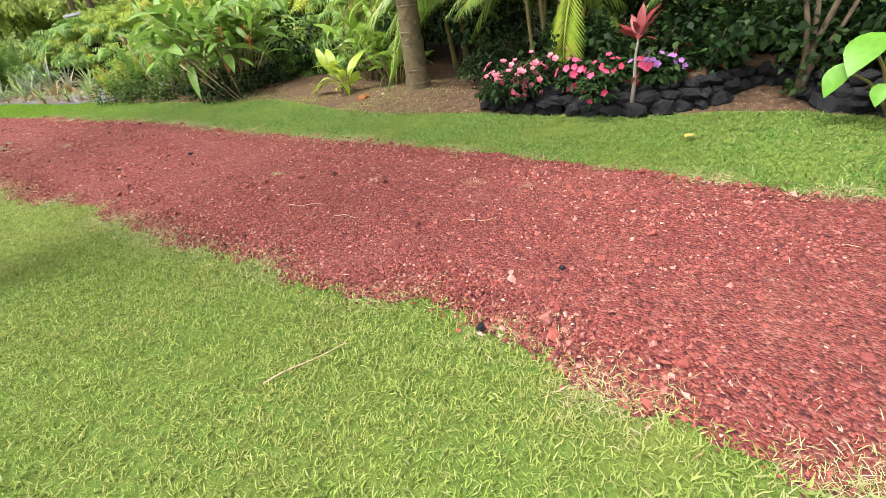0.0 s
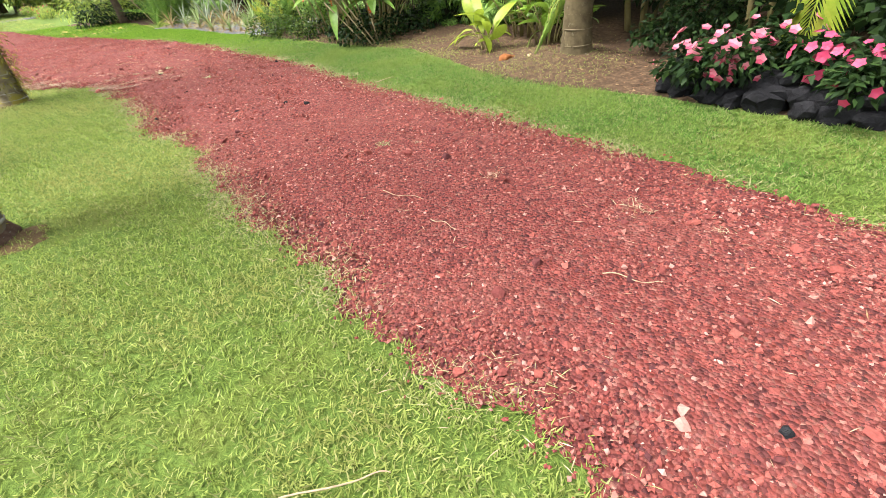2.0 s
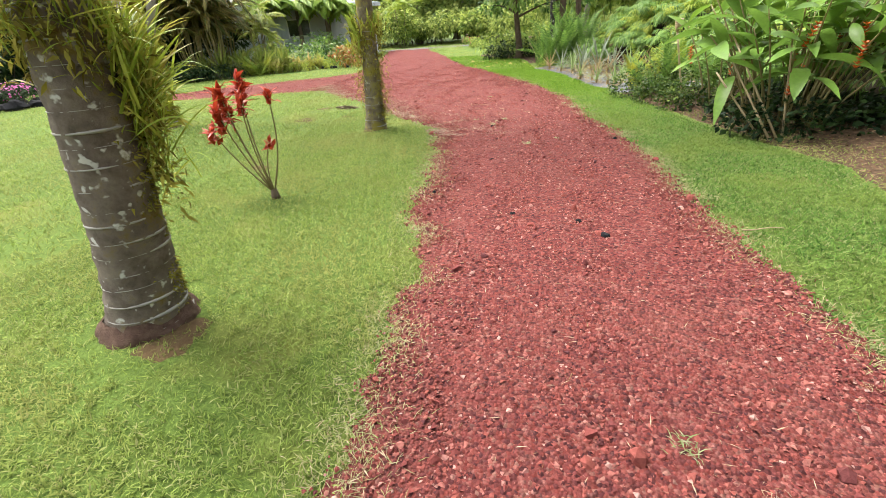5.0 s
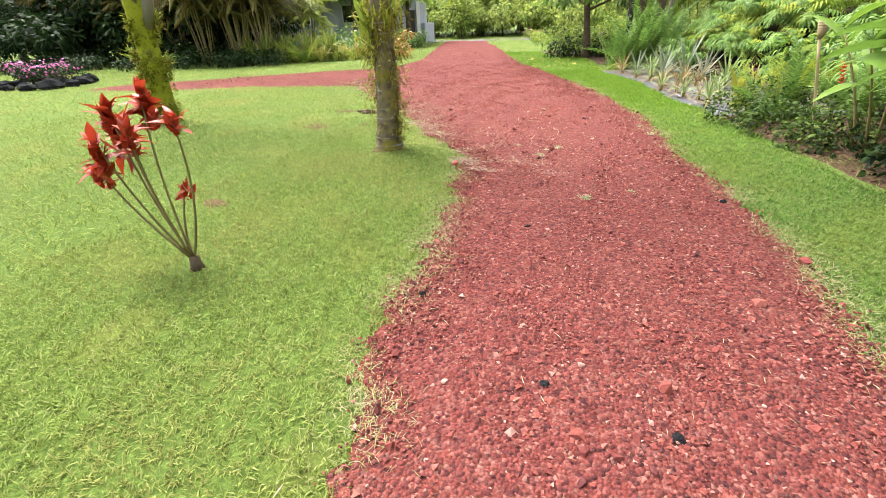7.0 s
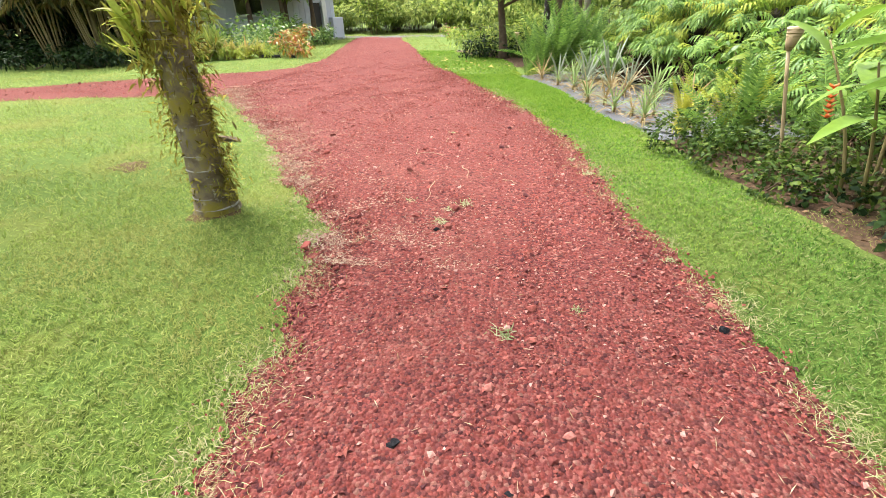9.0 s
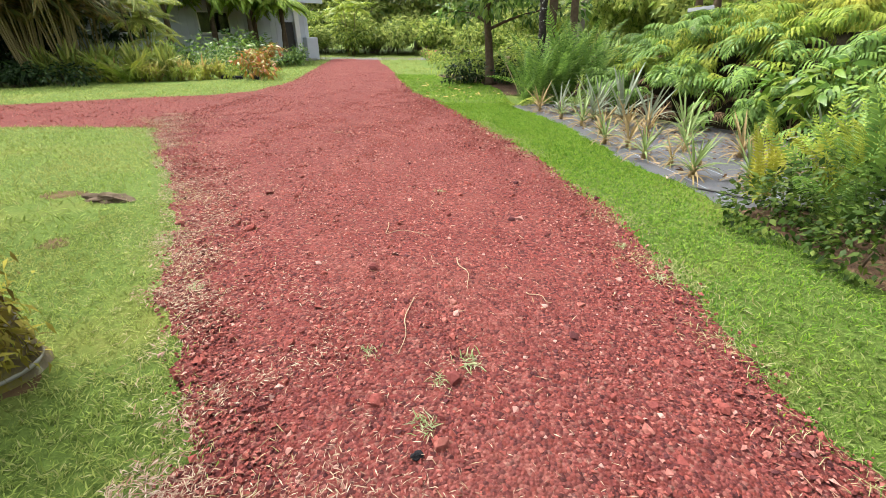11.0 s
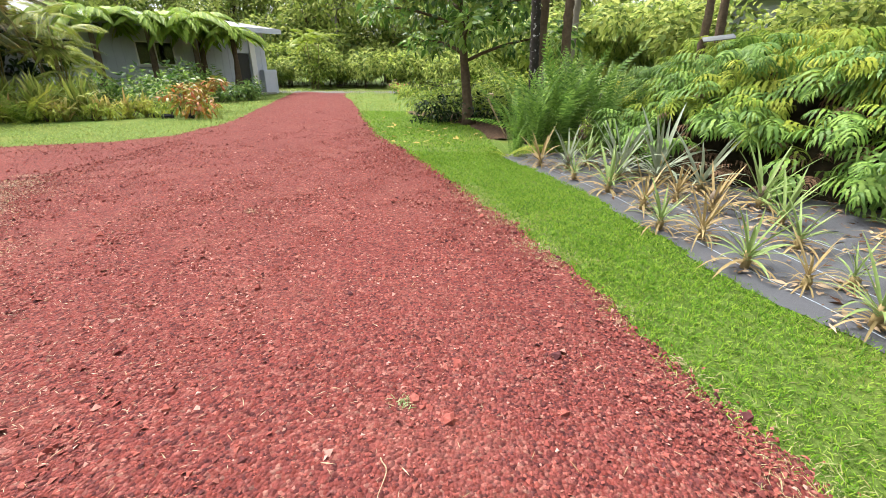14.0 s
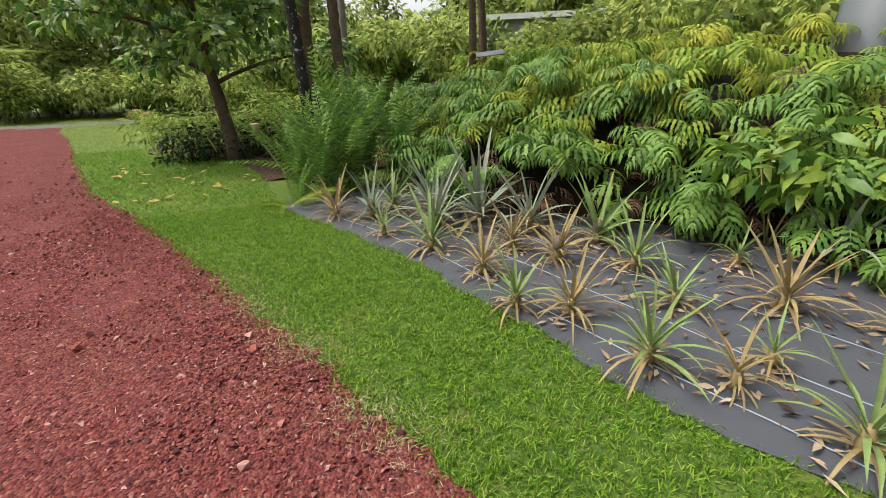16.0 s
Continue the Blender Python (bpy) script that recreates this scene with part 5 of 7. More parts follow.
for layer in range(3):
    d = 0.05 * layer
    while d < seg[-1]:
        w = rng.uniform(0.17, 0.34) * (1 - 0.12 * layer)
        x, y = np.interp(d + w / 2, seg, line[:, 0]), np.interp(d + w / 2, seg, line[:, 1])
        ob = part("stone", ROCKS[rng.integers(0, 6)], None, rock_wall)
        ob.matrix_basis = pose(x - 4.3 + 0.05 * layer + rng.normal(0, 0.02), y - 4.6 + rng.normal(0, 0.02), 0.055 + 0.105 * layer + rng.normal(0, 0.012), rng.normal(0, 10), rng.normal(0, 10), rng.uniform(0, 360)) @ Matrix.Scale(w, 4)
        d += w * 0.86

PETALS = np.array([0, 1.26, 2.51, 3.77, 5.03])
BLOOM = {k: mesh_of("flower", scatter(leaf_shape(0.85, 0.05, 0.05, 0.6), PETALS, 0.2, 0, 0.034, np.zeros((5, 3))), m) for k, m in (("pink", M_PINK), ("hot", M_HOTPINK), ("mauve", M_MAUVE), ("scarlet", M_SCARLET), ("magenta", M_MAGENTA))}


def impatiens(x, y, z, w, h, blooms, tint, label, seed, leaf_mat=None, face=(-0.9, -0.3, 0.9)):
    rng = np.random.default_rng(seed)
    bush = thing("impatiens", x, y, z, label, "impatiens", "bedding flowers")
    blobs = [(rng.normal(0, w * 0.28), rng.normal(0, w * 0.28), h * rng.uniform(0.3, 0.6), w * rng.uniform(0.2, 0.3)) for _ in range(6)] + [(0, 0, h * 0.5, w * 0.32)]
    # default leaves are near-black, with shade put into their colour
    part("foliage", leaf_cloud(900, blobs, 0.095, seed + 1, cheap_leaf(0.42, 0.15), shell=0.5), leaf_mat or M_LEAF_SHADE, bush)
    for b in blobs[:4]:
        part("stem", tube([(b[0] * 0.3, b[1] * 0.3, -0.05), b[:3]], (0.008, 0.005), 5), M_BARK, bush)
    for j in range(blooms):
        b = blobs[rng.integers(0, len(blobs))]
        d = rng.normal(size=3) + np.array(face)
        d /= np.linalg.norm(d)
        p = np.array(b[:3]) + d * b[3] * 1.05
        fl = part("flower", BLOOM[tint], None, bush)
        m = Vector(d).to_track_quat("Z", "Y").to_matrix().to_4x4()
        fl.matrix_basis = Matrix.Translation(p) @ m @ Matrix.Scale(rng.uniform(0.9, 1.5), 4)
    return bush


for j, (x, y, z, w, h, n, tint, lab) in enumerate([(4.28, 6.05, 0.08, 0.75, 0.55, 44, "pink", "pink-flowered bedding impatiens on lava rocks, leaves darkened for shade"), (4.32, 5.6, 0.14, 0.8, 0.60, 46, "pink", "pink-flowered bedding impatiens on lava rocks, leaves darkened for shade"), (4.34, 5.15, 0.16, 0.6, 0.45, 20, "hot", "hot pink bedding impatiens on lava rocks"),
                                                 (4.42, 4.75, 0.18, 0.65, 0.48, 24, "hot", "hot pink bedding impatiens on lava rocks"), (4.55, 4.3, 0.2, 0.55, 0.42, 18, "mauve", "mauve bedding impatiens behind the rocks"), (4.95, 4.1, 0.28, 0.5, 0.32, 8, "scarlet", "scarlet bedding flowers behind the lava rocks"),
                                                 (5.45, 3.9, 0.30, 0.5, 0.35, 7, "scarlet", "scarlet bedding flowers behind the lava rocks"), (5.9, 3.2, 0.32, 0.5, 0.4, 5, "scarlet", "scarlet bedding flowers behind the lava rocks")]):
    impatiens(x, y, z, w, h, n, tint, lab, 500 + j)

TI_LEAF = leaf_meshes("leaf", M_RED, [leaf_shape(0.55, 0.45, 0.35, 0.5), leaf_shape(0.50, -0.25, 0.5, 0.55), leaf_shape(0.46, 0.8, 0.35, 0.5)])
TI_DARK = leaf_meshes("leaf", M_RED_PINK, [leaf_shape(0.36, 0.25, 0.2), leaf_shape(0.34, 0.05, 0.3)])


def ti_head(plant, o, n, size, meshes, rng, low=20):
    for j in range(n):
        ob = part("leaf", meshes[rng.integers(0, len(meshes))], None, plant)
        ob.matrix_basis = pose(o[0] + rng.normal(0, 0.015), o[1] + rng.normal(0, 0.015), o[2] - 0.012 * (n - j) * 0.5, rng.normal(0, 30), -(low + (85 - low) * j / n + rng.normal(0, 16)), j * 137.5 + rng.normal(0, 30)) @ Matrix.Scale(size * rng.uniform(0.6, 1.2), 4)


ti = thing("ti_plant", 4.22, 4.42, -0.02, "single-stemmed ti plant with a red leaf rosette before rocks", "ti plant")
part("stem", tube([(0, 0, 0), (0.01, 0, 0.35), (-0.01, 0.01, 0.65), (0, 0, 0.86)], (0.03, 0.02, 0.014, 0.01), 8, 0.06, 5), M_BARK_PALE, ti, "pale knobbly stem")
ti_head(ti, (0, 0, 0.86), 11, 0.26, TI_DARK, np.random.default_rng(5))
ti_head(ti, (0.02, 0, 0.36), 6, 0.15, TI_DARK, np.random.default_rng(6))

lawn_ti = thing("ti_plant", -1.78, 9.85, -0.04, "bare-stemmed ti plant with red leaf tufts on the lawn", "ti plant")
rng = np.random.default_rng(17)
part("stem", tube([(0, 0, 0), (0, 0, 0.05), (0.0, 0, 0.12)], (0.06, 0.045, 0.03), 9, 0.1, 2), M_BARK, lawn_ti, "woody stem base")
for j, (tx, ty, tz, n, size) in enumerate([(-0.36, 0.05, 1.12, 34, 0.17), (-0.22, 0.2, 1.22, 30, 0.17), (-0.05, -0.1, 1.06, 20, 0.15), (0.16, 0.05, 1.08, 13, 0.13), (-0.46, -0.1, 0.78, 18, 0.14), (0.0, 0.12, 0.60, 11, 0.11), (-0.30, -0.15, 0.98, 28, 0.16), (-0.42, 0.15, 1.0, 24, 0.16)]):
    s = np.linspace(0, 1, 7)[:, None]
    top = np.array([tx, ty, tz])
    p = np.array([0, 0, 0.08]) * (1 - s) + top * s + np.array([1, 0.3, 0]) * 0.06 * np.sin(np.pi * s) * (1 if tx > 0 else -0.6)
    part("stem", tube(p, 0.0095 - 0.004 * s[:, 0], 7, 0.1, j), M_CANE, lawn_ti, "thin ringed stem")
    ti_head(lawn_ti, top, int(n * 1.5), size * 0.66, TI_LEAF, rng, 35)

M_EAR = foliage("elephant_ear_leaf", [(0.0715, 0.198, 0.0165), (0.11, 0.253, 0.0275)], 0.4, 0.35)
elephant = thing("elephant_ear", 4.55, 2.35, 0.05, "elephant-ear plant with huge lime-green leaves by the rocks", "elephant ear")
EAR = mesh_of("leaf", strip(np.stack([np.linspace(-0.25, 0.75, 8), np.zeros(8), 0.1 - 0.25 * np.linspace(-0.25, 0.75, 8) ** 2], 1), 0.5 * np.array([0.3, 0.75, 0.95, 1.0, 0.9, 0.65, 0.35, 0.02]) * 0.62, fold=0.15), M_EAR)
for j, (x, y, z, yaw, tilt, sc) in enumerate([(-0.36, 0.05, 0.55, 215, 48, 0.42), (-0.2, 0.3, 0.6, 160, 35, 0.42), (-0.2, -0.35, 0.5, 250, 40, 0.42), (-0.3, 0.15, 0.28, 180, 45, 0.2), (-0.1, -0.1, 0.82, 215, 25, 0.6), (-0.25, 0.42, 0.4, 150, 50, 0.3)]):
    s = np.linspace(0, 1, 5)[:, None]
    part("stalk", tube(np.array([0, 0, 0]) * (1 - s) + np.array([x, y, z]) * s + np.array([0, 0, 0.1]) * np.sin(np.pi * s), 0.016 - 0.006 * s[:, 0], 6), M_CANE, elephant)
    part("leaf", EAR, None, elephant).matrix_basis = pose(x, y, z, 0, tilt, yaw) @ Matrix.Scale(sc, 4)

twist = thing("small_tree", 5.0, 3.0, 0.0, "small bare-branched shrub tree growing among the rocks", "small tree")
rng = np.random.default_rng(19)
for j, top in enumerate([(0.1, -0.2, 2.2), (0.7, -0.6, 2.0), (-0.1, 0.5, 2.1), (0.5, 0.2, 2.3)]):
    s = np.linspace(0, 1, 9)[:, None]
    part("limb", tube(np.array(top) * np.concatenate([s ** 1.4, s ** 1.4, s], 1) + 0.03 * np.sin(9 * s + j), 0.032 - 0.02 * s[:, 0], 7, 0.1, j), M_BARK, twist)
part("foliage", leaf_cloud(420, [(0, 0, 0.3, 0.25), (0.2, 0, 0.6, 0.25), (0.6, -0.4, 1.4, 0.4), (0.1, 0.4, 1.5, 0.4)], 0.09, 20, cheap_leaf(0.6, 0.1)), M_LEAF_SHADE, twist)


# ---------------------------------------------------------------- areca palms
def areca(x, y, z, label, canes, height, fronds, length, seed, mat, group, low=0.35, high=0.75):
    rng = np.random.default_rng(seed)
    palm = thing("areca_palm", x, y, z - 0.03, label, "areca palm", group)
    mes = [mesh_of("frond", frond(1.0, 30, 0.36, 0.55, d, 62, cheap_leaf(0.075, 0.25), 0.18, 0.25, 0.012, 0.7), mat) for d in (0.5, 0.85, 1.2)]
    for j in range(canes):
        a = j * 2.4 + rng.uniform(-0.4, 0.4)
        r = rng.uniform(0.05, 0.35)
        h = height * rng.uniform(low, high)
        top = np.array([np.cos(a) * (r + 0.14 * h), np.sin(a) * (r + 0.14 * h), h])
        s = np.linspace(0, 1, 6)[:, None]
        part("cane", tube(np.array([np.cos(a) * r, np.sin(a) * r, 0]) * (1 - s) + top * s, 0.035 - 0.012 * s[:, 0], 7, 0.03, j), M_CANE, palm)
        for q in range(fronds):
            ob = part("frond", mes[rng.integers(0, 3)], None, palm)
            ob.matrix_basis = pose(*top, rng.normal(0, 12), -rng.uniform(8, 68), math.degrees(a) + q * 360 / fronds + rng.normal(0, 25)) @ Matrix.Scale(length * rng.uniform(0.7, 1.15), 4)
    return palm


areca(5.6, 5.9, 0.3, "green areca palm clump arching over the flower bed", 7, 2.2, 6, 1.5, 601, M_ARECA_GREEN, "bed palms")
areca(6.4, 8.0, 0.1, "green areca palm clump with fine leaflets", 7, 2.4, 6, 1.5, 602, M_ARECA_GREEN, "bed palms")
areca(6.6, 4.0, 0.3, "shaded areca palm clump behind the rocks", 5, 2.6, 6, 1.6, 603, M_ARECA_GREEN, "bed palms")
areca(7.2, 10.6, 0.1, "yellowing areca palm at the edge of the ferns", 5, 3.0, 6, 1.6, 604, M_BROM_GREEN, "bed palms")
low = part("frond", frond(1.15, 30, 0.42, 0.12, 0.25, 50, cheap_leaf(0.075, 0.12), 0.1, 0.1, 0.014, 0.6), M_LIME, bpy.data.objects["areca_palm"], "long yellow-green frond hanging over the flowers")
low.matrix_basis = pose(-0.95, -0.62, 1.12, 0, 70, 168)

areca(-10.6, 49.0, 0, "young bright green palm before the woods", 3, 4.6, 8, 1.6, 605, M_LIME, "far palms", 0.6, 0.75)
areca(-14.2, 30.4, 0, "yellow-green areca palm in the house border", 7, 3.4, 7, 1.5, 606, M_BROM_GREEN, "house palms", 0.3, 0.85)
first_hedge = areca(-16.0, 26.9, 0, "tall yellowing areca palm clump in the garden hedge", 14, 4.6, 8, 1.6, 611, M_ARECA, "palm hedge", 0.42, 0.95)
second_hedge = areca(-17.8, 26.6, 0, "tall mottled green and gold areca palm clump", 11, 5.4, 8, 1.8, 612, M_ARECA, "palm hedge", 0.42, 0.95)
rng = np.random.default_rng(121)
for j in range(15):
    x, y = -14.9 - j * 1.3 + rng.normal(0, 0.3), 27.6 + 0.06 * j + (1.6 if j % 2 else 0) + rng.normal(0, 0.3)
    copy_thing((first_hedge, second_hedge)[j % 2], pose(x, y, -0.03, 0, 0, rng.uniform(0, 360)) @ Matrix.Scale(rng.uniform(0.85, 1.1), 4))
# undergrowth with the shade below the hedge put into its leaf colour
under = shrub("shrub", -15.0, 25.6, "broad-leaved plants under the palm hedge, shade in their colour", 1.6, 0.7, 420, 0.17, 131, M_LEAF_SHADE, "hedge undergrowth")
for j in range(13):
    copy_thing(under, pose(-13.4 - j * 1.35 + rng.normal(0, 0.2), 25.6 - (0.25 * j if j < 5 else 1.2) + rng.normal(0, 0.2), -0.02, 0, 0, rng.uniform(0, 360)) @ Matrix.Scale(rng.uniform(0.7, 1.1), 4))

# bushes added to fill the hedge; its darkness is put into their leaves
wall_bush = shrub("shrub", -18.8, 31.0, "added dense bush filling the palm hedge, shade in its colour", 3.6, 4.6, 1500, 0.34, 133, M_LEAF_SHADE, "hedge undergrowth")
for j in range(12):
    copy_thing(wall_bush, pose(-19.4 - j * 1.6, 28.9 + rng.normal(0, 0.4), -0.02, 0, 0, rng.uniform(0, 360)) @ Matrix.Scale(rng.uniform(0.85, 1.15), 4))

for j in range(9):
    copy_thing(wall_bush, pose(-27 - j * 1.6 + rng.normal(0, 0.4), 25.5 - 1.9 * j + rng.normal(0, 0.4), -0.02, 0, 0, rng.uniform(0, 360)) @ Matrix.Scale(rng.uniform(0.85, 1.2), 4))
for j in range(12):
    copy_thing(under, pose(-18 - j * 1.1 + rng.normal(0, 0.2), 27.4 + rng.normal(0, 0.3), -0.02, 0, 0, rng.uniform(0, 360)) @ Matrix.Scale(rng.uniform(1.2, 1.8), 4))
# unseen tall trees added above the palm hedge to block sky light
for x, y, k, a in ((-23.0, 31.5, 0.85, 20), (-22.0, 28.5, 0.9, 130), (-26.5, 29.5, 0.85, 250), (-28.0, 33.0, 1.0, 310), (-24.5, 33.5, 1.0, 70), (-31.0, 29.0, 0.9, 170)):
    copy_thing(fc, pose(x, y, -0.03, 0, 0, a) @ Matrix.Scale(k, 4))
# shrubs closing the beds behind, their deep shade put into the leaf colour
back = shrub("shrub", 7.0, 6.5, "dense shrub behind the bed, deep shade put into its colour", 2.2, 2.6, 1500, 0.15, 141, M_LEAF_SHADE, "bed shrubs")
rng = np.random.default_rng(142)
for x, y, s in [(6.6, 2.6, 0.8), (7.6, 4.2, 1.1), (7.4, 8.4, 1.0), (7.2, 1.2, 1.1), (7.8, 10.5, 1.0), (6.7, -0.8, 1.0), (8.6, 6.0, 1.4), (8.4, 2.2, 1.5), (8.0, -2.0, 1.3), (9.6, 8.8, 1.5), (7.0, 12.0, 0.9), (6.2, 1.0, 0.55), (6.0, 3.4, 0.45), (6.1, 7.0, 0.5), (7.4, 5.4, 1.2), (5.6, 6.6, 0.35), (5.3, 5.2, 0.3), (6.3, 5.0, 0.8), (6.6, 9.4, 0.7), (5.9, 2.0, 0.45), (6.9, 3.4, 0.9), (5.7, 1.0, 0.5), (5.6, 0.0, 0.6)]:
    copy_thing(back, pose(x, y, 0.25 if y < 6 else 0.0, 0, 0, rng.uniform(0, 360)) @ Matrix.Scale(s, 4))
# same near-black leaves, standing in for the shade behind the rocks
low_dark = shrub("shrub", 5.5, 2.5, "glossy round-leaved low shrub behind the lava rocks", 1.0, 0.75, 420, 0.10, 145, M_LEAF_SHADE, "bed shrubs", cheap_leaf(0.75, 0.1), z=0.28)
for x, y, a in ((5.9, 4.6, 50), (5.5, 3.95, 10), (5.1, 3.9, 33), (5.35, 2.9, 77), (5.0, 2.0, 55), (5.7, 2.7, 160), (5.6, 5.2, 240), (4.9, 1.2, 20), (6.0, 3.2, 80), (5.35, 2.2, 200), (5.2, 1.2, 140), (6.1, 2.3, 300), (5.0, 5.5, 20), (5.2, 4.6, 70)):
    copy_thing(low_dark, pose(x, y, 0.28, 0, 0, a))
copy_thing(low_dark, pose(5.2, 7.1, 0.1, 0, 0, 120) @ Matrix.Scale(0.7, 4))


# ---------------------------------------------------------------- epiphytes on the lawn palms
def tuft(name, x, y, z, label, category, n, length, width, seed, mat, spread, rise=(0.2, 1.2), size=0.1, group=""):
    """A clump of strap leaves growing out of a small mossy pad."""
    rng = np.random.default_rng(seed)
    clump = thing(name, x, y, z, label, category, group)
    yaw = rng.normal(spread[0], spread[1], n)
    tpls = [strap(1, width, 0.9, 0.5), strap(1, width * 0.8, 0.9, 0.9), strap(1, width, 0.7, 0.3)]
    which = rng.integers(0, 3, n)
    o = rng.normal(0, size, (n, 3)) * np.array([0.6, 0.6, 1])
    s = length * rng.uniform(0.45, 1.15, n)
    part("leaves", join([scatter(tpls[k], yaw[which == k], rng.uniform(*rise, n)[which == k], rng.normal(0, 0.4, n)[which == k], s[which == k], o[which == k]) for k in range(3)]), mat, clump)["kind"] = "stuff"
    m = 170
    om = rng.normal(0, size * 1.2, (m, 3)) * np.array([0.55, 0.55, 1.2])
    part("moss", scatter(cheap_leaf(0.25, 0.3), rng.normal(spread[0], spread[1] * 1.2, m), rng.uniform(-1.2, 0.5, m), rng.normal(0, 0.6, m), rng.uniform(0.03, 0.09, m), om), M_MOSS, clump, "brown-green moss and roots")["kind"] = "stuff"
    return clump


def around(x, y, ang, r):
    return x + r * math.cos(ang), y + r * math.sin(ang)


def leaning_axis(z):
    return -1.42 + 0.19 * 2.2 * (1 - math.exp(-z / 2.2))


for j, (ang, z, n, ln) in enumerate([(0.70, 0.94, 55, 0.24), (0.75, 1.08, 95, 0.33), (0.60, 1.24, 120, 0.40), (0.50, 1.40, 110, 0.42), (0.90, 1.32, 80, 0.40)]):
    cx, cy = around(leaning_axis(z), 7.70, ang, 0.215)
    tuft("orchid_clump", cx, cy, z, "shaggy yellow-green orchid clump rooted on the palm trunk", "orchid", n, ln, 0.020, 700 + j, M_EPI, (ang - 0.1, 0.8), (0.0, 1.3), 0.10, group="palm epiphytes")
for j, (ang, z, n, ln) in enumerate([(-0.7, 1.62, 60, 0.22), (-1.7, 1.60, 60, 0.24), (-2.6, 1.66, 50, 0.22), (2.6, 1.7, 40, 0.2), (0.1, 1.6, 60, 0.26), (-1.2, 1.76, 60, 0.3)]):
    cx, cy = around(leaning_axis(z), 7.72, ang, 0.15)
    tuft("orchid_clump", cx, cy, z, "spiky green orchid clump high on the palm trunk", "orchid", n, ln, 0.018, 710 + j, M_EPI, (ang, 0.9), (-0.5, 1.0), 0.08, group="palm epiphytes")
# matted roots at the foot of the leaning palm
th = np.linspace(0, 2 * np.pi, 36, endpoint=False)
foot = []
for z, r in ((-0.05, 0.290), (0.0, 0.280), (0.03, 0.266), (0.065, 0.248), (0.11, 0.212)):
    rr = r * (1 + 0.035 * np.sin(7 * th + 20 * z) + 0.03 * np.sin(15 * th + 1) + 0.02 * np.sin(31 * th + 40 * z))
    foot.append(np.stack([-1.42 + 0.005 + rr * np.cos(th), 7.70 + rr * np.sin(th), np.full(36, z) + 0.012 * np.sin(5 * th)], 1))
q = (np.arange(4)[:, None] * 36 + np.arange(36)[None]).ravel()
q2 = (np.arange(4)[:, None] * 36 + (np.arange(36)[None] + 1) % 36).ravel()
root_mat = part("root_mat", (np.concatenate(foot), np.concatenate([np.stack([q, q2, q2 + 36], 1), np.stack([q, q2 + 36, q + 36], 1)])), solid("palm_roots", [(0.028, 0.018, 0.014), (0.082, 0.050, 0.038), (0.17, 0.125, 0.098)], 26, 0.95, 0.03))
tagged(root_mat, "red-brown matted root collar round the palm foot", "roots")
for j, (ang, z, n, ln, wd) in enumerate([(-2.5, 1.20, 20, 0.32, 0.075), (-0.9, 1.48, 20, 0.26, 0.06), (0.6, 1.55, 18, 0.28, 0.06), (-2.8, 1.45, 22, 0.34, 0.075), (-2.0, 1.36, 20, 0.30, 0.07), (-0.2, 0.32, 40, 0.10, 0.02), (0.1, 0.48, 40, 0.12, 0.02), (-0.3, 0.85, 30, 0.10, 0.02), (-2.6, 0.75, 30, 0.10, 0.02), (0.0, 1.1, 30, 0.13, 0.025)]):
    cx, cy = around(-1.73 + 0.09 * z, 13.14 - 0.10 * z, ang, 0.15)
    tuft("bromeliad", cx, cy, z, "mossy bromeliad with strap leaves on the palm trunk", "bromeliad", n, ln, wd, 720 + j, M_EPI, (ang, 0.9), group="palm epiphytes")
# moss and fern scraps down the mossy trunks
rng = np.random.default_rng(730)
for bx, by, lx, top, n, r in ((-1.73, 13.14, 0.10, 1.45, 1100, 0.165), (-6.8, 14.05, 0.12, 1.8, 4200, 0.22), (-1.42, 7.70, 0.19, 1.5, 2600, 0.20)):
    z = rng.uniform(0.02, top, n)
    a = np.where(rng.random(n) < 0.6, rng.normal(0.5, 0.35, n), rng.normal(-2.2, 0.6, n)) if by == 13.14 else rng.normal(-0.6, 0.9, n) if bx < -1.5 else rng.normal(0.45, 0.28, n)
    ax = bx + lx * 2.2 * (1 - np.exp(-z / 2.2))
    ay = by + (-0.12 if by == 13.14 else 0) * 2.2 * (1 - np.exp(-z / 2.2))
    rr = r - 0.03 * z
    pts = np.stack([ax + rr * np.cos(a), ay + rr * np.sin(a), z], 1)
    clump_z = np.sin(z * 9) + 0.5 * np.sin(z * 23 + 1)
    k = rng.random(n) < 0.5 + 0.5 * clump_z
    moss = part("moss", scatter(cheap_leaf(0.3, 0.3), a[k] + rng.normal(0, 0.6, k.sum()), rng.uniform(-1.3, 0.6, k.sum()), rng.normal(0, 0.7, k.sum()), rng.uniform(0.018, 0.058, k.sum()) * (1.6 if bx < -6 else 1.0), pts[k]), M_MOSS_GREEN if bx < -6 else M_MOSS)
    tagged(moss, "brown-green moss tufts clinging to the palm trunk", "moss", kind="stuff")
for j, (ang, z, n, ln) in enumerate([(0.9, 1.05, 16, 0.22), (-2.2, 1.15, 20, 0.26), (0.7, 1.7, 14, 0.2), (-2.4, 0.75, 10, 0.15)]):
    cx, cy = around(-6.8 + 0.11 * z, 14.05, ang, 0.19)
    tuft("fern", cx, cy, z, "small pale fern sprouting from the mossy palm trunk", "fern", n, ln, 0.05, 760 + j, M_FERN, (ang, 0.8), (-0.3, 0.7), 0.05, group="palm epiphytes")
fork = thing("branch", -6.57, 14.05, 1.7, "forked grey dead branch stub on the mossy palm", "branch")
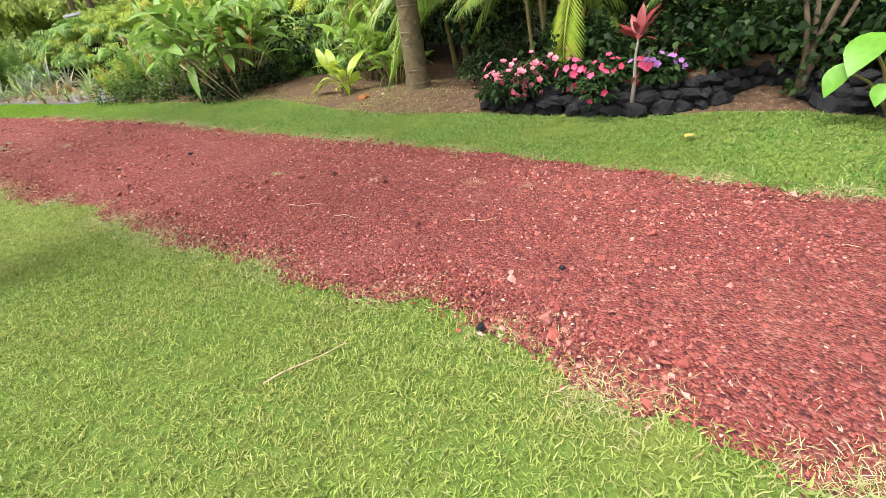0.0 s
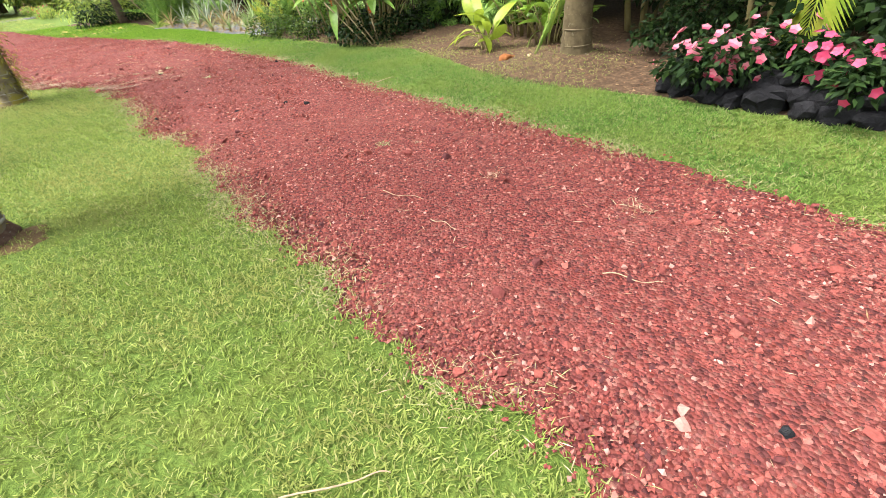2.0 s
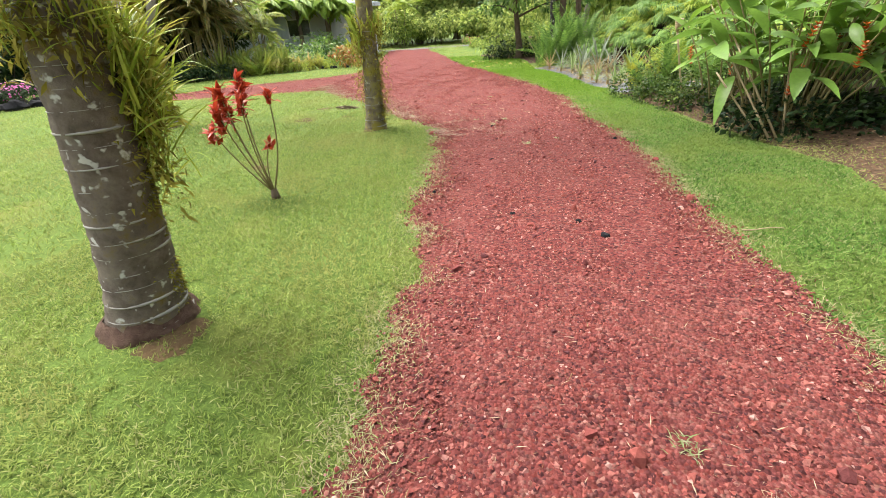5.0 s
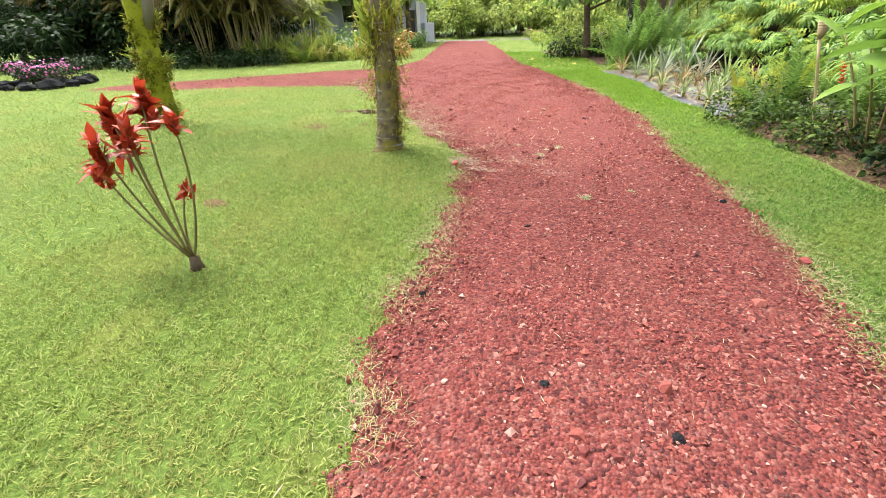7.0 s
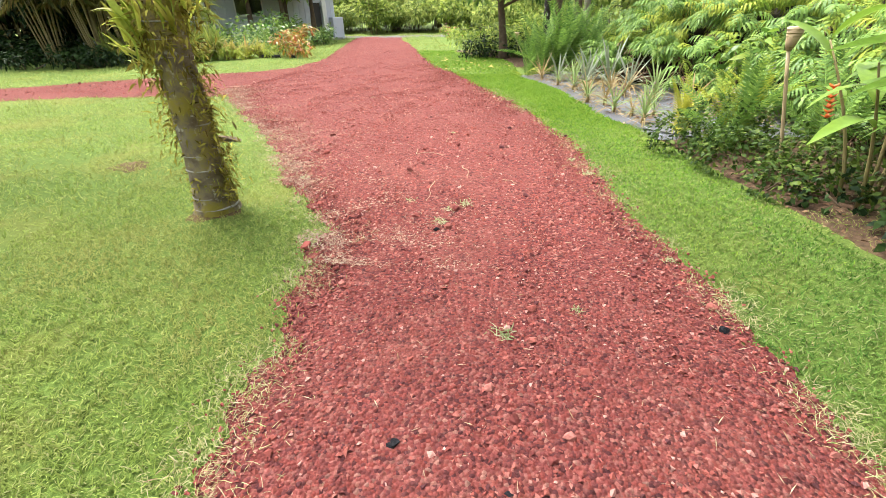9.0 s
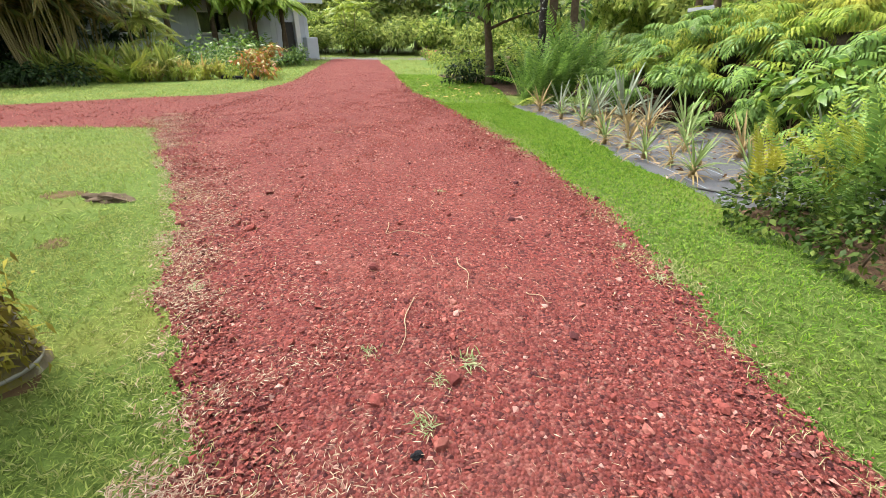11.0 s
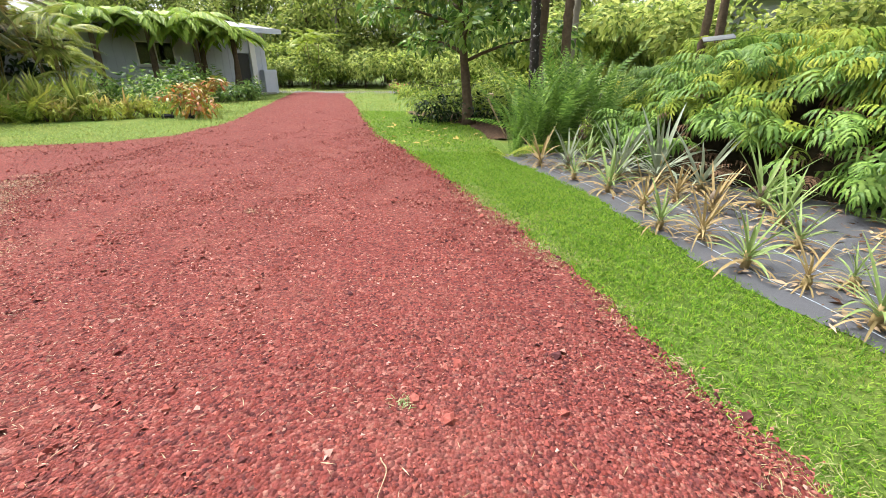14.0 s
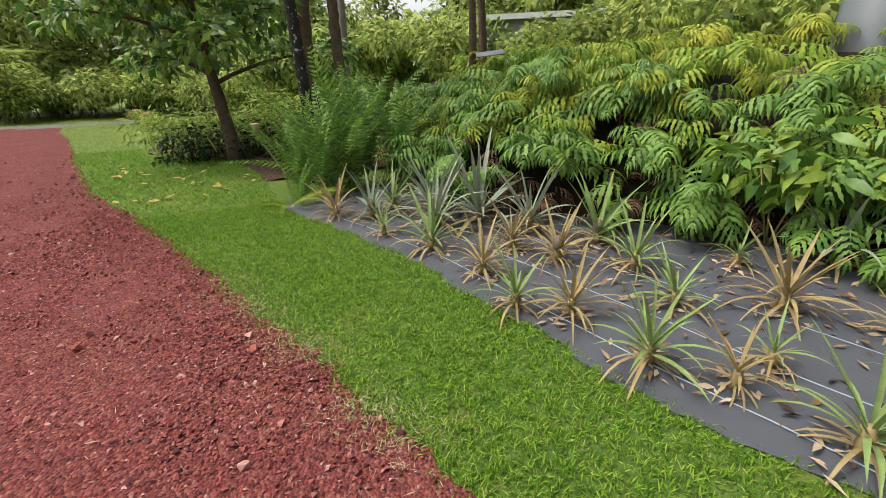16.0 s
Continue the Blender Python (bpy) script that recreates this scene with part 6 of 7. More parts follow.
for a, b in (((0, 0, -0.1), (-0.45, 0.0, 0.75)), ((0, 0, -0.1), (0.35, 0.1, 0.8))):
    part("limb", tube([a, (np.array(a) + b) / 2 + np.array([0, 0, -0.04]), b], (0.12, 0.09, 0.07), 9, 0.08), M_BARK_PALE, fork)


# ---------------------------------------------------------------- garden in front of the house
def tree_fern(x, y, h, n, length, seed):
    rng = np.random.default_rng(seed)
    t = thing("tree_fern", x, y, -0.03, "tree fern with a spreading crown of lime-green fronds", "tree fern", "tree ferns")
    z = np.linspace(0, h, 9)
    part("trunk", tube(np.stack([0.06 * np.sin(z), 0.04 * z, z], 1), 0.16 - 0.02 * z + 0.05 * np.exp(-z), 10, 0.12, seed), M_BARK, t, "shaggy dark trunk")
    me = mesh_of("frond", frond(1.0, 30, 0.30, 0.75, 0.55, 74, cheap_leaf(0.17, 0.3), 0.12, 0.15, 0.012, 0.7), M_TREEFERN)
    for j in range(n):
        fr = part("frond", me, None, t)
        fr.matrix_basis = pose(0.06 * math.sin(h), 0.04 * h, h - 0.05, rng.normal(0, 8), -rng.uniform(2, 38), j * 137.5 + rng.normal(0, 10)) @ Matrix.Scale(length * rng.uniform(0.8, 1.15), 4)
    return t


for j, (x, y, h, n, ln) in enumerate([(-12.9, 37.4, 3.2, 24, 2.2), (-11.6, 38.8, 2.9, 22, 2.0), (-14.5, 36.4, 3.3, 22, 2.3), (-13.4, 38.9, 3.5, 20, 2.2), (-16.0, 34.8, 3.3, 18, 2.3)]):
    tree_fern(x, y, h, n, ln, 800 + j)
rng = np.random.default_rng(810)
house_bush = shrub("shrub", -12.6, 33.6, "dark blue-green broad-leaved shrub before the house", 2.2, 1.3, 900, 0.20, 811, M_TREE_LEAF, "house border")
for x, y, s in [(-12.0, 35.0, 1.25), (-13.2, 34.4, 1.35), (-11.0, 35.2, 0.9), (-10.4, 37.2, 0.8), (-13.8, 32.6, 0.9), (-11.9, 31.6, 0.7), (-15.0, 31.6, 1.0), (-11.2, 39.0, 0.6)]:
    copy_thing(house_bush, pose(x, y, -0.02, 0, 0, rng.uniform(0, 360)) @ Matrix.Scale(s, 4))
croton = shrub("croton", -8.6, 28.6, "orange and yellow croton shrub at the corner of the lawn", 1.3, 1.25, 420, 0.22, 821, M_CROTON, "", leaf_shape(0.3, 0.2, 0.2), "croton")
shrub("croton", -8.95, 30.3, "red-orange croton shrub beside the drive", 0.9, 1.5, 240, 0.26, 822, M_CROTON, "", leaf_shape(0.25, 0.2, 0.2), "croton")
for j in range(9):
    x, y = -9.8 - 0.5 * j + rng.normal(0, 0.12), 28.6 - 0.22 * j + rng.normal(0, 0.15)
    tuft("bromeliad", x, y, 0.08, "pale yellow bromeliad rosette edging the border", "bromeliad", 60, 0.72, 0.05, 830 + j, M_BROM, (0.0, 3.0), (0.2, 1.2), 0.06, "border bromeliads")
for j in range(9):
    x, y = -11.8 - 0.45 * j + rng.normal(0, 0.15), 27.9 - 0.16 * j + (0.9 if j % 2 else 0.1)
    tuft("bromeliad", x, y, 0.15, "large yellow-green strap-leaved clump in the house border", "bromeliad", 110, 1.15, 0.035, 870 + j, M_BROM_GREEN, (0.0, 3.0), (0.35, 1.4), 0.12, "border clumps")
for j in range(5):
    sword_fern(-12.4 - 0.6 * j, 26.9 + 0.1 * j, 0, 1.5, 16, 850 + j, "arching yellow-green fern at the end of the palm hedge", M_FERN, 50, "hedge ferns")
for j, (x, y, s) in enumerate([(-9.0, 28.2, 0.3), (-9.6, 28.5, 0.35), (-10.0, 28.9, 0.25), (-8.3, 28.3, 0.25)]):
    r = part("rock", ROCKS[j], None)
    r.matrix_basis = pose(x, y, 0.04, 0, 0, j * 50) @ Matrix.Scale(s, 4)
    tagged(r, "dark lava rock edging the garden border", "rock", "border rocks")

# flower island on the far lawn
for j, (x, y) in enumerate([(-18.2, 18.4), (-17.6, 18.9), (-18.9, 18.7), (-17.9, 19.4)]):
    impatiens(x, y, 0.15, 1.1, 0.8, 60, "magenta", "mound of magenta impatiens ringed by lava rocks", 860 + j, face=(0.9, -0.5, 0.9))
for j in range(12):
    a = j / 12 * 6.28
    r = part("rock", ROCKS[j % 6], None)
    r.matrix_basis = pose(-18.1 + 1.4 * math.cos(a), 18.8 + 1.2 * math.sin(a), 0.08, 0, 0, j * 37) @ Matrix.Scale(0.42 + 0.1 * (j % 3), 4)
    tagged(r, "dark lava rock ringing the flower island", "rock", "island rocks")


# ---------------------------------------------------------------- round the big tree
def spotted_palm(x, y, r, h, label, seed, mat):
    t = thing("tree", x, y, -0.03, label, "tree", "thicket trunks")
    z = np.linspace(0, h, 60)
    part("trunk", tube(np.stack([0.04 * np.sin(z + seed), 0.03 * z, z], 1), r * (1.15 - 0.05 * z) * (1 + 0.06 * np.sign(np.sin(z * 30))), 10, 0.06, seed), mat, t)
    part("crown", leaf_cloud(500, [(0, 0.03 * h, h, 0.9), (0.5, 0.03 * h, h - 0.4, 0.7), (-0.5, 0, h - 0.2, 0.7)], 0.4, seed), M_FOREST_LEAF, t)
    return t


spotted_palm(1.8, 23.7, 0.09, 6.5, "dark palm trunk banded with white lichen in the thicket", 1, trunk_mat("banded_bark", (0.0385, 0.0358, 0.033), (0.0165, 0.0138, 0.011), (0.275, 0.275, 0.264)))
spotted_palm(3.0, 26.0, 0.11, 7.0, "dark slender tree trunk behind the ferns", 2, M_BARK)
spotted_palm(2.4, 26.2, 0.12, 7.0, "dark slender tree trunk behind the ferns", 3, M_BARK)
spotted_palm(3.6, 28.0, 0.10, 7.5, "grey slender tree trunk behind the ferns", 4, M_BARK_PALE)
spotted_palm(6.8, 27.0, 0.10, 7.0, "dark slender tree trunk behind the ferns", 5, M_BARK)
spotted_palm(8.0, 28.5, 0.12, 7.0, "dark slender tree trunk behind the ferns", 6, M_BARK)
rng = np.random.default_rng(900)
tree_fern_bush = shrub("shrub", -0.1, 28.5, "ferny green bush at the foot of the tree", 2.0, 1.3, 1300, 0.20, 901, M_SHRUB_LEAF, "tree undergrowth", cheap_leaf(0.2, 0.25))
for x, y, s in [(0.8, 29.3, 1.0), (1.6, 28.4, 0.9), (2.2, 27.0, 0.8), (2.0, 30.5, 1.3), (3.0, 25.0, 0.7)]:
    copy_thing(tree_fern_bush, pose(x, y, -0.02, 0, 0, rng.uniform(0, 360)) @ Matrix.Scale(s, 4))
# near-black leaves: the shade under the tree is put into their colour
dark_bush = shrub("shrub", 0.0, 27.7, "shrub at the foot of the tree, shade put into its colour", 1.6, 0.9, 700, 0.15, 903, M_LEAF_SHADE, "tree undergrowth")
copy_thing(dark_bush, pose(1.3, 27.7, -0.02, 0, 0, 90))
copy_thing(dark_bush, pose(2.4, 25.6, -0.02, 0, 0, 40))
for j, (x, y, tint) in enumerate([(-2.9, 40.5, "scarlet"), (-3.6, 43.0, "pink"), (-2.4, 38.0, "hot")]):
    impatiens(x, y, 0.0, 1.2, 0.9, 14, tint, "flowering border shrub beside the far lawn", 910 + j, M_SHRUB_LEAF)

# yellow-green border mounds between the hedge and the house
mound = shrub("shrub", -9.3, 28.6, "low fluffy yellow-green border plant edging the lawn", 1.0, 0.62, 520, 0.16, 941, bpy.data.materials["fern"], "lawn border", cheap_leaf(0.22, 0.3))
for x, y, s in ((-10.3, 28.2, 1.0), (-11.2, 27.8, 0.9), (-12.1, 27.4, 1.1), (-8.5, 29.3, 0.8), (-12.9, 26.9, 0.9)):
    copy_thing(mound, pose(x, y, -0.02, 0, 0, 70 * x) @ Matrix.Scale(s, 4))
# dense growth behind the thicket
rise = shrub("shrub", 13.5, 20.0, "dense leafy bush behind the fern bank", 4.2, 4.2, 1900, 0.34, 921, M_FOREST_LEAF, "bank shrubs")
rise_dark = shrub("shrub", 12.6, 24.5, "dense mid-green bush behind the fern bank", 4.2, 4.6, 1900, 0.34, 922, M_FOREST_LEAF, "bank shrubs")
for j in range(16):
    x, y = 12.6 + rng.uniform(-0.6, 2.4), 9.5 + 1.55 * j
    if 22 < y < 33:
        x -= (y - 22) * 0.35
    copy_thing((rise, rise_dark)[j % 2], pose(x, y, 0.5, 0, 0, rng.uniform(0, 360)) @ Matrix.Scale(rng.uniform(0.7, 1.05), 4))

for j in range(26):
    x, y = -46 + j * 2.6, 60 + rng.uniform(0, 3)
    copy_thing((rise, rise_dark, rise)[j % 3], pose(x, y, -0.03, 0, 0, rng.uniform(0, 360)) @ Matrix.Scale(rng.uniform(1.3, 1.9), 4))
for j in range(12):
    copy_thing((rise, rise_dark)[j % 2], pose(17.5 + rng.uniform(0, 2), 6 + 3.4 * j, 0.4, 0, 0, rng.uniform(0, 360)) @ Matrix.Scale(rng.uniform(1.3, 1.8), 4))
for j in range(9):
    copy_thing((rise, rise_dark)[j % 2], pose(3.5 + 1.6 * j, 36 + rng.uniform(-1, 3) + (6 if j < 2 else 0), -0.03, 0, 0, rng.uniform(0, 360)) @ Matrix.Scale(rng.uniform(0.9, 1.4), 4))

shed = thing("shed", 12.6, 31.5, 0.0, "far grey shed with a metal roof beyond the thicket", "shed", rz=-35)
part("wall", join([box(-2.4, 2.4, 0, 0.12, 0, 3.9), box(-2.4, -2.28, 0.12, 3, 0, 3.9), box(2.28, 2.4, 0.12, 3, 0, 3.9), box(-2.4, 2.4, 3, 3.12, 0, 4.3)]), M_WALL, shed, smooth=False)
rv, rf = box(-2.8, 2.8, -0.5, 3.6, 0, 0.1)
rv[:, 2] += 3.9 + (rv[:, 1] + 0.5) * 0.12
part("roof", (rv, rf), M_ROOF, shed, "grey metal roof", False)
part("fascia", box(-2.8, 2.8, -0.54, -0.503, 3.8, 4.0), M_WHITE, shed, "", False)
sheet = part("metal_sheet", bevel_box(-0.3, 0.3, -0.16, 0.16, -0.01, 0.01, 0.004), M_ROOF)
sheet.matrix_basis = pose(5.9, 24.6, 2.12, 18, -6, -20)
tagged(sheet, "pale metal sheet lying on top of the ferns", "metal sheet")
tank = part("water_tank", tube([(0, 0, 0), (0, 0, 0.05), (0, 0, 2.8), (0, 0, 2.92), (0, 0, 3.02)], (0.62, 0.65, 0.65, 0.55, 0.1), 24), solid("tank_plastic", [(0.066, 0.077, 0.0825), (0.099, 0.11, 0.116)], 3, 0.5, 0))
tank.matrix_basis = pose(10.7, 20.0, -0.15)
tagged(tank, "grey plastic water tank half hidden by the ferns", "water tank")
yellow_mix = thing("shrub", 4.85, 18.0, 0.08, "light green broad-leaved sapling beside the pineapples", "shrub")
for tip in ((0.2, 0.2, 0.7), (-0.2, 0.1, 0.8), (0.0, -0.3, 0.7), (0.3, -0.1, 0.9)):
    part("stem", tube([(0, 0, 0), tip], (0.012, 0.006), 5), M_CANE, yellow_mix)
part("foliage", leaf_cloud(300, [(0.2, 0.2, 0.7, 0.38), (-0.2, 0.1, 0.8, 0.38), (0, -0.3, 0.65, 0.36), (0.3, -0.1, 0.9, 0.34)], 0.2, 931, leaf_shape(0.36, 0.25, 0.1)), M_GINGER, yellow_mix)


# ---------------------------------------------------------------- small things on the ground
def stick(points, r, label, seed):
    p = np.array([(x, y, float(ground_z(np.float64(x), np.float64(y))) + z) for x, y, z in points])
    s = np.linspace(0, 1, 14)
    t = np.linspace(0, 1, len(p))
    path = np.stack([np.interp(s, t, p[:, k]) for k in range(3)], 1)
    path[:, :2] += 0.012 * np.sin(s[:, None] * 8 + seed)
    ob = part("twig", tube(path, 0.55 * r * (1 - 0.5 * s), 6, 0.08, seed), M_STRAW)
    return tagged(ob, label, "twig", "fallen twigs")


stick([(-0.35, 14.85, 0.03), (-0.3, 14.66, 0.03), (-0.2, 14.72, 0.04), (0.05, 14.66, 0.03)], 0.007, "curved pale root lying on the red gravel", 1)
stick([(0.09, 13.9, 0.03), (0.12, 13.45, 0.03)], 0.007, "thin pale twig on the red gravel", 2)
stick([(0.30, 14.38, 0.03), (0.38, 14.2, 0.05), (0.42, 14.05, 0.03)], 0.007, "forked pale twig on the red gravel", 3)
stick([(0.78, 14.05, 0.03), (0.92, 13.96, 0.03)], 0.006, "short pale twig on the red gravel", 4)
stick([(-0.05, 15.4, 0.03), (-0.02, 15.18, 0.03)], 0.006, "bent pale twig on the red gravel", 5)
stick([(1.42, 4.78, 0.03), (1.55, 4.55, 0.03)], 0.006, "straight pale twig on the red gravel", 6)
stick([(-0.28, 4.72, 0.03), (0.02, 4.63, 0.035), (0.12, 4.56, 0.03)], 0.008, "brown twig in the lawn grass", 7)
stick([(1.05, 6.35, 0.03), (1.2, 6.05, 0.03)], 0.006, "straight pale twig on the red gravel", 8)
stick([(2.4, 9.05, 0.03), (2.7, 9.1, 0.03)], 0.010, "tan stick at the edge of the drive", 9)
stick([(1.1, 5.8, 0.03), (1.15, 5.6, 0.03)], 0.006, "short pale twig on the red gravel", 10)

M_WEED = foliage("drive_weed", [(0.11, 0.165, 0.055), (0.187, 0.231, 0.099), (0.275, 0.275, 0.176)], 0.6, 0.3)
rng = np.random.default_rng(951)
for j, (x, y, s, dry) in enumerate([(1.49, 7.14, 0.13, 0), (1.73, 6.94, 0.12, 1), (1.75, 5.98, 0.16, 1), (2.04, 5.03, 0.22, 1), (0.85, 11.7, 0.14, 0), (1.25, 11.95, 0.08, 0), (-0.03, 13.45, 0.1, 0), (0.47, 13.45, 0.16, 0), (0.3, 13.05, 0.12, 0),
                                    (-1.27, 13.88, 0.1, 0), (1.55, 14.69, 0.1, 0), (1.65, 14.29, 0.14, 0), (0.33, 13.3, 0.1, 0), (-0.01, 15.7, 0.1, 0), (-2.06, 18.6, 0.2, 1), (1.93, 12.6, 0.1, 0), (1.3, 16.5, 0.12, 1), (1.5, 16.1, 0.14, 1), (1.05, 17.3, 0.12, 1), (2.15, 4.6, 0.12, 1)]):
    n = 46
    w = part("weed", scatter(blade(0.09, 0.2), rng.uniform(0, 6.3, n), rng.uniform(0.0, 0.5, n), rng.normal(0, 0.4, n), s * rng.uniform(0.2, 0.5, n) * (0.6 if dry else 1), np.stack([x + rng.normal(0, s * 0.22, n), y + rng.normal(0, s * 0.22, n), ground_z(x, y) + 0.02 + np.zeros(n)], 1)), M_STRAW if dry else M_WEED)
    tagged(w, "pale dead grass tuft in the gravel" if dry else "small green weed tuft in the gravel", "weed", kind="stuff")

for j, (x, y, s) in enumerate([(0.44, 10.99, 0.045), (1.99, 11.89, 0.04), (0.9, 10.85, 0.035), (1.28, 9.2, 0.04), (1.45, 8.95, 0.05), (0.75, 9.35, 0.035), (-0.05, 9.9, 0.03), (0.55, 4.05, 0.04), (1.2, 3.9, 0.035), (0.3, 12.9, 0.035)]):
    st = part("stone", mesh_of("stone", icolump(s * 0.6, 0.3, 2, 40 + j, (1.1, 0.9, 0.7)), M_LAVA, False), None)
    st.matrix_basis = pose(x, y, 0.025)
    tagged(st, "dark lava stone lying on the red gravel", "stone", "dark stones")

stump = thing("stump", -3.38, 15.25, 0.0, "low weathered grey stump flush with the lawn", "stump")
part("wood", icolump(0.15, 0.4, 3, 77, (1.5, 0.7, 0.38)), M_BARK, stump, "", False)
for j, (x, y, a, b) in enumerate([(-4.0, 15.35, 0.35, 0.2), (-3.7, 14.2, 0.3, 0.35), (-2.6, 10.9, 0.25, 0.14), (-1.12, 7.52, 0.30, 0.26), (-1.70, 13.05, 0.30, 0.26), (-6.7, 13.95, 0.5, 0.4), (-2.9, 14.4, 0.2, 0.15)]):
    th = np.arange(48) / 48 * 2 * np.pi
    ph = 1.7 * j
    rr = 0.8 + 0.14 * np.sin(2 * th + ph) + 0.09 * np.sin(3 * th + 2 * ph) + 0.05 * np.sin(7 * th + ph) + 0.05 * np.sin(11 * th + 3 * ph)
    pv = np.concatenate([[(0, 0, 0.012)], np.stack([0.6 * a * rr * np.cos(th), 0.6 * b * rr * np.sin(th), 0.008 + 0 * th], 1), np.stack([a * rr * np.cos(th), b * rr * np.sin(th), -0.012 + 0 * th], 1)])
    q = np.arange(48)
    q2 = (q + 1) % 48
    pf = np.concatenate([np.stack([0 * q, 1 + q, 1 + q2], 1), np.stack([1 + q, 49 + q, 49 + q2], 1), np.stack([1 + q, 49 + q2, 1 + q2], 1)])
    ob = part("soil_patch", (pv, pf), solid("bare_soil", [(0.0275, 0.0165, 0.0088), (0.077, 0.0495, 0.0248), (0.132, 0.105, 0.0495)], 14, 0.95, 0.02) if j == 0 else bpy.data.materials["bare_soil"])
    ob.matrix_basis = pose(x, y, float(ground_z(np.float64(x), np.float64(y))) - 0.002)
    tagged(ob, "patch of bare brown soil in the lawn", "soil patch", kind="structure")

nut = thing("coconut", 4.1, 8.45, 0.05, "split orange-brown coconut husk on bare soil", "coconut")
part("husk", icolump(0.085, 0.25, 3, 90, (1.3, 0.9, 0.8)), M_HUSK, nut)
part("shell", icolump(0.06, 0.15, 2, 91, (1.0, 0.8, 0.7)), M_BARK, nut, "dark inner shell").matrix_basis = pose(0.08, -0.02, 0.0)
slab = part("dry_leaf", strip(np.array([(0, 0, 0.02), (0.1, 0.02, 0.04), (0.22, 0.03, 0.03), (0.36, 0.02, 0.02)]), (0.04, 0.09, 0.08, 0.01), fold=0.15), M_STRAW)
slab.matrix_basis = pose(4.15, 8.05, 0.07, 0, 0, 20)
tagged(slab, "curled tan dead leaf on bare soil", "dead leaf")
roots = thing("palm_roots", 4.52, 7.66, 0.14, "exposed pale palm roots spreading over the soil", "roots")
rng = np.random.default_rng(971)
for j in range(16):
    a = -2.4 + j * 0.13 + rng.normal(0, 0.1)
    r = rng.uniform(0.35, 0.6)
    s = np.linspace(0.2, 1, 6)[:, None]
    part("root", tube(np.concatenate([np.cos(a + 0.2 * s) * r * s, np.sin(a + 0.2 * s) * r * s, 0.06 - 0.15 * s + 0.02 * np.sin(9 * s + j)], 1), 0.014 - 0.008 * s[:, 0], 6, 0.1, j), M_BARK_PALE, roots)

n = 46
fx, fy = rng.normal(-0.6, 0.9, n), rng.uniform(22.5, 28.5, n)
fx += np.interp(fy, [22, 28], [0.6, -0.4])
k = ~on_drive(fx, fy) & (fx < lawn_right(fy))
FALLEN = [mesh_of("fallen_leaf", leaf_shape(0.45, q, 0.2), M_FALLEN) for q in (0.05, -0.1, 0.2)]
for j, (x, y) in enumerate(zip(fx[k], fy[k])):
    ob = part("fallen_leaf", FALLEN[j % 3], None)
    ob.matrix_basis = pose(x, y, 0.05, rng.normal(0, 12), rng.normal(0, 8), rng.uniform(0, 360)) @ Matrix.Scale(rng.uniform(0.12, 0.2), 4)
    tagged(ob, "yellow fallen leaf on the lawn under the tree", "fallen leaf", "fallen leaves")
leaf0 = part("fallen_leaf", FALLEN[0], None)
leaf0.matrix_basis = pose(3.55, 3.75, 0.05, 0, 0, -20) @ Matrix.Scale(0.16, 4)
tagged(leaf0, "single yellow fallen leaf on the lawn strip", "fallen leaf")

# straw-strewn worn corner where the branch leaves the drive
rng = np.random.default_rng(991)
n = 48000
y = 12.3 + 8 * rng.random(n) ** 1.3
x = left_edge(y) + rng.gamma(1.3, 0.36, n) - 0.15
k = rng.random(n) < 0.34 + 0.7 * np.sin(3.2 * x + 2.7 * y + 2 * np.sin(5 * y)) * np.sin(2.9 * y - 4.6 * x)
x, y = x[k], y[k]
worn = part("straw", scatter(cheap_leaf(0.13, 0.05), rng.uniform(0, 6.28, len(x)), rng.normal(0.05, 0.15, len(x)), rng.normal(0, 0.5, len(x)), rng.uniform(0.012, 0.042, len(x)), np.stack([x, y, ground_z(x, y) + 0.036], 1)),
            island_mat("worn_straw", [(0.165, 0.0825, 0.0605), (0.253, 0.182, 0.132), (0.33, 0.275, 0.209)], 0.9, 30, 0))
tagged(worn, "trampled straw and dead grass over thin gravel", "straw", kind="stuff")
hose = part("hose", tube([(3.55, 15.35, 0.05), (3.2, 15.62, 0.04), (2.98, 15.86, 0.035), (2.8, 16.02, 0.03), (2.74, 16.12, 0.01)], np.full(5, 0.012), 8), M_DARKWOOD)
tagged(hose, "black irrigation hose end at the lawn edge", "hose")

# litter and thin turf on the bare soil bed
n = 4400
y = rng.uniform(1.5, 14, n)
x = lawn_right(y) + rng.gamma(1.6, 0.55, n)
k = (x < 7.5) & (np.hypot(x - 4.52, y - 7.66) > 0.25)
x, y = x[k], y[k]
scraps = part("leaf_litter", scatter(cheap_leaf(0.4, 0.1), rng.uniform(0, 6.28, len(x)), rng.normal(0.08, 0.2, len(x)), rng.normal(0, 0.4, len(x)), rng.uniform(0.012, 0.05, len(x)), np.stack([x, y, bed_z(x, y) + 0.012], 1)), bpy.data.materials["litter_scraps"])
tagged(scraps, "brown dry leaf scraps on the bare soil bed", "leaf litter", kind="stuff")
n = 20000
y = rng.uniform(6.9, 13.6, n)
x = lawn_right(y) + rng.exponential(0.5, n)
k = rng.random(n) < 0.5 + 0.5 * np.sin(3.1 * x + 1.3 * y) * np.sin(2.3 * y)
x, y = x[k], y[k]
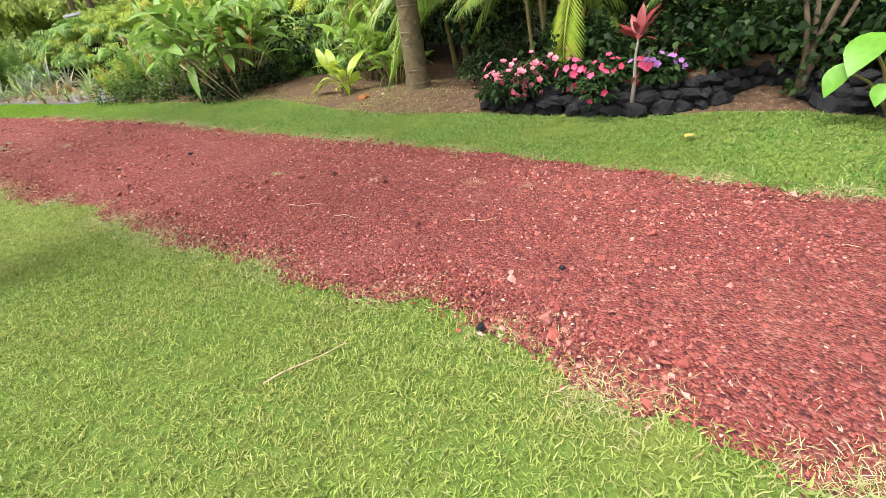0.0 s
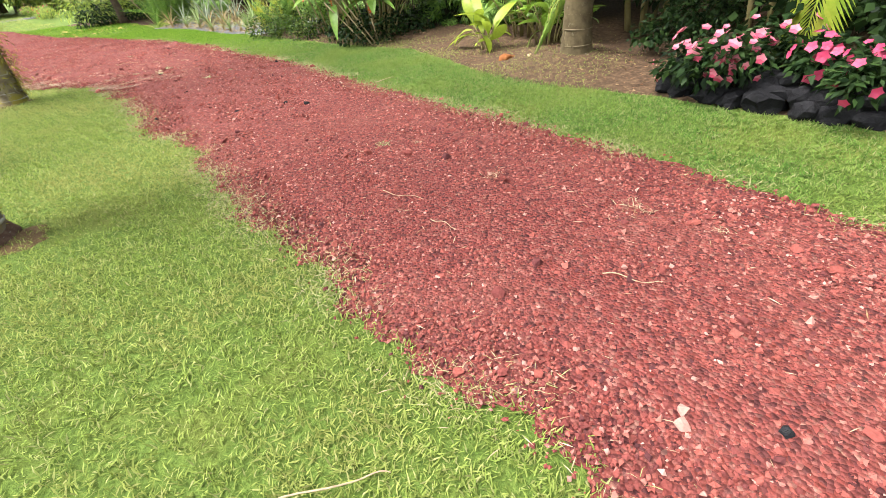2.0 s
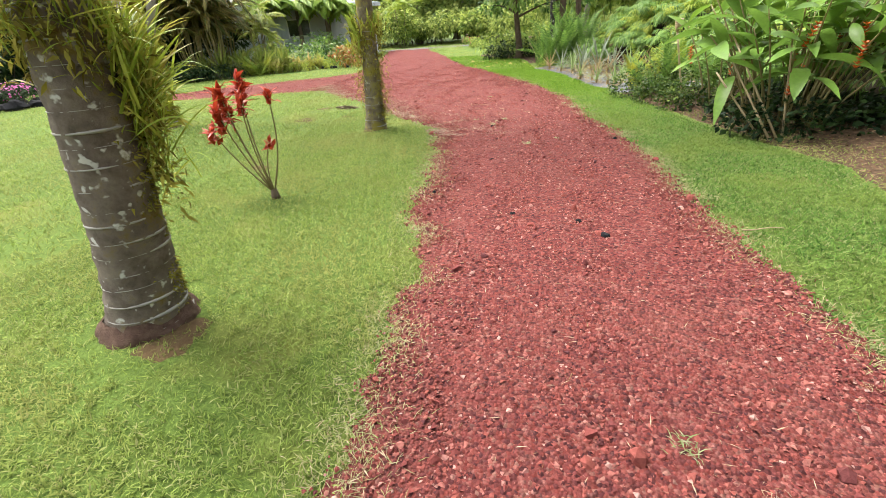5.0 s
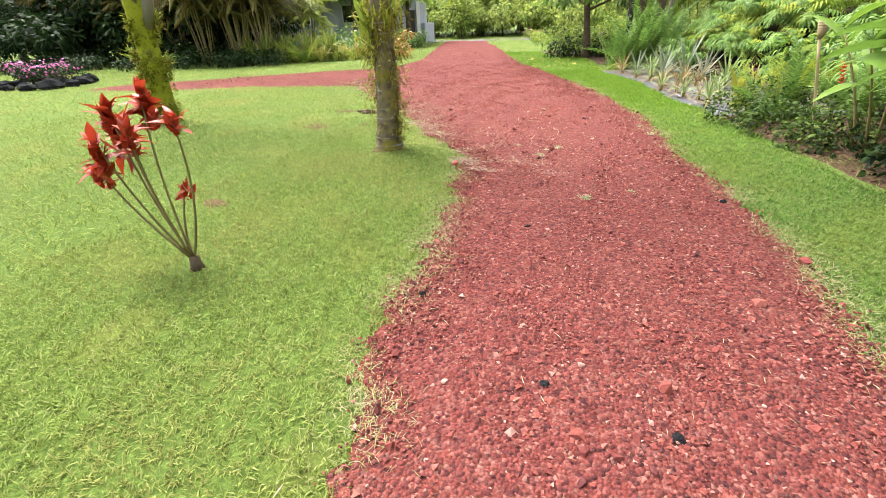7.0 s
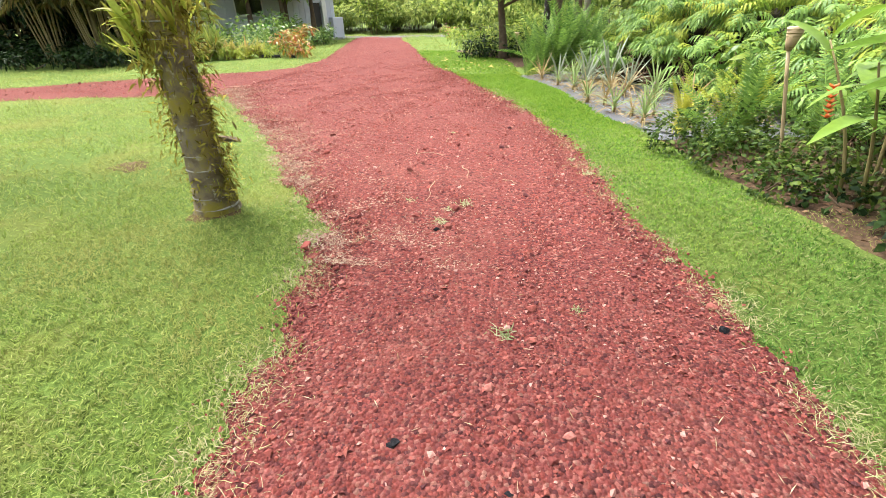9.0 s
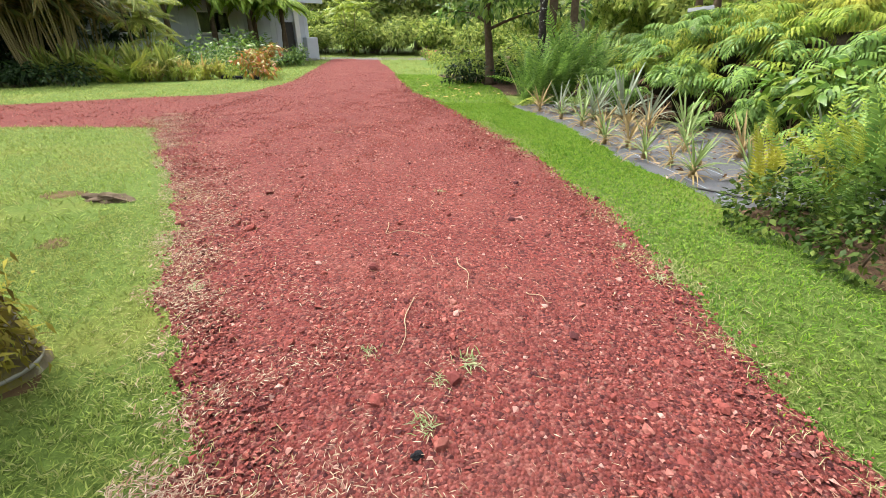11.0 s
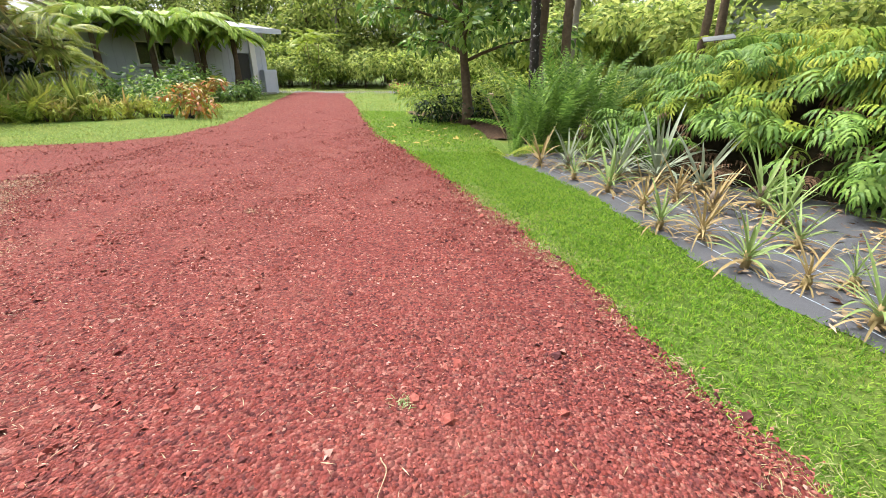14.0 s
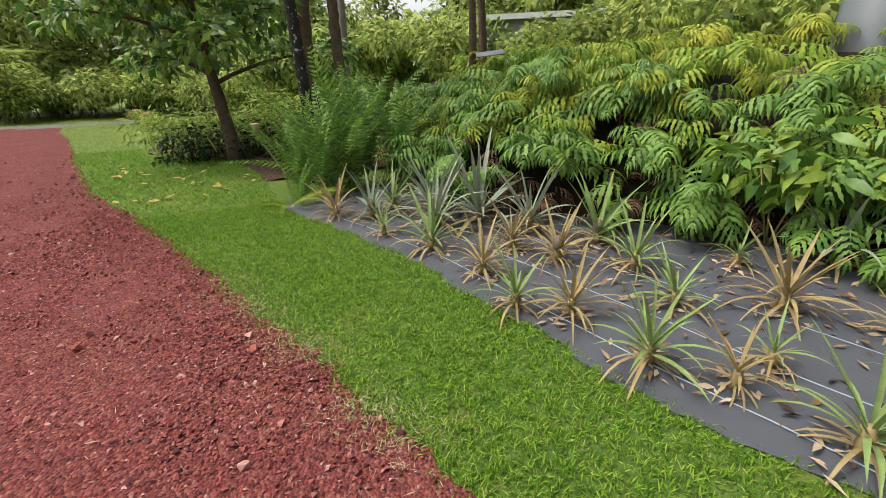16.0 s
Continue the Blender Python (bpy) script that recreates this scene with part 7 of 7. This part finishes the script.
thin_turf = part("grass", scatter(cheap_leaf(0.15, 0.15), rng.uniform(0, 6.28, len(x)), rng.uniform(0.1, 1.0, len(x)), rng.normal(0, 0.5, len(x)), rng.uniform(0.02, 0.05, len(x)), np.stack([x, y, bed_z(x, y) - 0.003], 1)), M_GRASS)
tagged(thin_turf, "thin straggling grass creeping over bare soil", "grass", kind="stuff")

# canopy trees added, mostly out of view, to block sky over the flower bed
for x, y, s, a in ((8.3, 3.2, 0.62, 10), (8.6, 7.6, 0.66, 140), (7.9, -1.2, 0.62, 250), (10.6, 5.2, 0.8, 60), (6.7, 4.9, 0.74, 200), (6.5, 1.4, 0.74, 320)):
    copy_thing(fc, pose(x, y, -0.03, 0, 0, a) @ Matrix.Scale(s, 4))

# pale dry fringe where turf meets gravel
rng = np.random.default_rng(981)
n = 60000
y = rng.uniform(2, 20, n)
lft = rng.random(n) < 0.55
e = np.where(lft, left_edge(y), right_edge(y))
wide = np.where(lft, np.where(y > 12.6, 0.30, 0.11), np.where(y > 13.5, 0.13, 0.09))
x = e + rng.normal(0, 1, n) * wide + np.where(lft, 0.02, 0.0)
clump = np.sin(3.7 * y + 2 * np.sin(2.1 * y)) + 0.7 * np.sin(9.1 * y + 5 * x)
k = rng.random(n) < 0.42 + 0.4 * clump
x, y = x[k], y[k]
fringe = part("dry_grass", scatter(blade(0.06, 0.2), rng.uniform(0, 6.3, len(x)), rng.uniform(0.0, 0.55, len(x)), rng.normal(0, 0.4, len(x)), rng.uniform(0.015, 0.06, len(x)), np.stack([x, y, ground_z(x, y) + 0.014], 1)),
              island_mat("dry_grass", [(0.165, 0.132, 0.0605), (0.22, 0.209, 0.099), (0.275, 0.242, 0.154), (0.165, 0.198, 0.066)], 0.9, 30, 0))
tagged(fringe, "pale dry grass runners along the gravel edge", "dry grass", kind="stuff")


# ---------------------------------------------------------------- far half of the plan, brought to one scale with the near half
def to_scale(p):
    """Plan points (n, 3) past the corner palm, turned and drawn in to the scale of the near garden."""
    w = np.clip((p[:, 1:2] - 13.4) / 2.4, 0, 1)
    w = w * w * (3 - 2 * w)
    x, y = p[:, 0], p[:, 1]
    q = np.stack([0.94161 * x - 0.01599 * y + 0.2980, 0.01599 * x + 0.94161 * y + 1.1418, 0.9417 * p[:, 2]], 1)
    far = np.hypot(x, y - 20)[:, None] > 150
    return np.where(far, p, p + w * (q - p)), w[:, 0]


for ob in [o for o in scene.objects if o.parent is None and o.type in ("MESH", "EMPTY")]:
    home = ob.matrix_basis.copy()
    if ob.type == "MESH" and home == Matrix.Identity(4):
        for o in [ob, *ob.children]:
            co = np.empty(len(o.data.vertices) * 3, np.float32)
            o.data.vertices.foreach_get("co", co)
            o.data.vertices.foreach_set("co", to_scale(co.reshape(-1, 3).astype(float))[0].astype(np.float32).ravel())
            o.data.update()
    else:
        p, w = to_scale(np.array([home.translation[:]]))
        if w[0] > 0:
            ob.matrix_basis = Matrix.Translation(p[0]) @ Matrix.Scale(1 - 0.0583 * w[0], 4) @ Matrix.Translation(-home.translation) @ home
